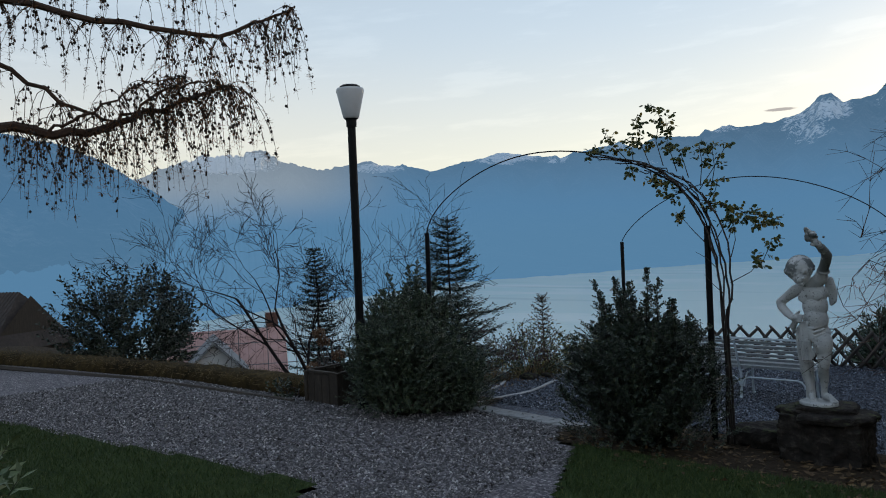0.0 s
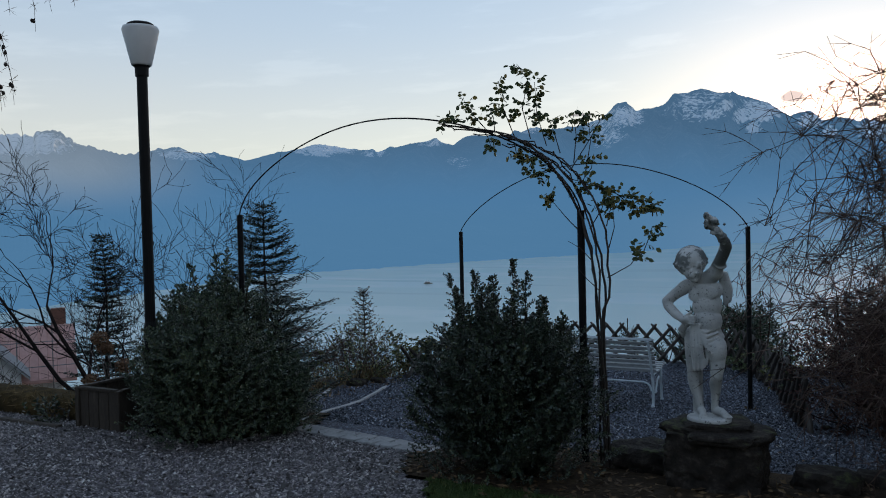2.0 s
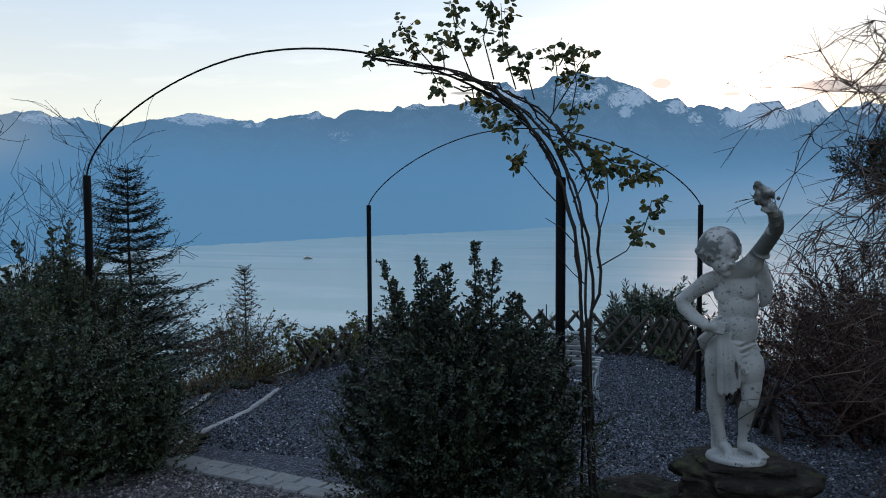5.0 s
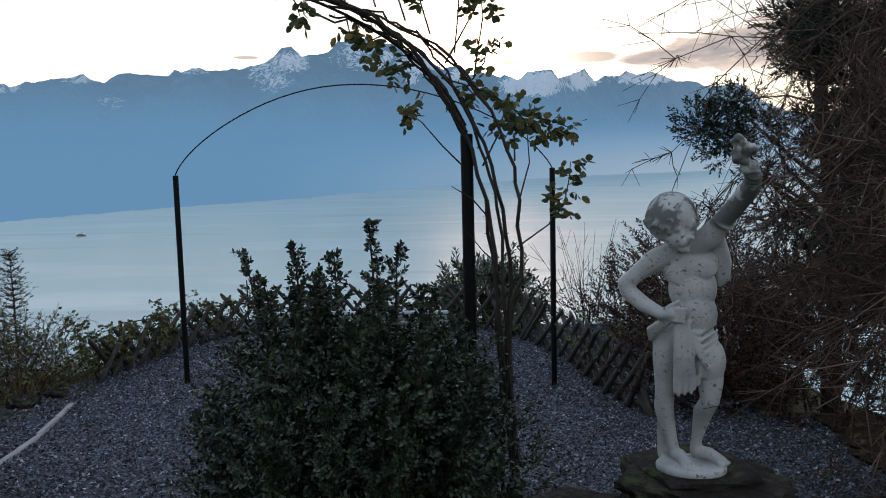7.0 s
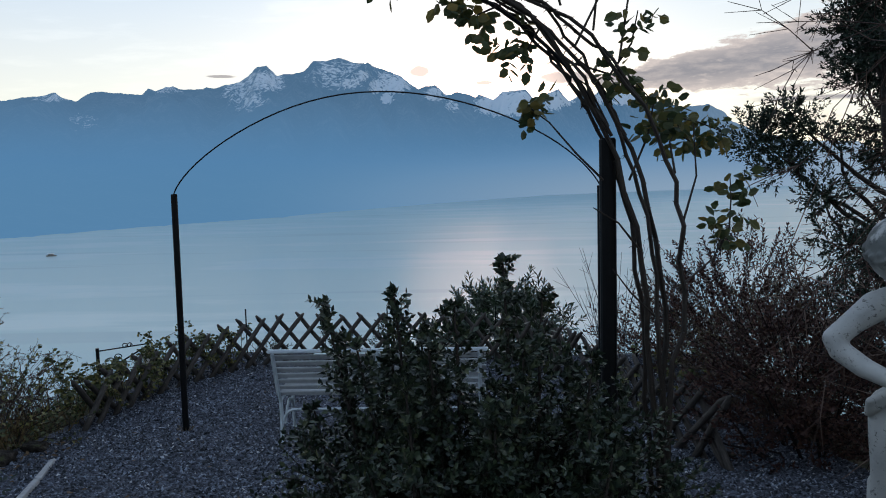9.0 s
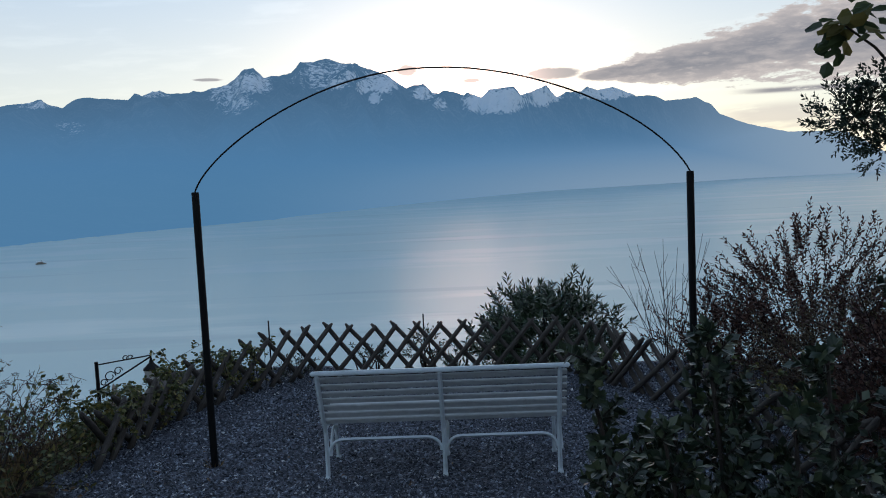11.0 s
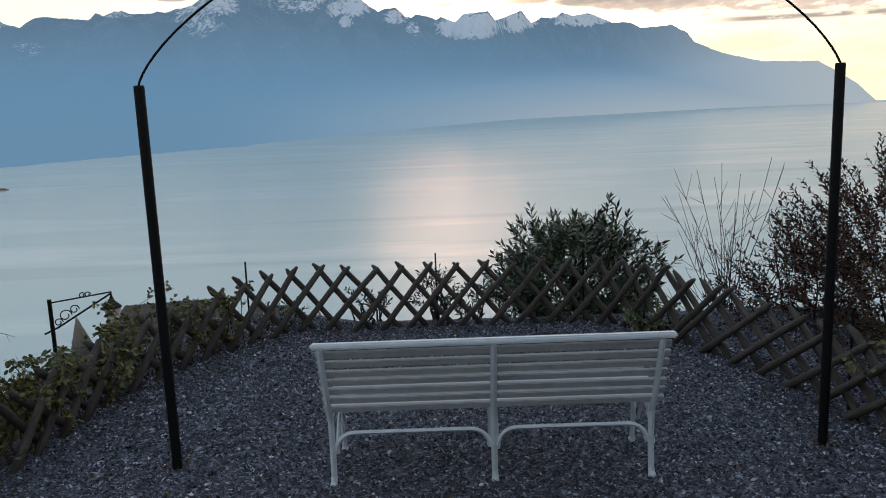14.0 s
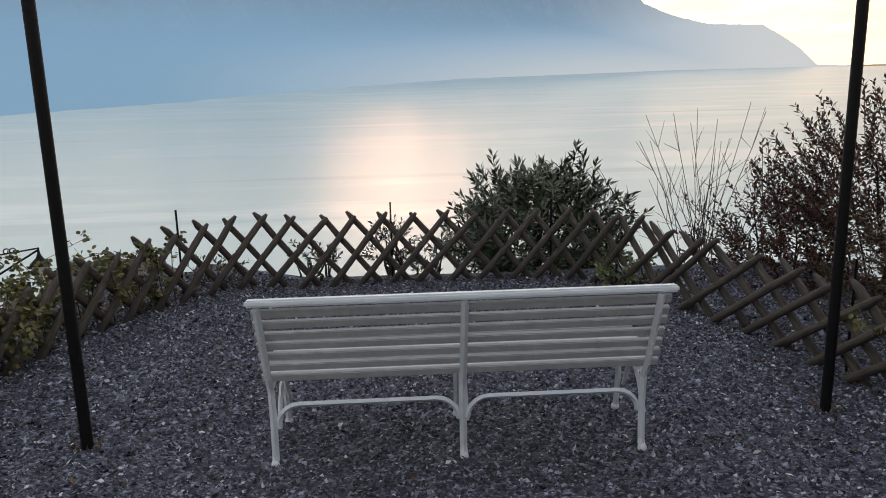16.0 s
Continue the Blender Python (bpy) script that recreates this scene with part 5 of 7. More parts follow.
boxwood("boxwood_shrub", (-5.58, 5.62), 0.52, 1.12, 60, 11, "dark green boxwood shrub at the corner of the planting bed", leaf=0.022, mat="dark_leaf")
boxwood("boxwood_shrub", (-5.36, 6.2), 0.36, 0.72, 34, 19, "low dark evergreen shrub over the start of the pale kerb", leaf=0.022, fill=500, mat="dark_leaf")
boxwood("boxwood_shrub", (-6.1, 6.35), 0.6, 1.42, 64, 13, "tall dark evergreen shrub beside the lamp post", leaf=0.022, mat="dark_leaf", spires=((0.1, -0.1, 1.5), (0.35, 0.05, 1.36), (-0.3, 0.0, 1.4), (-0.1, 0.2, 1.52)))


def spruce(place, height, radius, seed, label, base_z=None, whorl=0.17, dense=1.0, bare=0.0, lean=0.0, name="spruce_tree", needle=0.045, mat="spruce", crown="drooping boughs of dark needles", lift=0.0):
    """A conifer: a straight trunk with whorls of drooping boughs set with short needles."""
    rng = np.random.default_rng(seed)
    z0 = float(land_z(*place)) if base_z is None else base_z
    t = thing(name, (*place, z0), label, "tree")
    gt, gn = Geo(), Geo()
    trunk = wobble(rng, (0, 0, -0.1), (lean, 0, height), 9, 0.05)
    tube(gt, trunk, np.linspace(0.012 * height, 0.006, 9), 8)
    P, D, N = [], [], []
    z = height * bare + 0.15
    while z < height - 0.03:
        f = 1 - (z / height)
        n = int(rng.integers(4, 7))
        th0 = rng.uniform(0, 6.28)
        x0 = np.array([np.interp(z, trunk[:, 2], trunk[:, 0]), np.interp(z, trunk[:, 2], trunk[:, 1]), z])
        for i in range(n):
            th = th0 + i * 6.28 / n + rng.normal(0, 0.25)
            L = radius * (f ** 0.75) * rng.uniform(0.45, 1.15) + 0.06
            d = np.array([math.cos(th), math.sin(th), lift + 0.12 + 0.5 * (1 - f) ** 2 + rng.normal(0, 0.06)])
            e = x0 + d * L + [0, 0, -0.10 * L]
            pts = wobble(rng, x0, e, 6, 0.05 * L, -0.06 * L)
            tube(gt, pts, np.linspace(0.004 + 0.008 * L, 0.002, 6), 4, cap=False)
            m = max(int(L / 0.05 * dense), 3)
            for s in np.linspace(0.12, 1.0, m):
                q = np.array([np.interp(s, np.linspace(0, 1, 6), pts[:, c]) for c in range(3)])
                tang = unit(e - x0)
                side = np.cross(tang, [0, 0, 1])
                for sg in (-1, 1):
                    tl = 0.32 * L * (1.05 - s) * rng.uniform(0.6, 1.2) + 0.05
                    td = unit(side * sg * 0.9 + tang * 0.75 + [0, 0, -0.12 + rng.normal(0, 0.12)])
                    k = max(int(tl / 0.028), 2)
                    ss = np.linspace(0, 1, k)
                    pp = q + td * tl * ss[:, None] + rng.normal(0, 0.008, (k, 3))
                    for sg2 in (-1, 1):
                        P.append(pp)
                        D.append(np.broadcast_to(td, (k, 3)) + np.cross(td, [0, 0, 1]) * sg2 * 0.8 + rng.normal(0, 0.2, (k, 3)) + [0, 0, 0.15])
                        N.append(np.broadcast_to([0, 0, 1.0], (k, 3)) + rng.normal(0, 0.4, (k, 3)))
        z += whorl * (0.6 + 0.7 * f) * rng.uniform(0.8, 1.2)
    leaves(gn, np.concatenate(P), np.concatenate(D), np.concatenate(N), needle * rng.uniform(0.8, 1.2, sum(len(p) for p in P)), needle * 0.36, 0.1)
    part("trunk", gt, M["bark"], t)
    part("crown", gn, M[mat], t, crown)
    return t


spruce((-10.5, 12.05), 4.9, 2.0, 5, "young dark spruce tree on the slope below the terrace", base_z=-2.15, needle=0.058, whorl=0.19, dense=1.2)
spruce((-12.4, 10.1), 4.3, 0.85, 6, "narrow dark spruce tree behind the bare tree on the slope", base_z=-2.1, whorl=0.12, needle=0.07)
spruce((-19.1, 10.75), 3.6, 1.0, 7, "small rounded dark pine on the slope behind the wall", base_z=-2.3, bare=0.3, needle=0.09, whorl=0.22)
spruce((-5.85, 6.85), 1.15, 0.75, 8, "low spreading yew with dark needles beside the near arch", base_z=0.38, name="yew_shrub", whorl=0.11, lift=0.35)
spruce((-14.4, 20.9), 4.7, 1.15, 9, "slender leafless young larch with brown twigs on the slope", base_z=-4.3, name="young_larch", mat="dry_twig", crown="bare brown twigs", needle=0.07, dense=0.35, lift=0.45, whorl=0.2)


def bare_tree(name, place, trunk_dirs, height, seed, label, levels=4, r=0.05, base_z=None, spread=0.55, up=0.12, kids=(3, 4), mat="twig", shrink=0.66, leaf=None, leaf_n=0, leaf_size=0.03, category="tree", rmin=0.003, curve=0.25, foot=0.05):
    rng = np.random.default_rng(seed)
    z0 = float(land_z(*place)) if base_z is None else base_z
    t = thing(name, (*place, z0), label, category)
    tips = []
    for d in trunk_dirs:
        g = Geo()
        grow(g, rng, (rng.normal(0, foot), rng.normal(0, foot), -0.08), d, height * 0.45 * rng.uniform(0.85, 1.1), r * rng.uniform(0.8, 1.0), levels, tips, spread, up, kids, curve, shrink, 6, rmin)
        part("stem", g, M[mat], t)
    if leaf:
        gl = Geo()
        P = np.array([p for p, d, q in tips for _ in range(leaf_n)])
        Q = np.array([q for p, d, q in tips for _ in range(leaf_n)])
        Dd = np.array([d for p, d, q in tips for _ in range(leaf_n)])
        n = len(P)
        s = rng.random((n, 1)) * 1.3 - 0.3
        leaves(gl, P * s + Q * (1 - s), Dd * 0.5 + rng.normal(0, 0.7, (n, 3)), rng.normal(0, 1, (n, 3)) + [0, 0, 1], leaf_size * rng.uniform(0.6, 1.2, n), leaf_size * 0.4, 0.15)
        part("foliage", gl, M[leaf], t)
    return t


bare_tree("bare_tree", (-9.9, 8.2), [(-0.45, -0.3, 0.9), (-0.25, -0.45, 0.8)], 4.8, 4, "leafless tree leaning over the low garden wall", levels=5, r=0.045, base_z=-0.35, kids=(3, 4), spread=0.8, up=0.03, rmin=0.003, mat="dark_bark", curve=0.28)
bare_tree("bare_tree", (-10.4, 9.5), [(-0.1, 0.05, 1), (0.2, 0.12, 1), (0.02, -0.1, 1)], 5.0, 17, "leafless many-stemmed tree behind the lamp post", levels=4, r=0.034, base_z=-1.0, kids=(4, 5), spread=0.75, rmin=0.003, mat="dark_bark", up=0.04, curve=0.38)


def thicket(name, place, z0, radius, height, canes, seed, label, mat="twig", twigs=16, droop=0.5, cane_r=0.008):
    """A tangle of arching canes with fine side twigs."""
    rng = np.random.default_rng(seed)
    t = thing(name, (*place, z0), label, "shrub")
    rest = Geo()
    for i in range(canes):
        A, B, ra, rb = [], [], [], []
        th = rng.uniform(0, 6.28)
        b = np.array([math.cos(th), math.sin(th), 0]) * radius * 0.4 * rng.random() + [0, 0, -0.05]
        out = unit(np.array([math.cos(th), math.sin(th), 0]) + rng.normal(0, 0.4, 3) * [1, 1, 0])
        R, H = radius * rng.uniform(0.35, 1.05), height * rng.uniform(0.35, 1.0)
        n = 9
        s = np.linspace(0, 1, n)[:, None]
        p = b + out * R * s ** 1.5 + np.array([0, 0, 1]) * H * (1 - (1 - s) ** 1.8) - np.array([0, 0, 1]) * H * droop * rng.uniform(0.2, 1.2) * s ** 4
        p[1:] += np.cumsum(rng.normal(0, 0.025, (n - 1, 3)), 0)
        p[:, 2] = np.maximum(p[:, 2], 0.02)
        r0 = cane_r * rng.uniform(0.6, 1.2)
        rr = np.linspace(r0, r0 * 0.3, n)
        for k in range(n - 1):
            A.append(p[k]); B.append(p[k + 1]); ra.append(rr[k]); rb.append(rr[k + 1])
        for _ in range(twigs):
            k = int(rng.integers(2, n))
            tl = rng.uniform(0.15, 0.6) * radius * 0.6
            d0 = unit(rng.normal(0, 1, 3) + out * 0.5)
            q = p[k]
            for m in range(3):
                d0 = unit(d0 + rng.normal(0, 0.3, 3) - [0, 0, 0.12])
                e = q + d0 * tl / 3
                A.append(q); B.append(e); ra.append(0.0034 - 0.0006 * m); rb.append(0.0028 - 0.0006 * m)
                for _ in range(2):
                    d1 = unit(d0 + rng.normal(0, 0.7, 3))
                    A.append(q); B.append(q + d1 * tl * rng.uniform(0.12, 0.4)); ra.append(0.0022); rb.append(0.0012)
                q = e
        g = rest if i >= 200 else Geo()
        sticks(g, A, B, ra, rb)
        if i < 200:
            part("cane", g, M[mat], t)
    if canes > 200:
        tagged(part("twig_tangle", rest, M[mat], t), "tangled bare twigs", kind="stuff")
    return t


thicket("arching_shrub", (0.45, 7.15), 0.32, 1.72, 3.45, 470, 14, "tall tangled thicket of bare arching twigs beside the terrace", twigs=18, cane_r=0.008, mat="thicket")
thicket("arching_shrub", (0.15, 7.0), 0.35, 0.95, 1.9, 150, 45, "brown tangle of hanging twigs at the edge of the thicket", twigs=16, cane_r=0.006, mat="thicket", droop=0.9)


def tall_canes():
    """Long bare canes that rise out of the thicket and arch over the terrace side."""
    rng = np.random.default_rng(47)
    z0 = float(garden_z(0.6, 7.3))
    t = thing("arching_shrub", (0.6, 7.3, z0), "long bare budding canes arching out over the thicket", "shrub")
    for i in range(46):
        tip = np.array([rng.uniform(-0.8, 0.2), rng.uniform(-0.5, 0.5), rng.uniform(2.3, 3.7)])
        tip[2] = max(tip[2], 2.2 - 0.55 * tip[0])
        b = np.array([rng.normal(0, 0.18), rng.normal(0, 0.2), -0.05])
        mid = np.array([tip[0] * rng.uniform(0.15, 0.35), tip[1] * 0.4, tip[2] * rng.uniform(0.72, 0.95)])
        u = np.linspace(0, 1, 14)[:, None]
        p = (1 - u) ** 2 * b + 2 * u * (1 - u) * mid + u * u * tip
        p[:, 2] += 0.25 * np.sin(u[:, 0] * math.pi)
        p[1:] += np.cumsum(rng.normal(0, 0.014, (13, 3)), 0)
        g = Geo()
        tube(g, p, np.linspace(0.009, 0.0022, 14), 5, cap=False)
        A, B, ra, rb = [], [], [], []
        for k in range(4, 14):
            d = unit(p[k] - p[k - 1])
            for _ in range(2):
                e = unit(d + rng.normal(0, 0.55, 3) + [0, 0, 0.12])
                q, L = p[k] + (p[k - 1] - p[k]) * rng.random(), rng.uniform(0.1, 0.42)
                m = q + e * L * 0.5
                f = m + unit(e + rng.normal(0, 0.25, 3)) * L * 0.5
                A += [q, m]; B += [m, f]; ra += [0.0032, 0.0026]; rb += [0.0026, 0.0016]
                for w in (0.3, 0.6, 0.9):           # buds and short spurs
                    c = q + (f - q) * w
                    A.append(c); B.append(c + unit(e + rng.normal(0, 0.9, 3)) * rng.uniform(0.01, 0.05)); ra.append(0.0026); rb.append(0.0014)
        sticks(g, A, B, ra, rb)
        part("cane", g, M["thicket"], t)


tall_canes()
thicket("bramble", (-0.55, 10.7), -0.3, 0.75, 1.15, 60, 16, "brown tangle of bramble stems behind the fence", twigs=10, mat="red_twig")


def whip_shrub():
    """Thin straight whips in an open fan."""
    rng = np.random.default_rng(18)
    t = thing("whip_shrub", (-1.4, 14.1, -0.5), "upright bare brown whips of a leafless shrub behind the fence", "shrub")
    for i in range(26):
        a, b = rng.normal(-0.1, 0.33), rng.normal(0, 0.2)
        d = unit(np.array([a, b, 1.0]))
        L = rng.uniform(1.2, 2.25) * (1 - 0.3 * abs(a))
        u = np.linspace(0, 1, 7)[:, None]
        pts = np.array([rng.normal(0, 0.08), rng.normal(0, 0.08), -0.05]) + d * L * u + np.array([a, b, 0]) * 0.25 * u ** 2.2
        pts[1:] += np.cumsum(rng.normal(0, 0.008, (6, 3)), 0)
        g = Geo()
        tube(g, pts, np.linspace(0.0055, 0.002, 7), 5)
        for _ in range(5):
            k = int(rng.integers(2, 6))
            e = pts[k] + unit(d + rng.normal(0, 0.45, 3)) * rng.uniform(0.12, 0.4)
            sticks(g, [pts[k]], [e], 0.003, 0.0016)
        part("cane", g, M["dark_bark"], t)


whip_shrub()
for c, sd in (((-7.5, 10.6), 31), ((-8.2, 11.6), 32), ((-7.35, 9.6), 33)):
    thicket("dry_brush", c, float(land_z(*c)), 0.7, 1.0, 36, sd, "low brown dry brush on the bank beside the path", twigs=8, droop=0.15, mat="red_twig", cane_r=0.004)


# ---- climbing rose ----
def spray(gs, gl, rng, pts, r, n_leaf, size, from_=0.2):
    """A cane with leaves in groups."""
    pts = np.asarray(pts, float)
    tube(gs, pts, np.linspace(r, r * 0.45, len(pts)), 6, cap=False)
    u = np.linspace(0, 1, len(pts))
    pos, dr, nn = [], [], []
    for s in np.linspace(from_, 1.0, n_leaf):
        q = np.array([np.interp(s, u, pts[:, c]) for c in range(3)])
        d = unit(pts[-1] - pts[0])
        out = unit(np.cross(d, rng.normal(0, 1, 3)) + [0, 0, -0.1])
        stalk = unit(out + d * 0.3 + rng.normal(0, 0.2, 3))
        for k, (al, sg) in enumerate(((0.025, 1), (0.025, -1), (0.055, 1), (0.055, -1), (0.08, 0))):
            side = unit(np.cross(stalk, rng.normal(0, 0.3, 3) + [0, 0, 1]))
            pos.append(q + stalk * al * size / 0.05)
            dr.append(stalk * (1.0 if sg == 0 else 0.35) + side * sg * 0.9 + rng.normal(0, 0.25, 3) + [0, 0, -0.4])
            nn.append(rng.normal(0, 1.0, 3) + [0, 0, 0.35])
    leaves(gl, pos, dr, nn, size * rng.uniform(0.7, 1.15, len(pos)), size * 0.8, 0.2, True)


def climbing_rose():
    z0 = 0.43
    o = np.array([-2.5, 6.28, z0])
    t = thing("climbing_rose", tuple(o), "thorny climbing rose with sparse yellowing leaves on the arch", "plant")
    rng = np.random.default_rng(41)
    gl = Geo()
    P = lambda *p: np.array(p) - o
    mains = [
        [P(-2.5, 6.3, 0.42), P(-2.518, 6.33, 0.74), P(-2.553, 6.36, 1.16), P(-2.571, 6.38, 1.55), P(-2.586, 6.38, 1.8), P(-2.632, 6.38, 2.02), P(-2.694, 6.38, 2.27), P(-2.795, 6.38, 2.452), P(-2.92, 6.39, 2.638), P(-3.09, 6.4, 2.76), P(-3.325, 6.4, 2.867), P(-3.569, 6.41, 2.927), P(-3.8, 6.42, 2.966)],
        [P(-2.48, 6.32, 0.42), P(-2.505, 6.35, 0.8), P(-2.535, 6.38, 1.3), P(-2.527, 6.4, 1.606), P(-2.539, 6.4, 1.855), P(-2.588, 6.4, 2.076), P(-2.647, 6.4, 2.27), P(-2.743, 6.41, 2.452), P(-2.867, 6.42, 2.609), P(-3.038, 6.43, 2.716), P(-3.242, 6.43, 2.814), P(-3.514, 6.43, 2.9)],
        [P(-2.52, 6.28, 0.42), P(-2.524, 6.3, 1.0), P(-2.536, 6.33, 1.445), P(-2.474, 6.35, 1.722), P(-2.487, 6.36, 1.994), P(-2.508, 6.36, 2.157), P(-2.588, 6.37, 2.348), P(-2.722, 6.38, 2.543), P(-2.887, 6.39, 2.675), P(-3.085, 6.4, 2.783), P(-3.26, 6.41, 2.837)],
        [P(-2.56, 6.36, 0.42), P(-2.58, 6.4, 1.1), P(-2.584, 6.42, 1.433), P(-2.597, 6.42, 1.714), P(-2.624, 6.42, 1.937), P(-2.645, 6.42, 2.076), P(-2.733, 6.42, 2.3), P(-2.83, 6.43, 2.471), P(-2.971, 6.44, 2.659), P(-3.159, 6.45, 2.741), P(-3.308, 6.45, 2.778)],
        [P(-2.53, 6.34, 0.9), P(-2.55, 6.36, 1.5), P(-2.56, 6.38, 1.85), P(-2.61, 6.4, 2.12), P(-2.7, 6.42, 2.38), P(-2.8, 6.43, 2.55), P(-2.9, 6.43, 2.7)],
    ]
    mains += [[q + rng.normal(0, 0.022, 3) * min(k / 3, 1) for k, q in enumerate(p[j:])] for p, j in ((mains[0], 6), (mains[1], 6), (mains[2], 6), (mains[3], 6), (mains[0], 8))]
    for i, p in enumerate(mains):
        pts = np.array([np.interp(np.linspace(0, 1, 26), np.linspace(0, 1, len(p)), np.array(p)[:, c]) for c in range(3)]).T
        pts[1:-1] = (pts[:-2] + pts[1:-1] * 2 + pts[2:]) / 4
        pts[1:-1] += rng.normal(0, 0.006, (24, 3))
        g = Geo()
        tube(g, pts, np.linspace(0.0115 - 0.0008 * i if i < 5 else 0.0055, 0.0045, 26), 7)
        q = rng.integers(2, 25, 46)
        d = rng.normal(0, 1, (46, 3))
        d /= np.linalg.norm(d, axis=1, keepdims=True)
        sticks(g, pts[q], pts[q] + d * 0.019, 0.003, 0.0004)
        part("stem", g, M["rose_stem"], t, "thorny brown stem")
    laterals = [
        # low sprays on either side of the post
        ([P(-2.717, 6.4, 2.133), P(-2.8, 6.4, 2.218), P(-2.884, 6.4, 2.318), P(-2.941, 6.4, 2.362)], 4, 0.84),
        ([P(-2.495, 6.36, 1.792), P(-2.358, 6.46, 1.877), P(-2.318, 6.5, 1.95)], 1, 0.95), ([P(-2.33, 6.5, 1.9), P(-2.285, 6.54, 1.97), P(-2.262, 6.6, 2.06), P(-2.25, 6.65, 2.14)], 6, 0.0),
        ([P(-2.65, 6.4, 2.45), P(-2.569, 6.58, 2.423), P(-2.455, 6.68, 2.35), P(-2.342, 6.72, 2.33), P(-2.23, 6.76, 2.29)], 10, 0.3), ([P(-2.5, 6.65, 2.38), P(-2.4, 6.7, 2.28), P(-2.33, 6.72, 2.24)], 4, 0.2),
        ([P(-2.633, 6.42, 2.132), P(-2.563, 6.48, 2.271), P(-2.535, 6.52, 2.381), P(-2.604, 6.5, 2.454)], 6, 0.3), ([P(-2.5, 6.38, 2.15), P(-2.5, 6.45, 2.25), P(-2.46, 6.5, 2.3)], 3, 0.4),
        # upright shoots along the crown of the arch
        ([P(-3.067, 6.42, 2.8), P(-3.126, 6.42, 3.02), P(-3.081, 6.42, 3.23), P(-3.163, 6.42, 3.354)], 9, 0.25), ([P(-3.192, 6.42, 2.82), P(-3.275, 6.42, 3.03), P(-3.314, 6.42, 3.24)], 7, 0.3),
        ([P(-2.944, 6.42, 2.74), P(-3.014, 6.42, 2.973), P(-3.027, 6.42, 3.205)], 7, 0.35), ([P(-3.408, 6.42, 2.88), P(-3.516, 6.42, 3.0), P(-3.603, 6.42, 3.13)], 5, 0.4),
        ([P(-2.742, 6.42, 2.6), P(-2.72, 6.42, 2.8), P(-2.739, 6.42, 2.952)], 4, 0.45), ([P(-2.663, 6.42, 2.5), P(-2.622, 6.44, 2.75), P(-2.64, 6.44, 2.945)], 5, 0.5),
        ([P(-2.788, 6.5, 2.57), P(-2.671, 6.6, 2.793), P(-2.614, 6.62, 2.902), P(-2.572, 6.62, 2.949)], 2, 0.85), ([P(-2.842, 6.42, 2.68), P(-2.881, 6.42, 2.82), P(-2.921, 6.42, 2.928)], 4, 0.4),
        ([P(-2.7, 6.42, 2.45), P(-2.62, 6.44, 2.56), P(-2.6, 6.44, 2.66)], 3, 0.4), ([P(-3.35, 6.42, 2.86), P(-3.36, 6.42, 2.98), P(-3.4, 6.42, 3.06)], 3, 0.3),
        # short drooping tips
        ([P(-3.44, 6.42, 2.89), P(-3.4, 6.42, 2.82), P(-3.388, 6.42, 2.77)], 3, 0.4), ([P(-3.194, 6.42, 2.77), P(-3.174, 6.42, 2.67)], 3, 0.3), ([P(-2.904, 6.42, 2.62), P(-2.946, 6.42, 2.55), P(-3.029, 6.42, 2.53)], 5, 0.2),
        ([P(-3.6, 6.42, 2.93), P(-3.7, 6.42, 2.97), P(-3.82, 6.42, 2.966)], 3, 0.3), ([P(-3.0, 6.42, 2.7), P(-3.1, 6.42, 2.66), P(-3.13, 6.42, 2.62)], 3, 0.3), ([P(-2.8, 6.42, 2.5), P(-2.7, 6.44, 2.47), P(-2.66, 6.45, 2.42)], 3, 0.3),
        # leafless spurs
        ([P(-2.6, 6.38, 1.9), P(-2.68, 6.34, 2.0), P(-2.76, 6.32, 2.05)], 0, 0.2), ([P(-2.48, 6.36, 2.0), P(-2.44, 6.36, 2.14), P(-2.45, 6.36, 2.3)], 0, 0.2), ([P(-2.56, 6.38, 1.7), P(-2.64, 6.36, 1.78), P(-2.7, 6.34, 1.86)], 0, 0.2), ([P(-2.7, 6.4, 2.3), P(-2.76, 6.38, 2.42), P(-2.82, 6.36, 2.46)], 0, 0.2),
    ]
    for p, n, f in laterals:
        g = Geo()
        spray(g, gl, rng, p, 0.0042, round(n * 2.2), 0.044, f)
        part("shoot", g, M["rose_stem"], t)
    part("foliage", gl, M["rose_leaf"], t, "sparse green and yellow rose leaves")
    return t


climbing_rose()


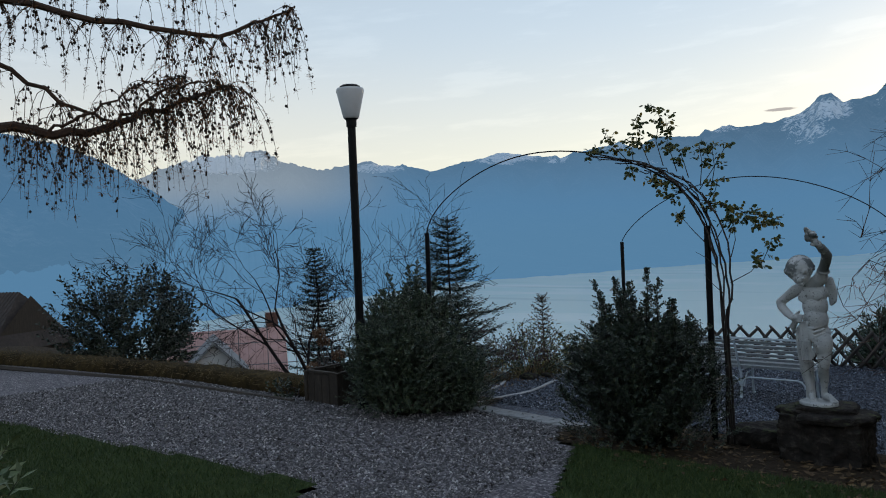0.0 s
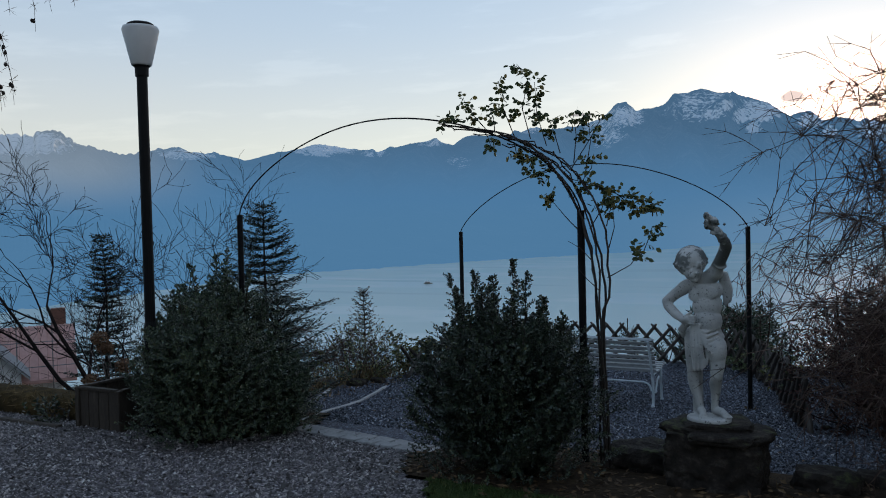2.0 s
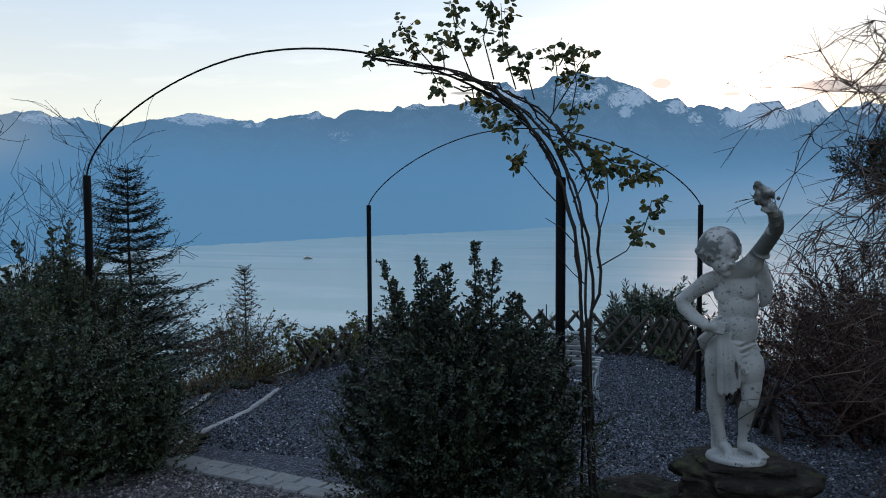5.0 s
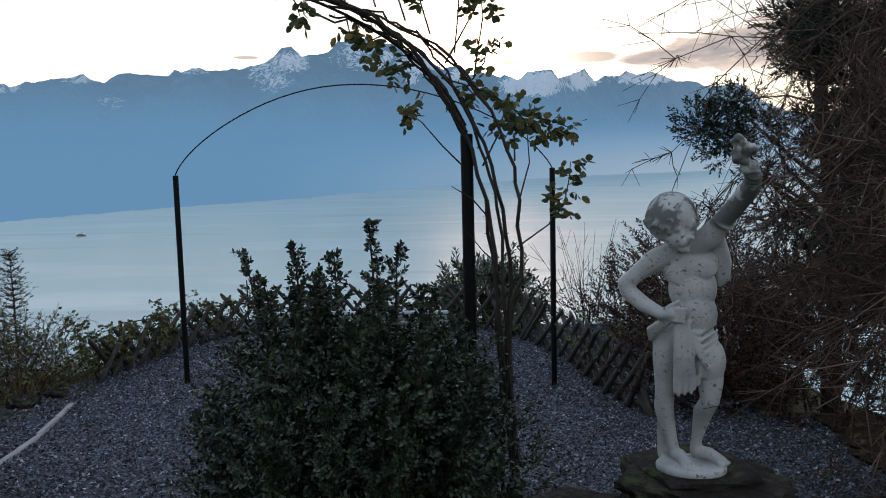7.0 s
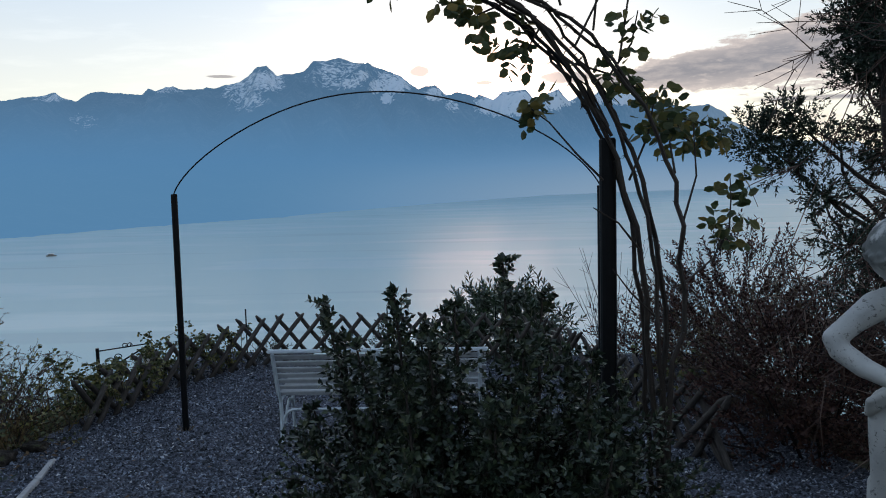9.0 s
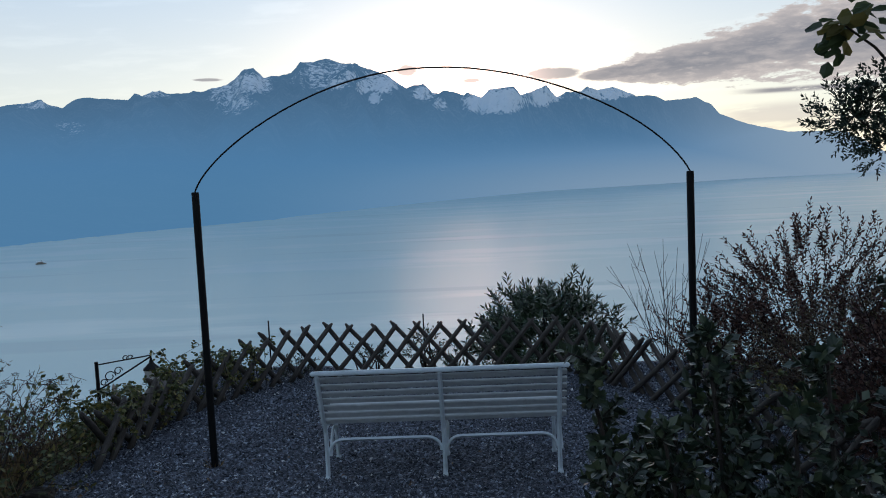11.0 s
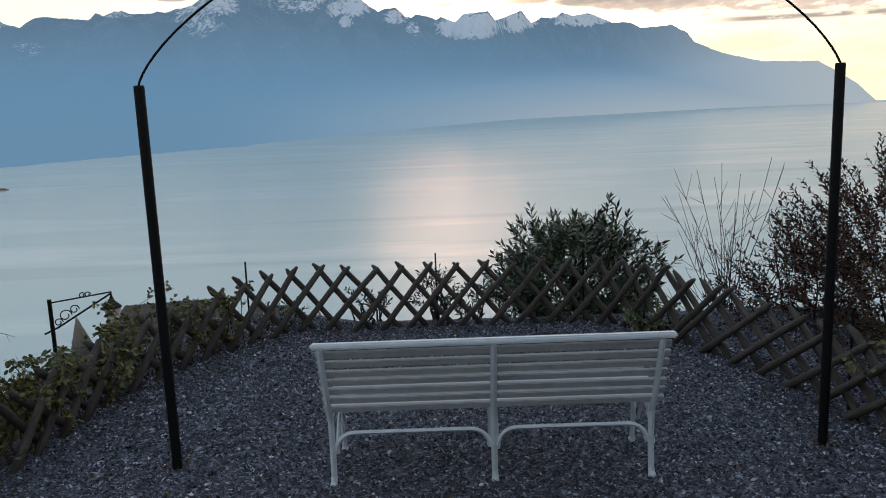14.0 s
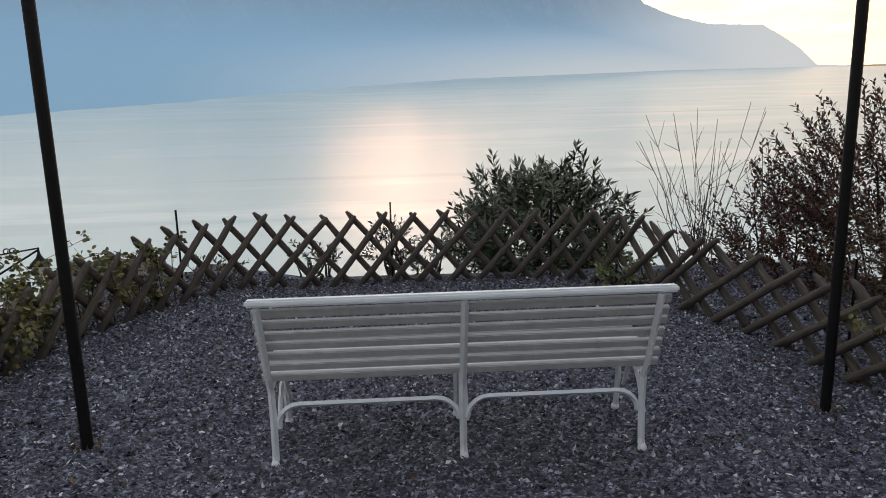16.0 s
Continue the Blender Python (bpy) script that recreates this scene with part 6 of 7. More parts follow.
# ---- evergreens beyond the fence ----
def leafy_shrub(name, place, z0, radius, height, shoots, seed, label, mat, leaf, width, n_leaf=12, length=(0.15, 0.3), stem_mat="bark", upward=0.8, shape=0.5):
    rng = np.random.default_rng(seed)
    t = thing(name, (*place, z0), label, "shrub")
    gs, gl = Geo(), Geo()
    P, D = [], []
    while len(P) < shoots:
        v = unit(rng.normal(0, 1, 3))
        s = rng.uniform(0.25, 1.0) ** 0.5
        th = math.atan2(v[1], v[0])
        k = 1 + 0.16 * math.sin(3 * th + seed) + 0.12 * math.sin(5 * th + 5 * v[2] + seed)
        p = np.array([v[0] * radius * k * s, v[1] * radius * k * s, height * 0.5 + v[2] * height * 0.45 * s * k])
        if p[2] > 0.02:
            P.append(p)
            D.append(v * [1, 1, 0.5] + [0, 0, upward] + rng.normal(0, 0.25, 3))
    leafy_shoots(gl, gs, rng, P, D, rng.uniform(*length, len(P)), n_leaf, leaf, width, 0.003)
    for i in range(10):
        q = P[int(rng.integers(len(P)))]
        g = Geo()
        tube(g, wobble(rng, (rng.normal(0, 0.06), rng.normal(0, 0.06), -0.08), q, 6, 0.08), np.linspace(0.016, 0.005, 6), 5, cap=False)
        part("branch", g, M[stem_mat], t)
    tagged(part("twig_growth", gs, M[stem_mat], t), "fine brown twigs", kind="stuff")
    part("foliage", gl, M[mat], t)
    return t


leafy_shrub("cherry_laurel", (-2.9, 14.5), -0.65, 0.76, 1.42, 520, 51, "dark glossy evergreen laurel bush behind the lattice fence", "laurel", 0.115, 0.027, 18, (0.14, 0.3))
leafy_shrub("cherry_laurel", (-3.75, 14.4), -0.7, 0.4, 0.95, 50, 52, "small dark laurel bush behind the lattice fence", "laurel", 0.09, 0.028, 11, (0.12, 0.24))
leafy_shrub("ivy_clump", (-2.45, 12.98), 0.0, 0.22, 0.25, 60, 53, "low clump of pale variegated ivy at the foot of the fence", "pale_leaf", 0.035, 0.03, 9, (0.06, 0.12), upward=0.2)
for i, (c, r, h, n) in enumerate((((-4.95, 13.62), 0.16, 0.3, 26), ((-4.3, 13.7), 0.2, 0.42, 40), ((-5.7, 13.15), 0.18, 0.25, 26))):
    leafy_shrub("low_plant", c, 0.0, r, h, n, 60 + i, "small dark plant growing through the lattice fence", "box_leaf", 0.05, 0.02, 9, (0.08, 0.16))
leafy_shrub("nandina_shrub", (-0.2, 13.1), -0.9, 0.95, 2.3, 620, 54, "loose shrub with dark red winter leaves beyond the fence", "red_leaf", 0.06, 0.021, 26, (0.25, 0.55), "dark_bark", upward=0.5)
leafy_shrub("nandina_shrub", (-1.0, 13.3), -0.7, 0.6, 1.5, 200, 55, "small loose shrub with dark red winter leaves", "red_leaf", 0.055, 0.02, 24, (0.25, 0.5), "dark_bark", upward=0.6)
leafy_shrub("brown_hedge", (-0.35, 11.7), -0.9, 0.85, 1.95, 900, 56, "dense brownish conifer hedge beside the fence", "brown_needle", 0.055, 0.011, 18, (0.12, 0.25), upward=0.4)
leafy_shrub("barberry_shrub", (0.0, 9.6), -0.3, 0.85, 1.55, 420, 57, "loose barberry shrub with dark red leaves behind the thicket", "red_leaf", 0.045, 0.018, 18, (0.15, 0.4), upward=0.4)
leafy_shrub("barberry_shrub", (-0.75, 9.8), -0.1, 0.72, 1.3, 520, 67, "dense dark barberry shrub at the end of the fence", "red_leaf", 0.045, 0.02, 16, (0.15, 0.35), "dark_bark", upward=0.5)
leafy_shrub("viburnum_shrub", (-13.4, 6.75), -0.1, 1.05, 1.95, 820, 58, "large round evergreen shrub behind the low garden wall", "olive_leaf", 0.085, 0.04, 11, (0.2, 0.45))
leafy_shrub("rose_bush", (-6.98, 9.75), -0.1, 0.5, 0.85, 150, 61, "loose rose bush with yellowing leaves at the fence end", "fence_leaf", 0.045, 0.026, 9, (0.2, 0.45), "rose_stem", upward=0.6)
leafy_shrub("corner_shrub", (-4.3, 1.15), 0.6, 0.32, 0.7, 70, 59, "pale green broad-leaved shrub at the edge of the lawn", "pale_leaf", 0.09, 0.032, 10, (0.12, 0.25))


def juniper():
    """A tall dark conifer with loose hanging limbs."""
    rng = np.random.default_rng(71)
    place = (0.72, 11.2)
    z0 = float(land_z(*place))
    t = thing("juniper_tree", (*place, z0), "tall dark juniper tree with loose hanging branches", "tree")
    gt = Geo()
    H = 6.6 - z0
    trunk = wobble(rng, (0, 0, -0.1), (-0.1, 0, H), 12, 0.2)
    tube(gt, trunk, np.linspace(0.1, 0.02, 12), 9)
    part("trunk", gt, M["bark"], t)
    W = lambda x, y, z: (x - place[0], y - place[1], z - z0)
    limbs = [(W(-0.42, 11.72, 2.5), 0.36, 1.5 - z0), (W(-0.2, 11.6, 2.72), 0.26, 1.9 - z0), (W(-0.22, 11.5, 2.28), 0.3, 1.5 - z0), (W(0.05, 11.4, 2.5), 0.22, 1.6 - z0), (W(0.0, 11.3, 1.95), 0.24, 1.2 - z0),
             (W(0.2, 11.2, 1.5), 0.34, 0.9 - z0), (W(0.28, 11.1, 0.95), 0.4, 0.5 - z0), (W(0.35, 11.2, 0.4), 0.42, 0.1 - z0)]
    for i in range(64):
        z = rng.uniform(2.9, 6.3) - z0
        th = rng.uniform(0, 6.28)
        r = rng.uniform(0.25, 0.72)
        limbs.append(((math.cos(th) * r, math.sin(th) * r, z + 0.15), rng.uniform(0.2, 0.32), z - 0.4))
    for i in range(34):
        z = rng.uniform(0.0, 3.2) - z0
        th = rng.uniform(-2.2, 2.2)
        r = rng.uniform(0.2, 0.7)
        limbs.append(((math.cos(th) * r, math.sin(th) * r, z), rng.uniform(0.26, 0.4), z - 0.3))
    for c, rad, z in limbs:
        g, gl = Geo(), Geo()
        zz = np.clip(z, 0, H)
        s = np.array([np.interp(zz, trunk[:, 2], trunk[:, k]) for k in range(3)])
        c = np.array(c)
        tube(g, wobble(rng, s, c, 7, 0.1, -0.06), np.linspace(0.028, 0.008, 7), 5, cap=False)
        n = int(115 * (rad / 0.3) ** 2)
        v = rng.normal(0, 1, (n, 3))
        v /= np.linalg.norm(v, axis=1, keepdims=True)
        P = c + v * rad * rng.uniform(0.1, 1.0, (n, 1)) * [1, 1, 0.75]
        leafy_shoots(gl, None, rng, P, v + [0, 0, 0.2], rng.uniform(0.08, 0.17, n), 13, 0.05, 0.018, spread=0.7)
        m = rng.integers(0, n, 26)
        sticks(g, np.broadcast_to(c, (26, 3)), P[m], 0.005, 0.002)
        limb = part("limb", g, M["bark"], t)
        part("foliage", gl, M["spruce"], limb)
    return t


juniper()


# ---- climber on the near end of the fence ----
def fence_climber():
    rng = np.random.default_rng(81)
    _, _, total, at = along(FENCE, 0.25)
    for q0, n, lab in ((0.1, 26, "rambling rose with yellow-green leaves over the near fence end"), (1.3, 22, "rambling rose with sparse leaves over the lattice fence")):
        p0 = at(q0 + 0.4)
        t = thing("rambling_rose", (p0[0] - 0.1, p0[1], 0.08), lab, "plant")
        o = np.array(t.location)
        gl, gs = Geo(), Geo()
        for i in range(n):
            q = q0 + rng.uniform(0, 1.25)
            p = at(q)
            a = np.array([p[0] - rng.uniform(-0.05, 0.2), p[1], 0.05]) - o
            m = a + [rng.normal(-0.05, 0.12), rng.normal(0.05, 0.2), rng.uniform(0.2, 0.5)]
            e = m + [rng.normal(0, 0.2), rng.normal(0.1, 0.3), rng.uniform(-0.15, 0.22)]
            gs = Geo()
            spray(gs, gl, rng, [a, (a + m) / 2 + rng.normal(0, 0.04, 3), m, (m + e) / 2 + [0, 0, 0.05], e], 0.004, int(rng.integers(14, 21)), 0.038, 0.2)
            part("cane", gs, M["rose_stem"], t)
        part("foliage", gl, M["fence_leaf"], t, "yellow-green rose leaves")
    t = thing("rambling_rose", (-1.75, 10.2, 0.02), "thin rambling rose on the fence beside the arch post", "plant")
    gl, gs = Geo(), Geo()
    for i in range(9):
        a = np.array([0.12 + rng.normal(0, 0.05), rng.uniform(-0.3, 0.5), 0.0])
        m = a + [rng.normal(-0.05, 0.12), rng.normal(0, 0.15), rng.uniform(0.3, 0.6)]
        e = m + [rng.normal(-0.1, 0.15), rng.normal(0, 0.2), rng.uniform(-0.1, 0.25)]
        gs = Geo()
        spray(gs, gl, rng, [a, m, e], 0.0035, 5, 0.036, 0.4)
        part("cane", gs, M["rose_stem"], t)
    part("foliage", gl, M["fence_leaf"], t)


fence_climber()


# ---- larch boughs hanging over the lawn ----
def larch():
    rng = np.random.default_rng(91)
    place = (-7.6, 0.2)
    z0 = float(garden_z(*place))
    t = thing("larch_tree", (*place, z0), "old larch with hanging leafless twigs full of small cones", "tree")
    o = np.array([*place, z0])
    g = Geo()
    tube(g, wobble(rng, (0, 0, -0.1), (0.1, 0.1, 9), 9, 0.2), np.linspace(0.24, 0.08, 9), 10)
    part("trunk", g, M["bark"], t)
    W = lambda *p: np.array(p) - o
    boughs = [
        ([W(-7.5, 0.3, 3.6), W(-6.4, 1.2, 3.3), W(-5.6, 1.95, 3.1), W(-5.42, 2.35, 3.05), W(-5.28, 2.62, 3.12), W(-5.1, 2.95, 3.27), W(-4.88, 3.25, 3.4)], 0.05, 190),
        ([W(-7.5, 0.3, 4.3), W(-6.2, 1.2, 4.05), W(-5.5, 2.0, 3.93), W(-5.15, 2.55, 3.8), W(-4.85, 3.05, 3.73), W(-4.62, 3.4, 3.82), W(-4.5, 3.6, 3.95)], 0.034, 190),
        ([W(-7.5, 0.3, 4.2), W(-6.2, 1.2, 3.9), W(-5.65, 1.95, 3.55), W(-5.4, 2.4, 3.25), W(-5.25, 2.66, 3.1)], 0.03, 90),
        ([W(-5.3, 2.6, 3.12), W(-5.05, 2.85, 3.35), W(-4.8, 3.1, 3.42), W(-4.65, 3.3, 3.32)], 0.012, 80),
        ([W(-5.5, 2.2, 3.05), W(-5.3, 2.5, 3.22), W(-5.1, 2.75, 3.4), W(-5.0, 3.0, 3.45)], 0.012, 80),
        ([W(-7.5, 0.4, 4.6), W(-6.0, 1.7, 4.3), W(-5.2, 2.5, 4.15), W(-4.7, 3.1, 4.2)], 0.03, 120),
    ]
    for p, r, n in boughs:
        p = np.array(p)
        u = np.linspace(0, 1, len(p))
        s = np.linspace(0, 1, 22)
        pts = np.array([np.interp(s, u, p[:, c]) for c in range(3)]).T
        pts[1:-1] = (pts[:-2] + pts[1:-1] * 2 + pts[2:]) / 4 + rng.normal(0, 0.012, (20, 3))
        g = Geo()
        tube(g, pts, np.linspace(r, r * 0.22, 22), 7)
        A, B, ra, rb, cones, tuft = [], [], [], [], [], []
        for i in range(int(n * 0.72)):
            q = pts[int(rng.integers(5, 22))]
            d = unit(rng.normal(0, 1, 3) * [1, 1, 0.6] + [0.15, 0.15, 0.1])
            L = rng.uniform(0.2, 0.72)
            a = q
            hang = rng.uniform(0.35, 1.1)
            for m in range(6):
                d = unit(d + np.array([0, 0, -hang]) + rng.normal(0, 0.12, 3))
                b = a + d * L / 6
                A.append(a); B.append(b); ra.append(0.0032 - 0.0004 * m); rb.append(0.0028 - 0.0004 * m)
                for _ in range(2):
                    f = rng.random()
                    w = a + (b - a) * f
                    k = unit(rng.normal(0, 1, 3))
                    A.append(w); B.append(w + k * 0.01); ra.append(0.0028); rb.append(0.0016)
                    if rng.random() < 0.34:
                        cones.append(w + k * 0.016)
                    if rng.random() < 0.5:
                        tuft.append(w)
                a = b
        sticks(g, A, B, ra, rb)
        bough = part("bough", g, M["larch_bark"], t)
        gc = Geo()
        for c in cones:
            ellipsoid(gc, c, (0.0078, 0.0078, 0.0115), None, 6, 4)
        tagged(part("cone_cluster", gc, M["bark"], bough, "small dark cones"), "small dark cones", kind="stuff")
        if tuft:
            T = np.repeat(np.array(tuft), 5, 0)
            gl = Geo()
            leaves(gl, T, rng.normal(0, 1, T.shape) + [0, 0, -0.4], rng.normal(0, 1, T.shape), 0.04, 0.0026, 0.05)
            part("dry_foliage", gl, M["rust_needle"], bough, "rust-brown dry needles")
    return t


larch()


# ---- lamp post ----
def lamp_post():
    x, y = -6.07, 5.54
    z0 = float(garden_z(x, y))
    l = thing("lamp_post", (x, y, z0), "black garden lamp post with a tapered frosted white shade", "lamp")
    top = 3.88 - z0
    g = Geo()
    tube(g, [(0, 0, -0.1), (0, 0, 0.05), (0, 0, 0.9), (0, 0, 0.94), (0, 0, top - 0.42)], [0.055, 0.055, 0.052, 0.042, 0.042], 16)
    part("pole", g, M["post"], l, smooth=False)
    g = Geo()
    tube(g, [(0, 0, top - 0.43), (0, 0, top - 0.36), (0, 0, top - 0.345)], [0.052, 0.055, 0.07], 20)
    part("collar", g, M["post"], l)
    g = Geo()
    tube(g, [(0, 0, top - 0.345), (0, 0, top - 0.33), (0, 0, top - 0.06), (0, 0, top - 0.035)], [0.075, 0.082, 0.145, 0.138], 28)
    part("shade", g, M["shade"], l, "frosted white glass shade", smooth=True)
    g = Geo()
    tube(g, [(0, 0, top - 0.04), (0, 0, top - 0.012), (0, 0, top)], [0.105, 0.105, 0.085], 28)
    part("cap", g, M["post"], l)
    return l


lamp_post()


# ---- planter with dried hydrangea ----
def planter():
    z0 = float(garden_z(-6.66, 5.75))
    p = thing("planter_box", (-6.66, 5.75, z0), "dark weathered wooden planter box with an open top", "planter")
    w, d, h = 0.5, 0.52, 0.36
    for sx in (-1, 1):
        for i in range(4):
            bevel_box("side_board", (sx * w / 2, -d / 2 + d / 8 + i * d / 4, h / 2), (0.02, d / 4 - 0.006, h - 0.03), M["planter"], p, 0.003)
    for sy in (-1, 1):
        for i in range(4):
            bevel_box("front_board", (-w / 2 + w / 8 + i * w / 4, sy * d / 2, h / 2), (w / 4 - 0.006, 0.02, h - 0.03), M["planter"], p, 0.003)
    for sx in (-1, 1):
        for sy in (-1, 1):
            bevel_box("corner_post", (sx * (w / 2 + 0.004), sy * (d / 2 + 0.004), h / 2 + 0.005), (0.05, 0.05, h + 0.01), M["planter"], p, 0.005)
        bevel_box("rim", (sx * w / 2, 0, h + 0.004), (0.055, d - 0.05, 0.025), M["planter"], p, 0.005)
    for sy in (-1, 1):
        bevel_box("rim", (0, sy * d / 2, h + 0.005), (w - 0.05, 0.055, 0.025), M["planter"], p, 0.005)
    bevel_box("soil", (0, 0, h * 0.36), (w - 0.03, d - 0.03, h * 0.6), M["soil"], p, 0.01)
    t = thing("hydrangea", (-7.25, 6.2, float(garden_z(-7.25, 6.2))), "dried hydrangea with brown flower heads behind the planter", "plant")
    rng = np.random.default_rng(61)
    heads = [(-0.45, 0.12, 0.68), (-0.42, 0.16, 0.58), (0.0, 0.05, 0.44), (-0.3, -0.1, 0.3)]
    for i in range(22):
        e = np.array(heads[i]) if i < len(heads) else np.array([rng.uniform(-0.5, 0.2), rng.uniform(-0.2, 0.3), rng.uniform(0.3, 0.65)])
        g = Geo()
        tube(g, wobble(rng, (rng.normal(0, 0.08), rng.normal(0, 0.08), -0.03), e, 5, 0.05), np.linspace(0.006, 0.003, 5), 5)
        st = part("stem", g, M["twig"], t)
        if i < len(heads):
            gl = Geo()
            v = rng.normal(0, 1, (260, 3))
            v /= np.linalg.norm(v, axis=1, keepdims=True)
            P = e + v * [0.085, 0.085, 0.065] * rng.uniform(0.75, 1, (260, 1))
            leaves(gl, P, rng.normal(0, 1, P.shape), v, 0.028, 0.022, 0.1)
            part("flower_head", gl, M["dry_flower"], st, "dried orange-brown flower head")


planter()


# ---- paving strip and pale kerbs ----
def rough_block(sx, sy, sz, seed):
    bm = bmesh.new()
    bmesh.ops.create_cube(bm, size=1.0)
    for v in bm.verts:
        v.co = Vector((v.co.x * sx, v.co.y * sy, v.co.z * sz))
    bmesh.ops.bevel(bm, geom=bm.edges[:], offset=0.008, segments=1, affect="EDGES")
    rng = np.random.default_rng(seed)
    for v in bm.verts:
        v.co += Vector(rng.normal(0, 0.0025, 3))
    return bm


def row_of_blocks(name, piece, a, b, n, width, thick, proud, material, label, rows=1):
    a, b = np.array(a, float), np.array(b, float)
    L = np.linalg.norm(b - a) / n
    c = (a + b) / 2
    t = thing(name, (*c, float(garden_z(*c))), label, "", kind="structure")
    rng = np.random.default_rng(int(abs(a[0] * 100)))
    meshes = []
    for k in range(4):
        bm = rough_block(L - 0.012, width / rows - 0.012, thick, k)
        me = bpy.data.meshes.new(piece)
        bm.to_mesh(me)
        bm.free()
        me.materials.append(material)
        meshes.append(me)
    d = unit(np.append(b - a, 0))
    s = np.array([-d[1], d[0], 0])
    ang = math.atan2(d[1], d[0])
    for r in range(rows):
        for i in range(n):
            off = 0.5 if r % 2 else 0.0
            p = np.append(a, 0) + d * L * (i + 0.5 + off * 0.5) + s * (r - (rows - 1) / 2) * width / rows
            z = float(garden_z(p[0], p[1]))
            e = p + d * 0.1
            slope = math.atan2(float(garden_z(e[0], e[1])) - z, 0.1)
            o = new(piece, meshes[int(rng.integers(4))])
            o.parent = t
            o.matrix_basis = Matrix.Translation(Vector((p[0], p[1], z + proud - thick / 2)) - t.location) @ Matrix.Rotation(ang + rng.normal(0, 0.02), 4, "Z") @ Matrix.Rotation(-slope, 4, "Y") @ Matrix.Rotation(rng.normal(0, 0.012), 4, "X")
    return t


row_of_blocks("paving_strip", "paver", (-5.5, 6.5), (-3.75, 6.2), 9, 0.27, 0.06, 0.016, M["paver"], "pale worn stone pavers across the gravel path", rows=2)
row_of_blocks("kerb", "kerb_stone", (-5.5, 6.72), (-6.3, 9.42), 6, 0.06, 0.1, 0.022, M["kerb"], "pale narrow concrete kerb between two gravel paths")
row_of_blocks("kerb", "kerb_stone", (-6.05, 7.3), (-6.82, 8.95), 4, 0.06, 0.1, 0.022, M["kerb"], "second pale concrete kerb along the planted bank")


# ---- low wall along the drive ----
def low_wall():
    n = 150
    x = np.linspace(-7.0, -18.5, n)
    y = np.interp(x, [-18.5, -14, -10.5, -7.0], [4.1, 5.15, 5.7, 5.85])
    prof = [(-0.16, 0.0), (-0.165, 0.07), (-0.14, 0.145), (-0.06, 0.185), (0.1, 0.19), (0.22, 0.17), (0.3, 0.04), (0.32, -0.6)]
    V = []
    for i in range(n):
        for j, (o, h) in enumerate(prof):
            k = noise.fractal(Vector((x[i] * 2.2, j * 0.7, 3)), 1.0, 2.0, 4)
            V.append((x[i], y[i] + o + 0.03 * k, float(garden_z(x[i], y[i])) + h * (1 + 0.18 * k) - (0.03 if j == 0 else 0)))
    m = len(prof)
    q = [(i * m + j, (i + 1) * m + j, (i + 1) * m + j + 1, i * m + j + 1) for i in range(n - 1) for j in range(m - 1)]
    g = Geo()
    g.add(V, q)
    w = part("wall_low", g, M["mossy_wall"], smooth=True)
    tagged(w, "low stone wall covered with brown moss beside the drive", kind="structure")
    rng = np.random.default_rng(77)
    k = 7000
    i = rng.integers(0, n, k)
    P = np.stack([x[i] + rng.normal(0, 0.05, k), y[i] + rng.uniform(-0.18, 0.25, k), np.array([float(garden_z(a, b)) for a, b in zip(x[i], y[i])]) + rng.uniform(0.08, 0.19, k)], 1)
    D = np.stack([rng.normal(0, 0.6, k), rng.normal(-0.5, 0.5, k), rng.normal(0.1, 0.5, k)], 1)
    g = Geo()
    leaves(g, P, D, rng.normal(0, 1, (k, 3)), rng.uniform(0.04, 0.11, k), 0.006, 0.1)
    o = part("dry_grass", g, M["dry"])
    tagged(o, "dry brown grass hanging over the low wall", "grass", kind="stuff")
    # dark edging along the foot of the bed
    g = Geo()
    pts = np.stack([x, y - 0.5, np.array([float(garden_z(a, b)) + 0.03 for a, b in zip(x, y)])], 1)
    tube(g, pts, 0.045, 6)
    tagged(part("trim_edging", g, M["planter"]), "dark wooden edging along the gravel drive", kind="structure")


low_wall()
leafy_shrub("white_flowers", (-7.35, 5.55), 0.47, 0.2, 0.2, 30, 66, "low green plant with a white flower beside the planter", "box_leaf", 0.045, 0.025, 8, (0.06, 0.12))


# ---- rocks in the beds ----
for i, (x, y, s) in enumerate(((-2.27, 6.5, 0.3), (-2.05, 6.62, 0.22), (-2.42, 6.66, 0.16), (-2.1, 6.8, 0.13), (-1.15, 6.5, 0.22), (-0.85, 6.8, 0.16), (-6.7, 9.35, 0.14), (-6.95, 9.0, 0.16), (-7.2, 8.75, 0.12), (-2.6, 6.75, 0.1), (-1.3, 9.75, 0.05), (-6.6, 9.7, 0.1))):
    z = float(garden_z(x, y)) if x > -6.75 else float(land_z(x, y))
    bm = rock_mesh(100 + i, (s, s * 0.75, s * 0.5), 0.18, 3)
    r = part("rock", bm, M["rock"])
    r.location = (x, y, z + s * 0.22)
    tagged(r, "rough mossy garden rock beside the gravel", "rock", "garden rocks")


# ---- loose gravel, grass and fallen leaves ----
def scatter(n, x0, x1, y0, y1, ok, seed):
    rng = np.random.default_rng(seed)
    x, y = rng.uniform(x0, x1, n * 2), rng.uniform(y0, y1, n * 2)
    m = ok(x, y)
    return x[m][:n], y[m][:n], rng


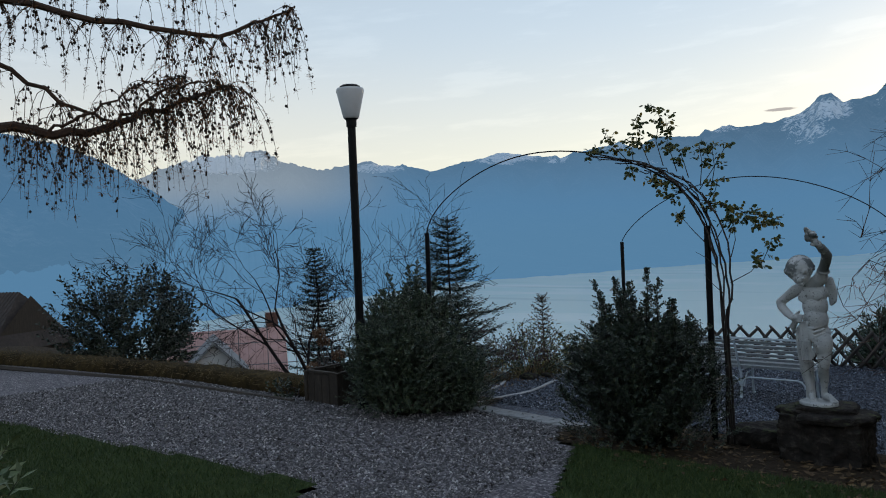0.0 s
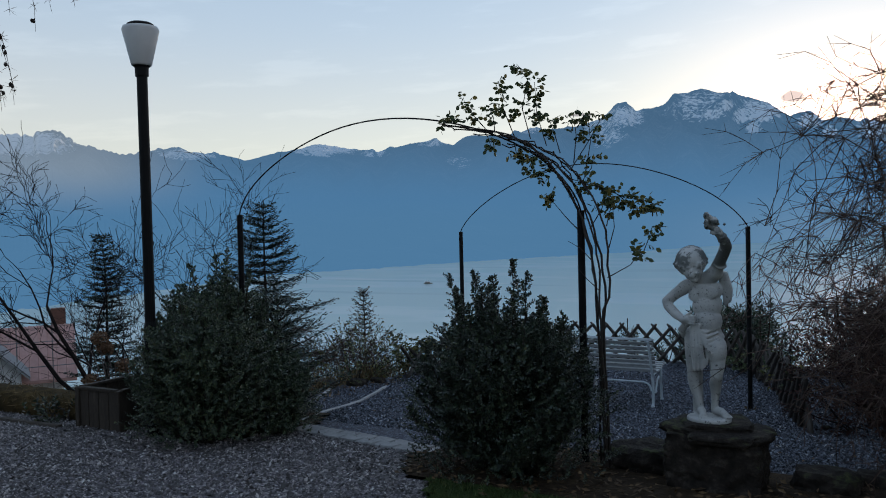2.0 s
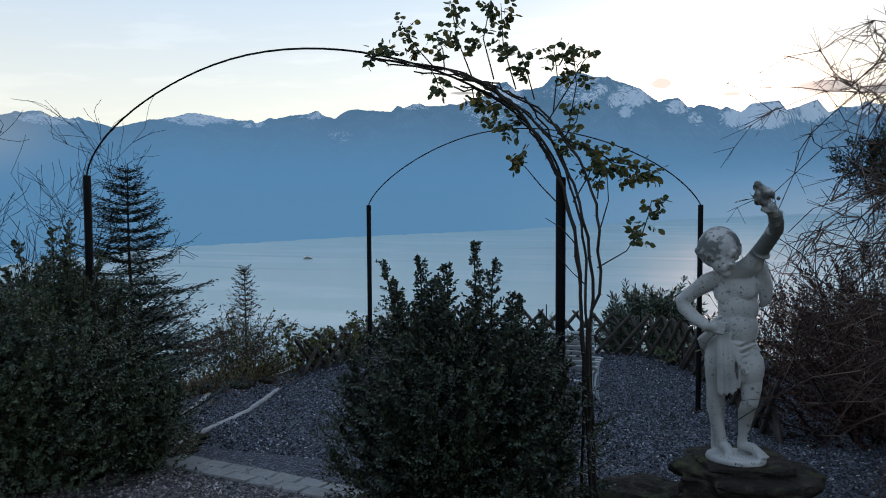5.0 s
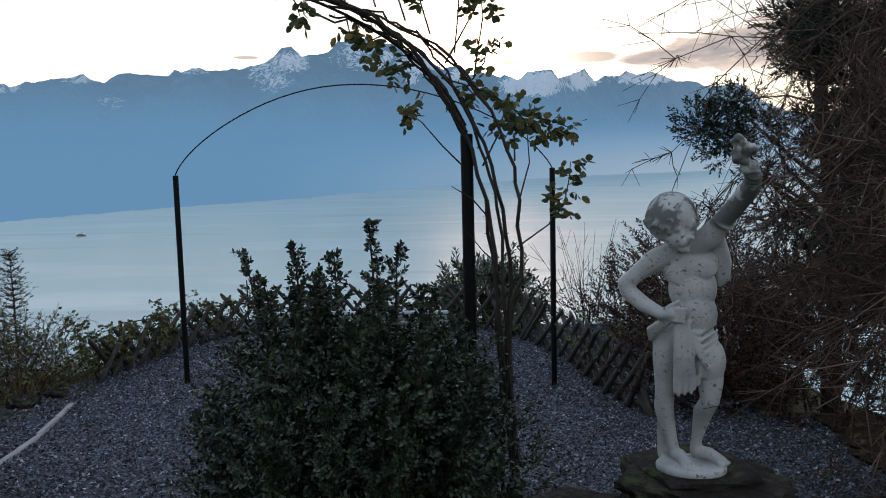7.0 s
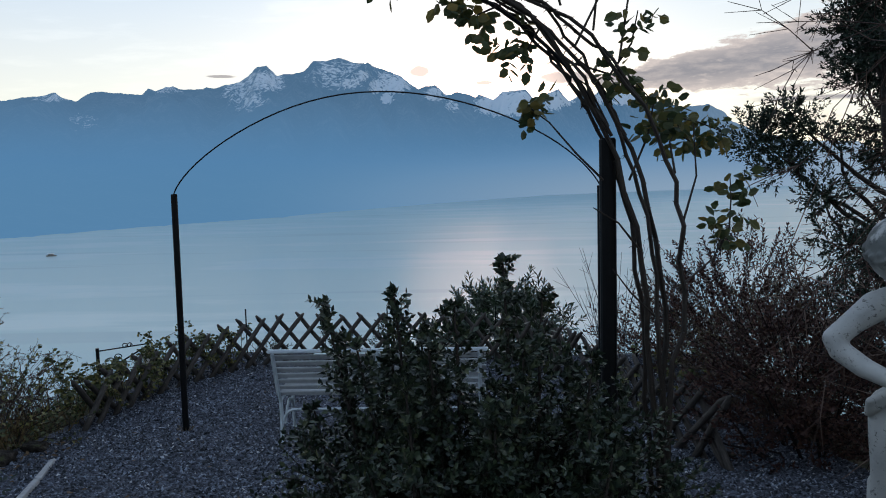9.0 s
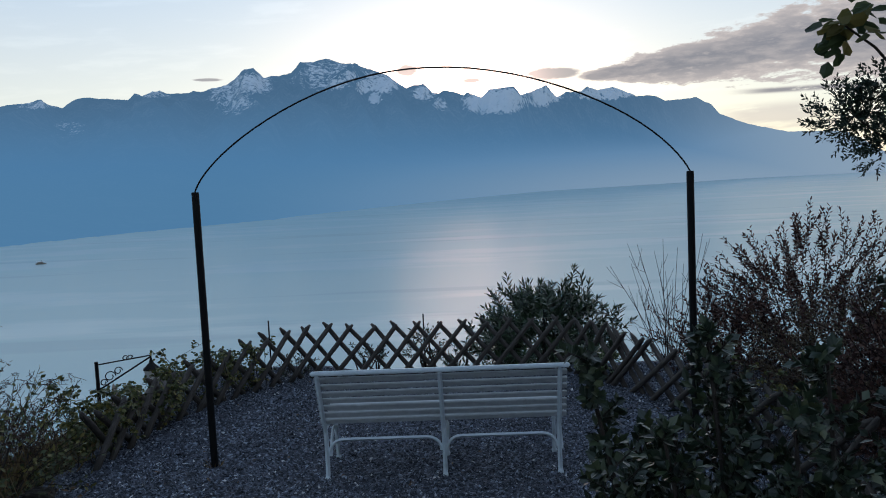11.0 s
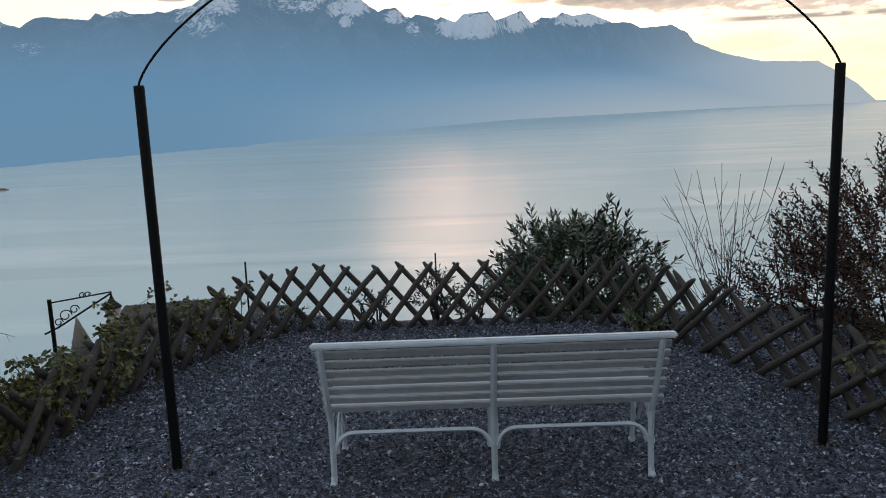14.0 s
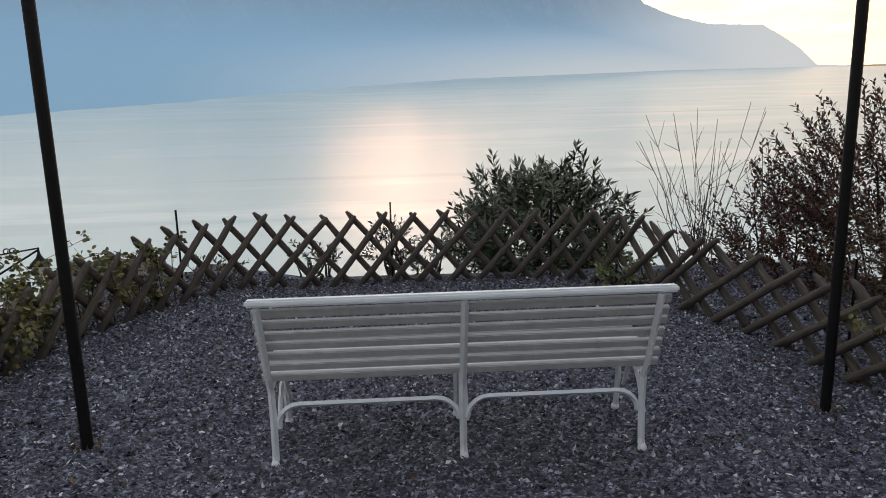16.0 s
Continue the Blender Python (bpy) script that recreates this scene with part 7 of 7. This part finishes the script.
def chips(name, n, x0, x1, y0, y1, size, seed, label, material):
    x, y, rng = scatter(n, x0, x1, y0, y1, lambda a, b: on_gravel(a, b), seed)
    k = len(x)
    base = np.array([(1, 0, 0), (0, 1, 0), (-1, 0, 0), (0, -1, 0), (0, 0, 1)], float)
    tri = np.array([(0, 1, 4), (1, 2, 4), (2, 3, 4), (3, 0, 4)])   # the underside lies in the ground
    s = size * rng.uniform(0.5, 1.25, k) ** 1.5
    jig = base[None] * (1 + rng.normal(0, 0.3, (k, 5, 1)))
    jig[:, :, 0] *= rng.uniform(0.8, 1.7, (k, 1))
    jig[:, :, 2] *= rng.uniform(0.4, 1.0, (k, 1))
    th = rng.uniform(0, 6.28, (k, 1))
    X = jig[:, :, 0] * np.cos(th) - jig[:, :, 1] * np.sin(th)
    Y = jig[:, :, 0] * np.sin(th) + jig[:, :, 1] * np.cos(th)
    t1, t2 = rng.normal(0, 0.5, (k, 1)), rng.normal(0, 0.5, (k, 1))
    Z = jig[:, :, 2] + X * t1 + Y * t2
    V = np.stack([x[:, None] + X * s[:, None], y[:, None] + Y * s[:, None], rough_z(x, y)[:, None] + (Z + 0.12) * s[:, None]], -1)
    g = Geo()
    g.add(V.reshape(-1, 3), (tri[None] + (np.arange(k) * 5)[:, None, None]).reshape(-1, 3))
    tagged(part(name, g, M[material]), label, "gravel", kind="stuff")


chips("gravel_stones", 130000, -6.7, -0.2, 6.9, 13.5, 0.0092, 5, "loose dark slate chips of the terrace", "terrace_chips")
chips("gravel_stones", 68000, -10.5, -3.2, 2.6, 6.45, 0.0096, 6, "loose pale gravel stones of the drive", "chips")


def grass():
    g = Geo()
    for n, b, ok, sd in ((24000, (-3.4, 0.8, 3.6, 5.45), lawn_right, 8), (24000, (-8.5, -3.9, 1.2, 3.5), lawn_left, 9)):
        x, y, rng = scatter(n, *b, ok, sd)
        k = len(x)
        D = np.stack([rng.normal(0, 0.5, k), rng.normal(0, 0.5, k), np.ones(k)], 1)
        leaves(g, np.stack([x, y, rough_z(x, y) + 0.025], 1), D, rng.normal(0, 1, (k, 3)) * [1, 1, 0.2], rng.uniform(0.025, 0.06, k), 0.0042, 0.1)
    tagged(part("grass", g, M["grass"]), "short green winter grass blades", "grass", kind="stuff")


grass()


def litter():
    g = Geo()
    x, y, rng = scatter(2600, -3.9, 1.5, 4.9, 9.0, lambda a, b: bed(a, b) | ((b > 5.0) & (b < 5.5) & (a > -3)), 10)
    k = len(x)
    leaves(g, np.stack([x, y, rough_z(x, y) + 0.032], 1), rng.normal(0, 1, (k, 3)) * [1, 1, 0.25], rng.normal(0, 0.4, (k, 3)) + [0, 0, 1], rng.uniform(0.03, 0.075, k), rng.uniform(0.015, 0.035, k), 0.3)
    x, y, rng = scatter(900, -7.4, -5.3, 5.6, 9.9, lambda a, b: bed(a, b) | (a < -6.3), 11)
    k = len(x)
    leaves(g, np.stack([x, y, np.maximum(rough_z(x, y), land_z(x, y)) + 0.03], 1), rng.normal(0, 1, (k, 3)) * [1, 1, 0.25], rng.normal(0, 0.4, (k, 3)) + [0, 0, 1], rng.uniform(0.03, 0.06, k), 0.025, 0.3)
    x, y, rng = scatter(160, -6.4, -1.0, 7.0, 13.2, on_gravel, 12)
    k = len(x)
    leaves(g, np.stack([x, y, rough_z(x, y) + 0.012], 1), rng.normal(0, 1, (k, 3)) * [1, 1, 0.2], rng.normal(0, 0.3, (k, 3)) + [0, 0, 1], rng.uniform(0.02, 0.05, k), 0.02, 0.3)
    tagged(part("fallen_leaves", g, M["litter"]), "brown fallen leaves on the beds and gravel", "leaves", kind="stuff")
    g = Geo()
    k = 3600
    rng = np.random.default_rng(13)
    x, y = rng.uniform(-9.0, -6.7, k), rng.uniform(7.2, 12.0, k)
    leaves(g, np.stack([x, y, land_z(x, y) - 0.04], 1), np.stack([rng.normal(0, 0.4, k), rng.normal(0, 0.4, k), np.ones(k)], 1), rng.normal(0, 1, (k, 3)) * [1, 1, 0.2], rng.uniform(0.12, 0.4, k), 0.009, 0.1)
    tagged(part("bank_grass", g, M["dry"]), "dry brown grass on the bank", "grass", kind="stuff")
    for p in (FR, FL):
        t = Geo()
        k = 40
        a = rng.uniform(0, 6.28, k)
        leaves(t, np.stack([p[0] + 0.04 * np.cos(a), p[1] + 0.04 * np.sin(a), np.full(k, float(garden_z(*p)) - 0.005)], 1), np.stack([np.cos(a) * 0.7, np.sin(a) * 0.7, rng.uniform(0.4, 1.2, k)], 1), rng.normal(0, 1, (k, 3)), rng.uniform(0.03, 0.09, k), 0.005, 0.1)
        tagged(part("grass_tuft", t, M["dry"]), "small dry grass tuft at the foot of an arch post", "grass")


litter()


# ---- houses and lantern down the slope ----
def house(name, place, turn, size, eave, ridge, wall, roof, label, windows=(), chimney=None, hip=0.0, overhang=0.4):
    """A house with a pitched roof along its own x axis; size: length, depth."""
    L, D = size
    h = thing(name, place, label, "house")
    h.rotation_euler = (0, 0, radians(turn))
    g = Geo()
    z0 = -6.0
    P = [(-L / 2, -D / 2), (L / 2, -D / 2), (L / 2, D / 2), (-L / 2, D / 2)]
    V = [(x, y, z0) for x, y in P] + [(x, y, eave) for x, y in P] + [(-L / 2, 0, ridge - 0.1), (L / 2, 0, ridge - 0.1)]
    g.add(V, [(0, 1, 5, 4), (1, 2, 6, 5), (2, 3, 7, 6), (3, 0, 4, 7)])
    g.f.append(np.array([(4, 7, 8), (6, 5, 9)]))
    part("wall", g, M[wall], h)
    for s in (-1, 1):
        g = Geo()
        o = overhang
        drop = (ridge - eave) / (D / 2) * o
        a = [(-L / 2 - o + hip * 0, s * (D / 2 + o), eave - drop), (L / 2 + o, s * (D / 2 + o), eave - drop), (L / 2 + o - hip, 0, ridge), (-L / 2 - o + hip, 0, ridge)]
        b = [(x, y, z + 0.14) for x, y, z in a]
        g.add(a + b, [(0, 1, 2, 3), (7, 6, 5, 4), (0, 4, 5, 1), (1, 5, 6, 2), (2, 6, 7, 3), (3, 7, 4, 0)])
        rf = part("roof", g, M[roof], h)
        n = int(L / 0.28)
        gs = Geo()
        for i in range(n + 1):                      # raised tile ribs
            x = -L / 2 - o + (L + 2 * o) * i / n
            t = np.clip((abs(x) - (L / 2 + o - hip)) / max(hip, 1e-6), 0, 1) if hip else 0
            tube(gs, [(x, s * (D / 2 + o), eave - drop + 0.15), (x, s * (D / 2 + o) * t, ridge + 0.15 - (ridge - eave + drop) * t)], 0.035, 4, cap=False)
        part("tile_rib", gs, M[roof], rf)
    if hip:
        for s in (-1, 1):
            g = Geo()
            o = overhang
            drop = (ridge - eave) / (D / 2) * o
            g.add([(s * (L / 2 + o), -D / 2 - o, eave - drop + 0.14), (s * (L / 2 + o), D / 2 + o, eave - drop + 0.14), (s * (L / 2 + o - hip), 0, ridge + 0.14)], [(0, 1, 2)])
            part("roof", g, M[roof], h)
    for wx, wy, wz, ww, wh in windows:
        w = thing("window", (wx, wy, wz), "", "")
        w.parent = h
        for k in ("label", "category"):
            if k in w:
                del w[k]
        bevel_box("pane", (0, 0, 0), (ww if abs(wy) >= D / 2 else 0.06, 0.06 if abs(wy) >= D / 2 else ww, wh), M["pane"], w, 0.004)
        for dx in (-1, 1):
            bevel_box("frame", (dx * ww / 2, -0.01 if abs(wy) >= D / 2 else 0, 0) if abs(wy) >= D / 2 else (0, dx * ww / 2, 0), (0.1, 0.1, wh + 0.1), M["house_white"], w, 0.01)
    if chimney:
        bevel_box("chimney", chimney, (0.6, 0.5, 1.5), M["brick"], h, 0.02)
    return h


house("old_house", (-58.7, 19.98, -4.4), 20, (6.6, 6.6), 1.0, 4.3, "planter", "dark_roof", "old brown house with a dark tiled roof below the garden", [(-3.32, -1.6, 0.0, 1.2, 0.8), (-3.32, 1.0, 0.0, 1.2, 0.8), (-1.9, -3.32, 0.0, 1.2, 0.8), (0.2, -3.32, 0.0, 1.2, 0.8), (2.1, -3.32, 0.0, 1.0, 0.8)], (-1.6, 0.6, 4.0), hip=1.4)
house("house_under_repair", (-33.8, 21.85, -5.0), 55, (4.6, 4.2), 1.6, 3.2, "house_white", "orange_roof", "white house with an orange roof wrapped in scaffolding", [(0.8, -2.12, 0.3, 0.8, 1.0)], (2.2, 0.3, 3.3), overhang=0.5)
house("annex", (-31.8, 19.87, -4.55), -32, (2.6, 2.4), 1.5, 2.7, "house_white", "grey_roof", "small white gabled annex with a grey metal roof", [], None, overhang=0.3)


def scaffold():
    t = thing("scaffolding", (-33.8, 21.85, -5.0), "steel scaffolding poles round the house under repair", "scaffolding")
    t.rotation_euler = (0, 0, radians(55))
    for i, x in enumerate(np.arange(-3.2, 3.21, 1.28)):
        for y in (-3.2,):
            g = Geo()
            tube(g, [(x, y, -6), (x, y, 4.0)], 0.022, 5)
            part("upright", g, M["steel"], t)
    for z in (-0.6, 0.8, 2.0, 3.0):
        g = Geo()
        tube(g, [(-3.4, -3.2, z), (3.4, -3.2, z)], 0.02, 5)
        part("ledger", g, M["steel"], t)
    for y in np.arange(-3.2, 3.3, 1.6):
        g = Geo()
        tube(g, [(-3.2, y, -6), (-3.2, y, 4.0)], 0.022, 5)
        part("upright", g, M["steel"], t)


scaffold()
house("lower_house", (-15.2, 36.5, -8.3), 12, (7.0, 6.0), 0.6, 3.1, "old_wall", "brown_roof", "house below the terrace with a brown tiled hipped roof", [], None, hip=2.2)
house("lower_house", (-12.9, 44.0, -10.6), -8, (4.5, 5.0), 0.8, 3.3, "old_wall", "brown_roof", "smaller house with a brown tiled roof far below the terrace", [], None, hip=1.6)


def lantern():
    base = np.array([-11.93, 21.2, 0])
    z0 = float(land_z(base[0], base[1]))
    l = thing("street_lantern", (base[0], base[1], z0), "black wrought-iron lantern hanging from a scrolled bracket", "lamp")
    T = -1.42 - z0
    dx = unit((0.905, 0.42, 0))
    W = lambda a, z: dx * a + np.array([0, 0, z])
    g = Geo()
    tube(g, [(0, 0, -0.2), (0, 0, T + 0.05)], 0.04, 10)
    part("pole", g, M["post"], l)
    for pts, r in (([W(-0.02, T - 0.02), W(0.55, T + 0.02), W(1.12, T + 0.06)], 0.016), ([W(-0.15, T - 0.62), W(0.1, T - 0.52), W(0.5, T - 0.3), W(1.1, T + 0.03)], 0.02)):
        g = Geo()
        tube(g, pts, r, 6)
        part("arm", g, M["post"], l)
    for cx, cz, rad in ((0.25, T - 0.3, 0.12), (0.42, T - 0.2, 0.09), (0.12, T - 0.42, 0.08), (0.58, T + 0.06, 0.06), (0.68, T + 0.06, 0.06)):
        g = Geo()
        th = np.linspace(0, 2 * math.pi * 1.1, 18)
        rr = np.linspace(rad, rad * 0.45, 18)
        tube(g, [W(cx + r_ * math.cos(a), cz + r_ * math.sin(a)) for a, r_ in zip(th, rr)], 0.012, 5)
        part("scroll", g, M["post"], l)
    g = Geo()
    c = W(1.1, T - 0.14)
    tube(g, [c + [0, 0, 0.2], c + [0, 0, 0.1], c + [0, 0, 0.02], c + [0, 0, -0.1], c + [0, 0, -0.12]], [0.012, 0.03, 0.06, 0.19, 0.19], 8)
    part("hood", g, M["post"], l)
    g = Geo()
    tube(g, [c + [0, 0, -0.12], c + [0, 0, -0.46]], [0.165, 0.1], 6)
    part("glass", g, M["shade"], l, "pale frosted lantern glass")
    g = Geo()
    tube(g, [c + [0, 0, -0.45], c + [0, 0, -0.5]], [0.11, 0.05], 6)
    part("base_ring", g, M["post"], l)
    return l


lantern()


# ---- white pole by the wall, and the ferry ----
g = Geo()
tube(g, [(0, 0, -0.1), (0, 0, 1.75)], [0.035, 0.03], 10)
o = part("white_pole", g, M["bench"])
o.location = (-16.9, 5.55, float(land_z(-16.9, 5.55)))
tagged(o, "thin white pole standing behind the low wall", "pole")


def ferry():
    d = 45.0 / math.tan(radians(3.92))
    a = radians(-29.5)
    f = thing("ferry_boat", (d * math.sin(a), d * math.cos(a), LAKE_Z), "small grey ferry boat on the lake", "boat")
    f.rotation_euler = (0, 0, radians(20))
    g = Geo()
    s = np.linspace(-1, 1, 13)
    V, q = [], []
    for u in s:
        w = 1.5 * (1 - abs(u) ** 3)
        V += [(u * 6, -w * 0.7, -0.2), (u * 6, -w, 1.0 + 0.5 * u * u), (u * 6, w, 1.0 + 0.5 * u * u), (u * 6, w * 0.7, -0.2)]
    for i in range(12):
        for j in range(3):
            q.append((i * 4 + j, i * 4 + j + 1, (i + 1) * 4 + j + 1, (i + 1) * 4 + j))
    g.add(V, q)
    part("hull", g, M["old_wall"], f)
    bevel_box("cabin", (-0.5, 0, 1.9), (6.5, 2.0, 1.6), M["old_wall"], f, 0.1)
    bevel_box("deck_roof", (-0.5, 0, 3.3), (9.0, 2.4, 0.2), M["house_white"], f, 0.04)
    g = Geo()
    tube(g, [(1, 0, 2.5), (1, 0, 5)], 0.1, 6)
    part("mast", g, M["post"], f)
    f.scale = (0.6, 0.6, 0.6)


ferry()


# ---- added wall behind the walk, never in view, that shuts off low sky ----
bevel_box("wall_house", (-4, -12.2, 2.9), (40, 0.4, 6.0), M["old_wall"], None, 0.02)
tagged(bpy.data.objects["wall_house"], "plain plaster wall added out of view behind the garden to block sky", kind="structure")
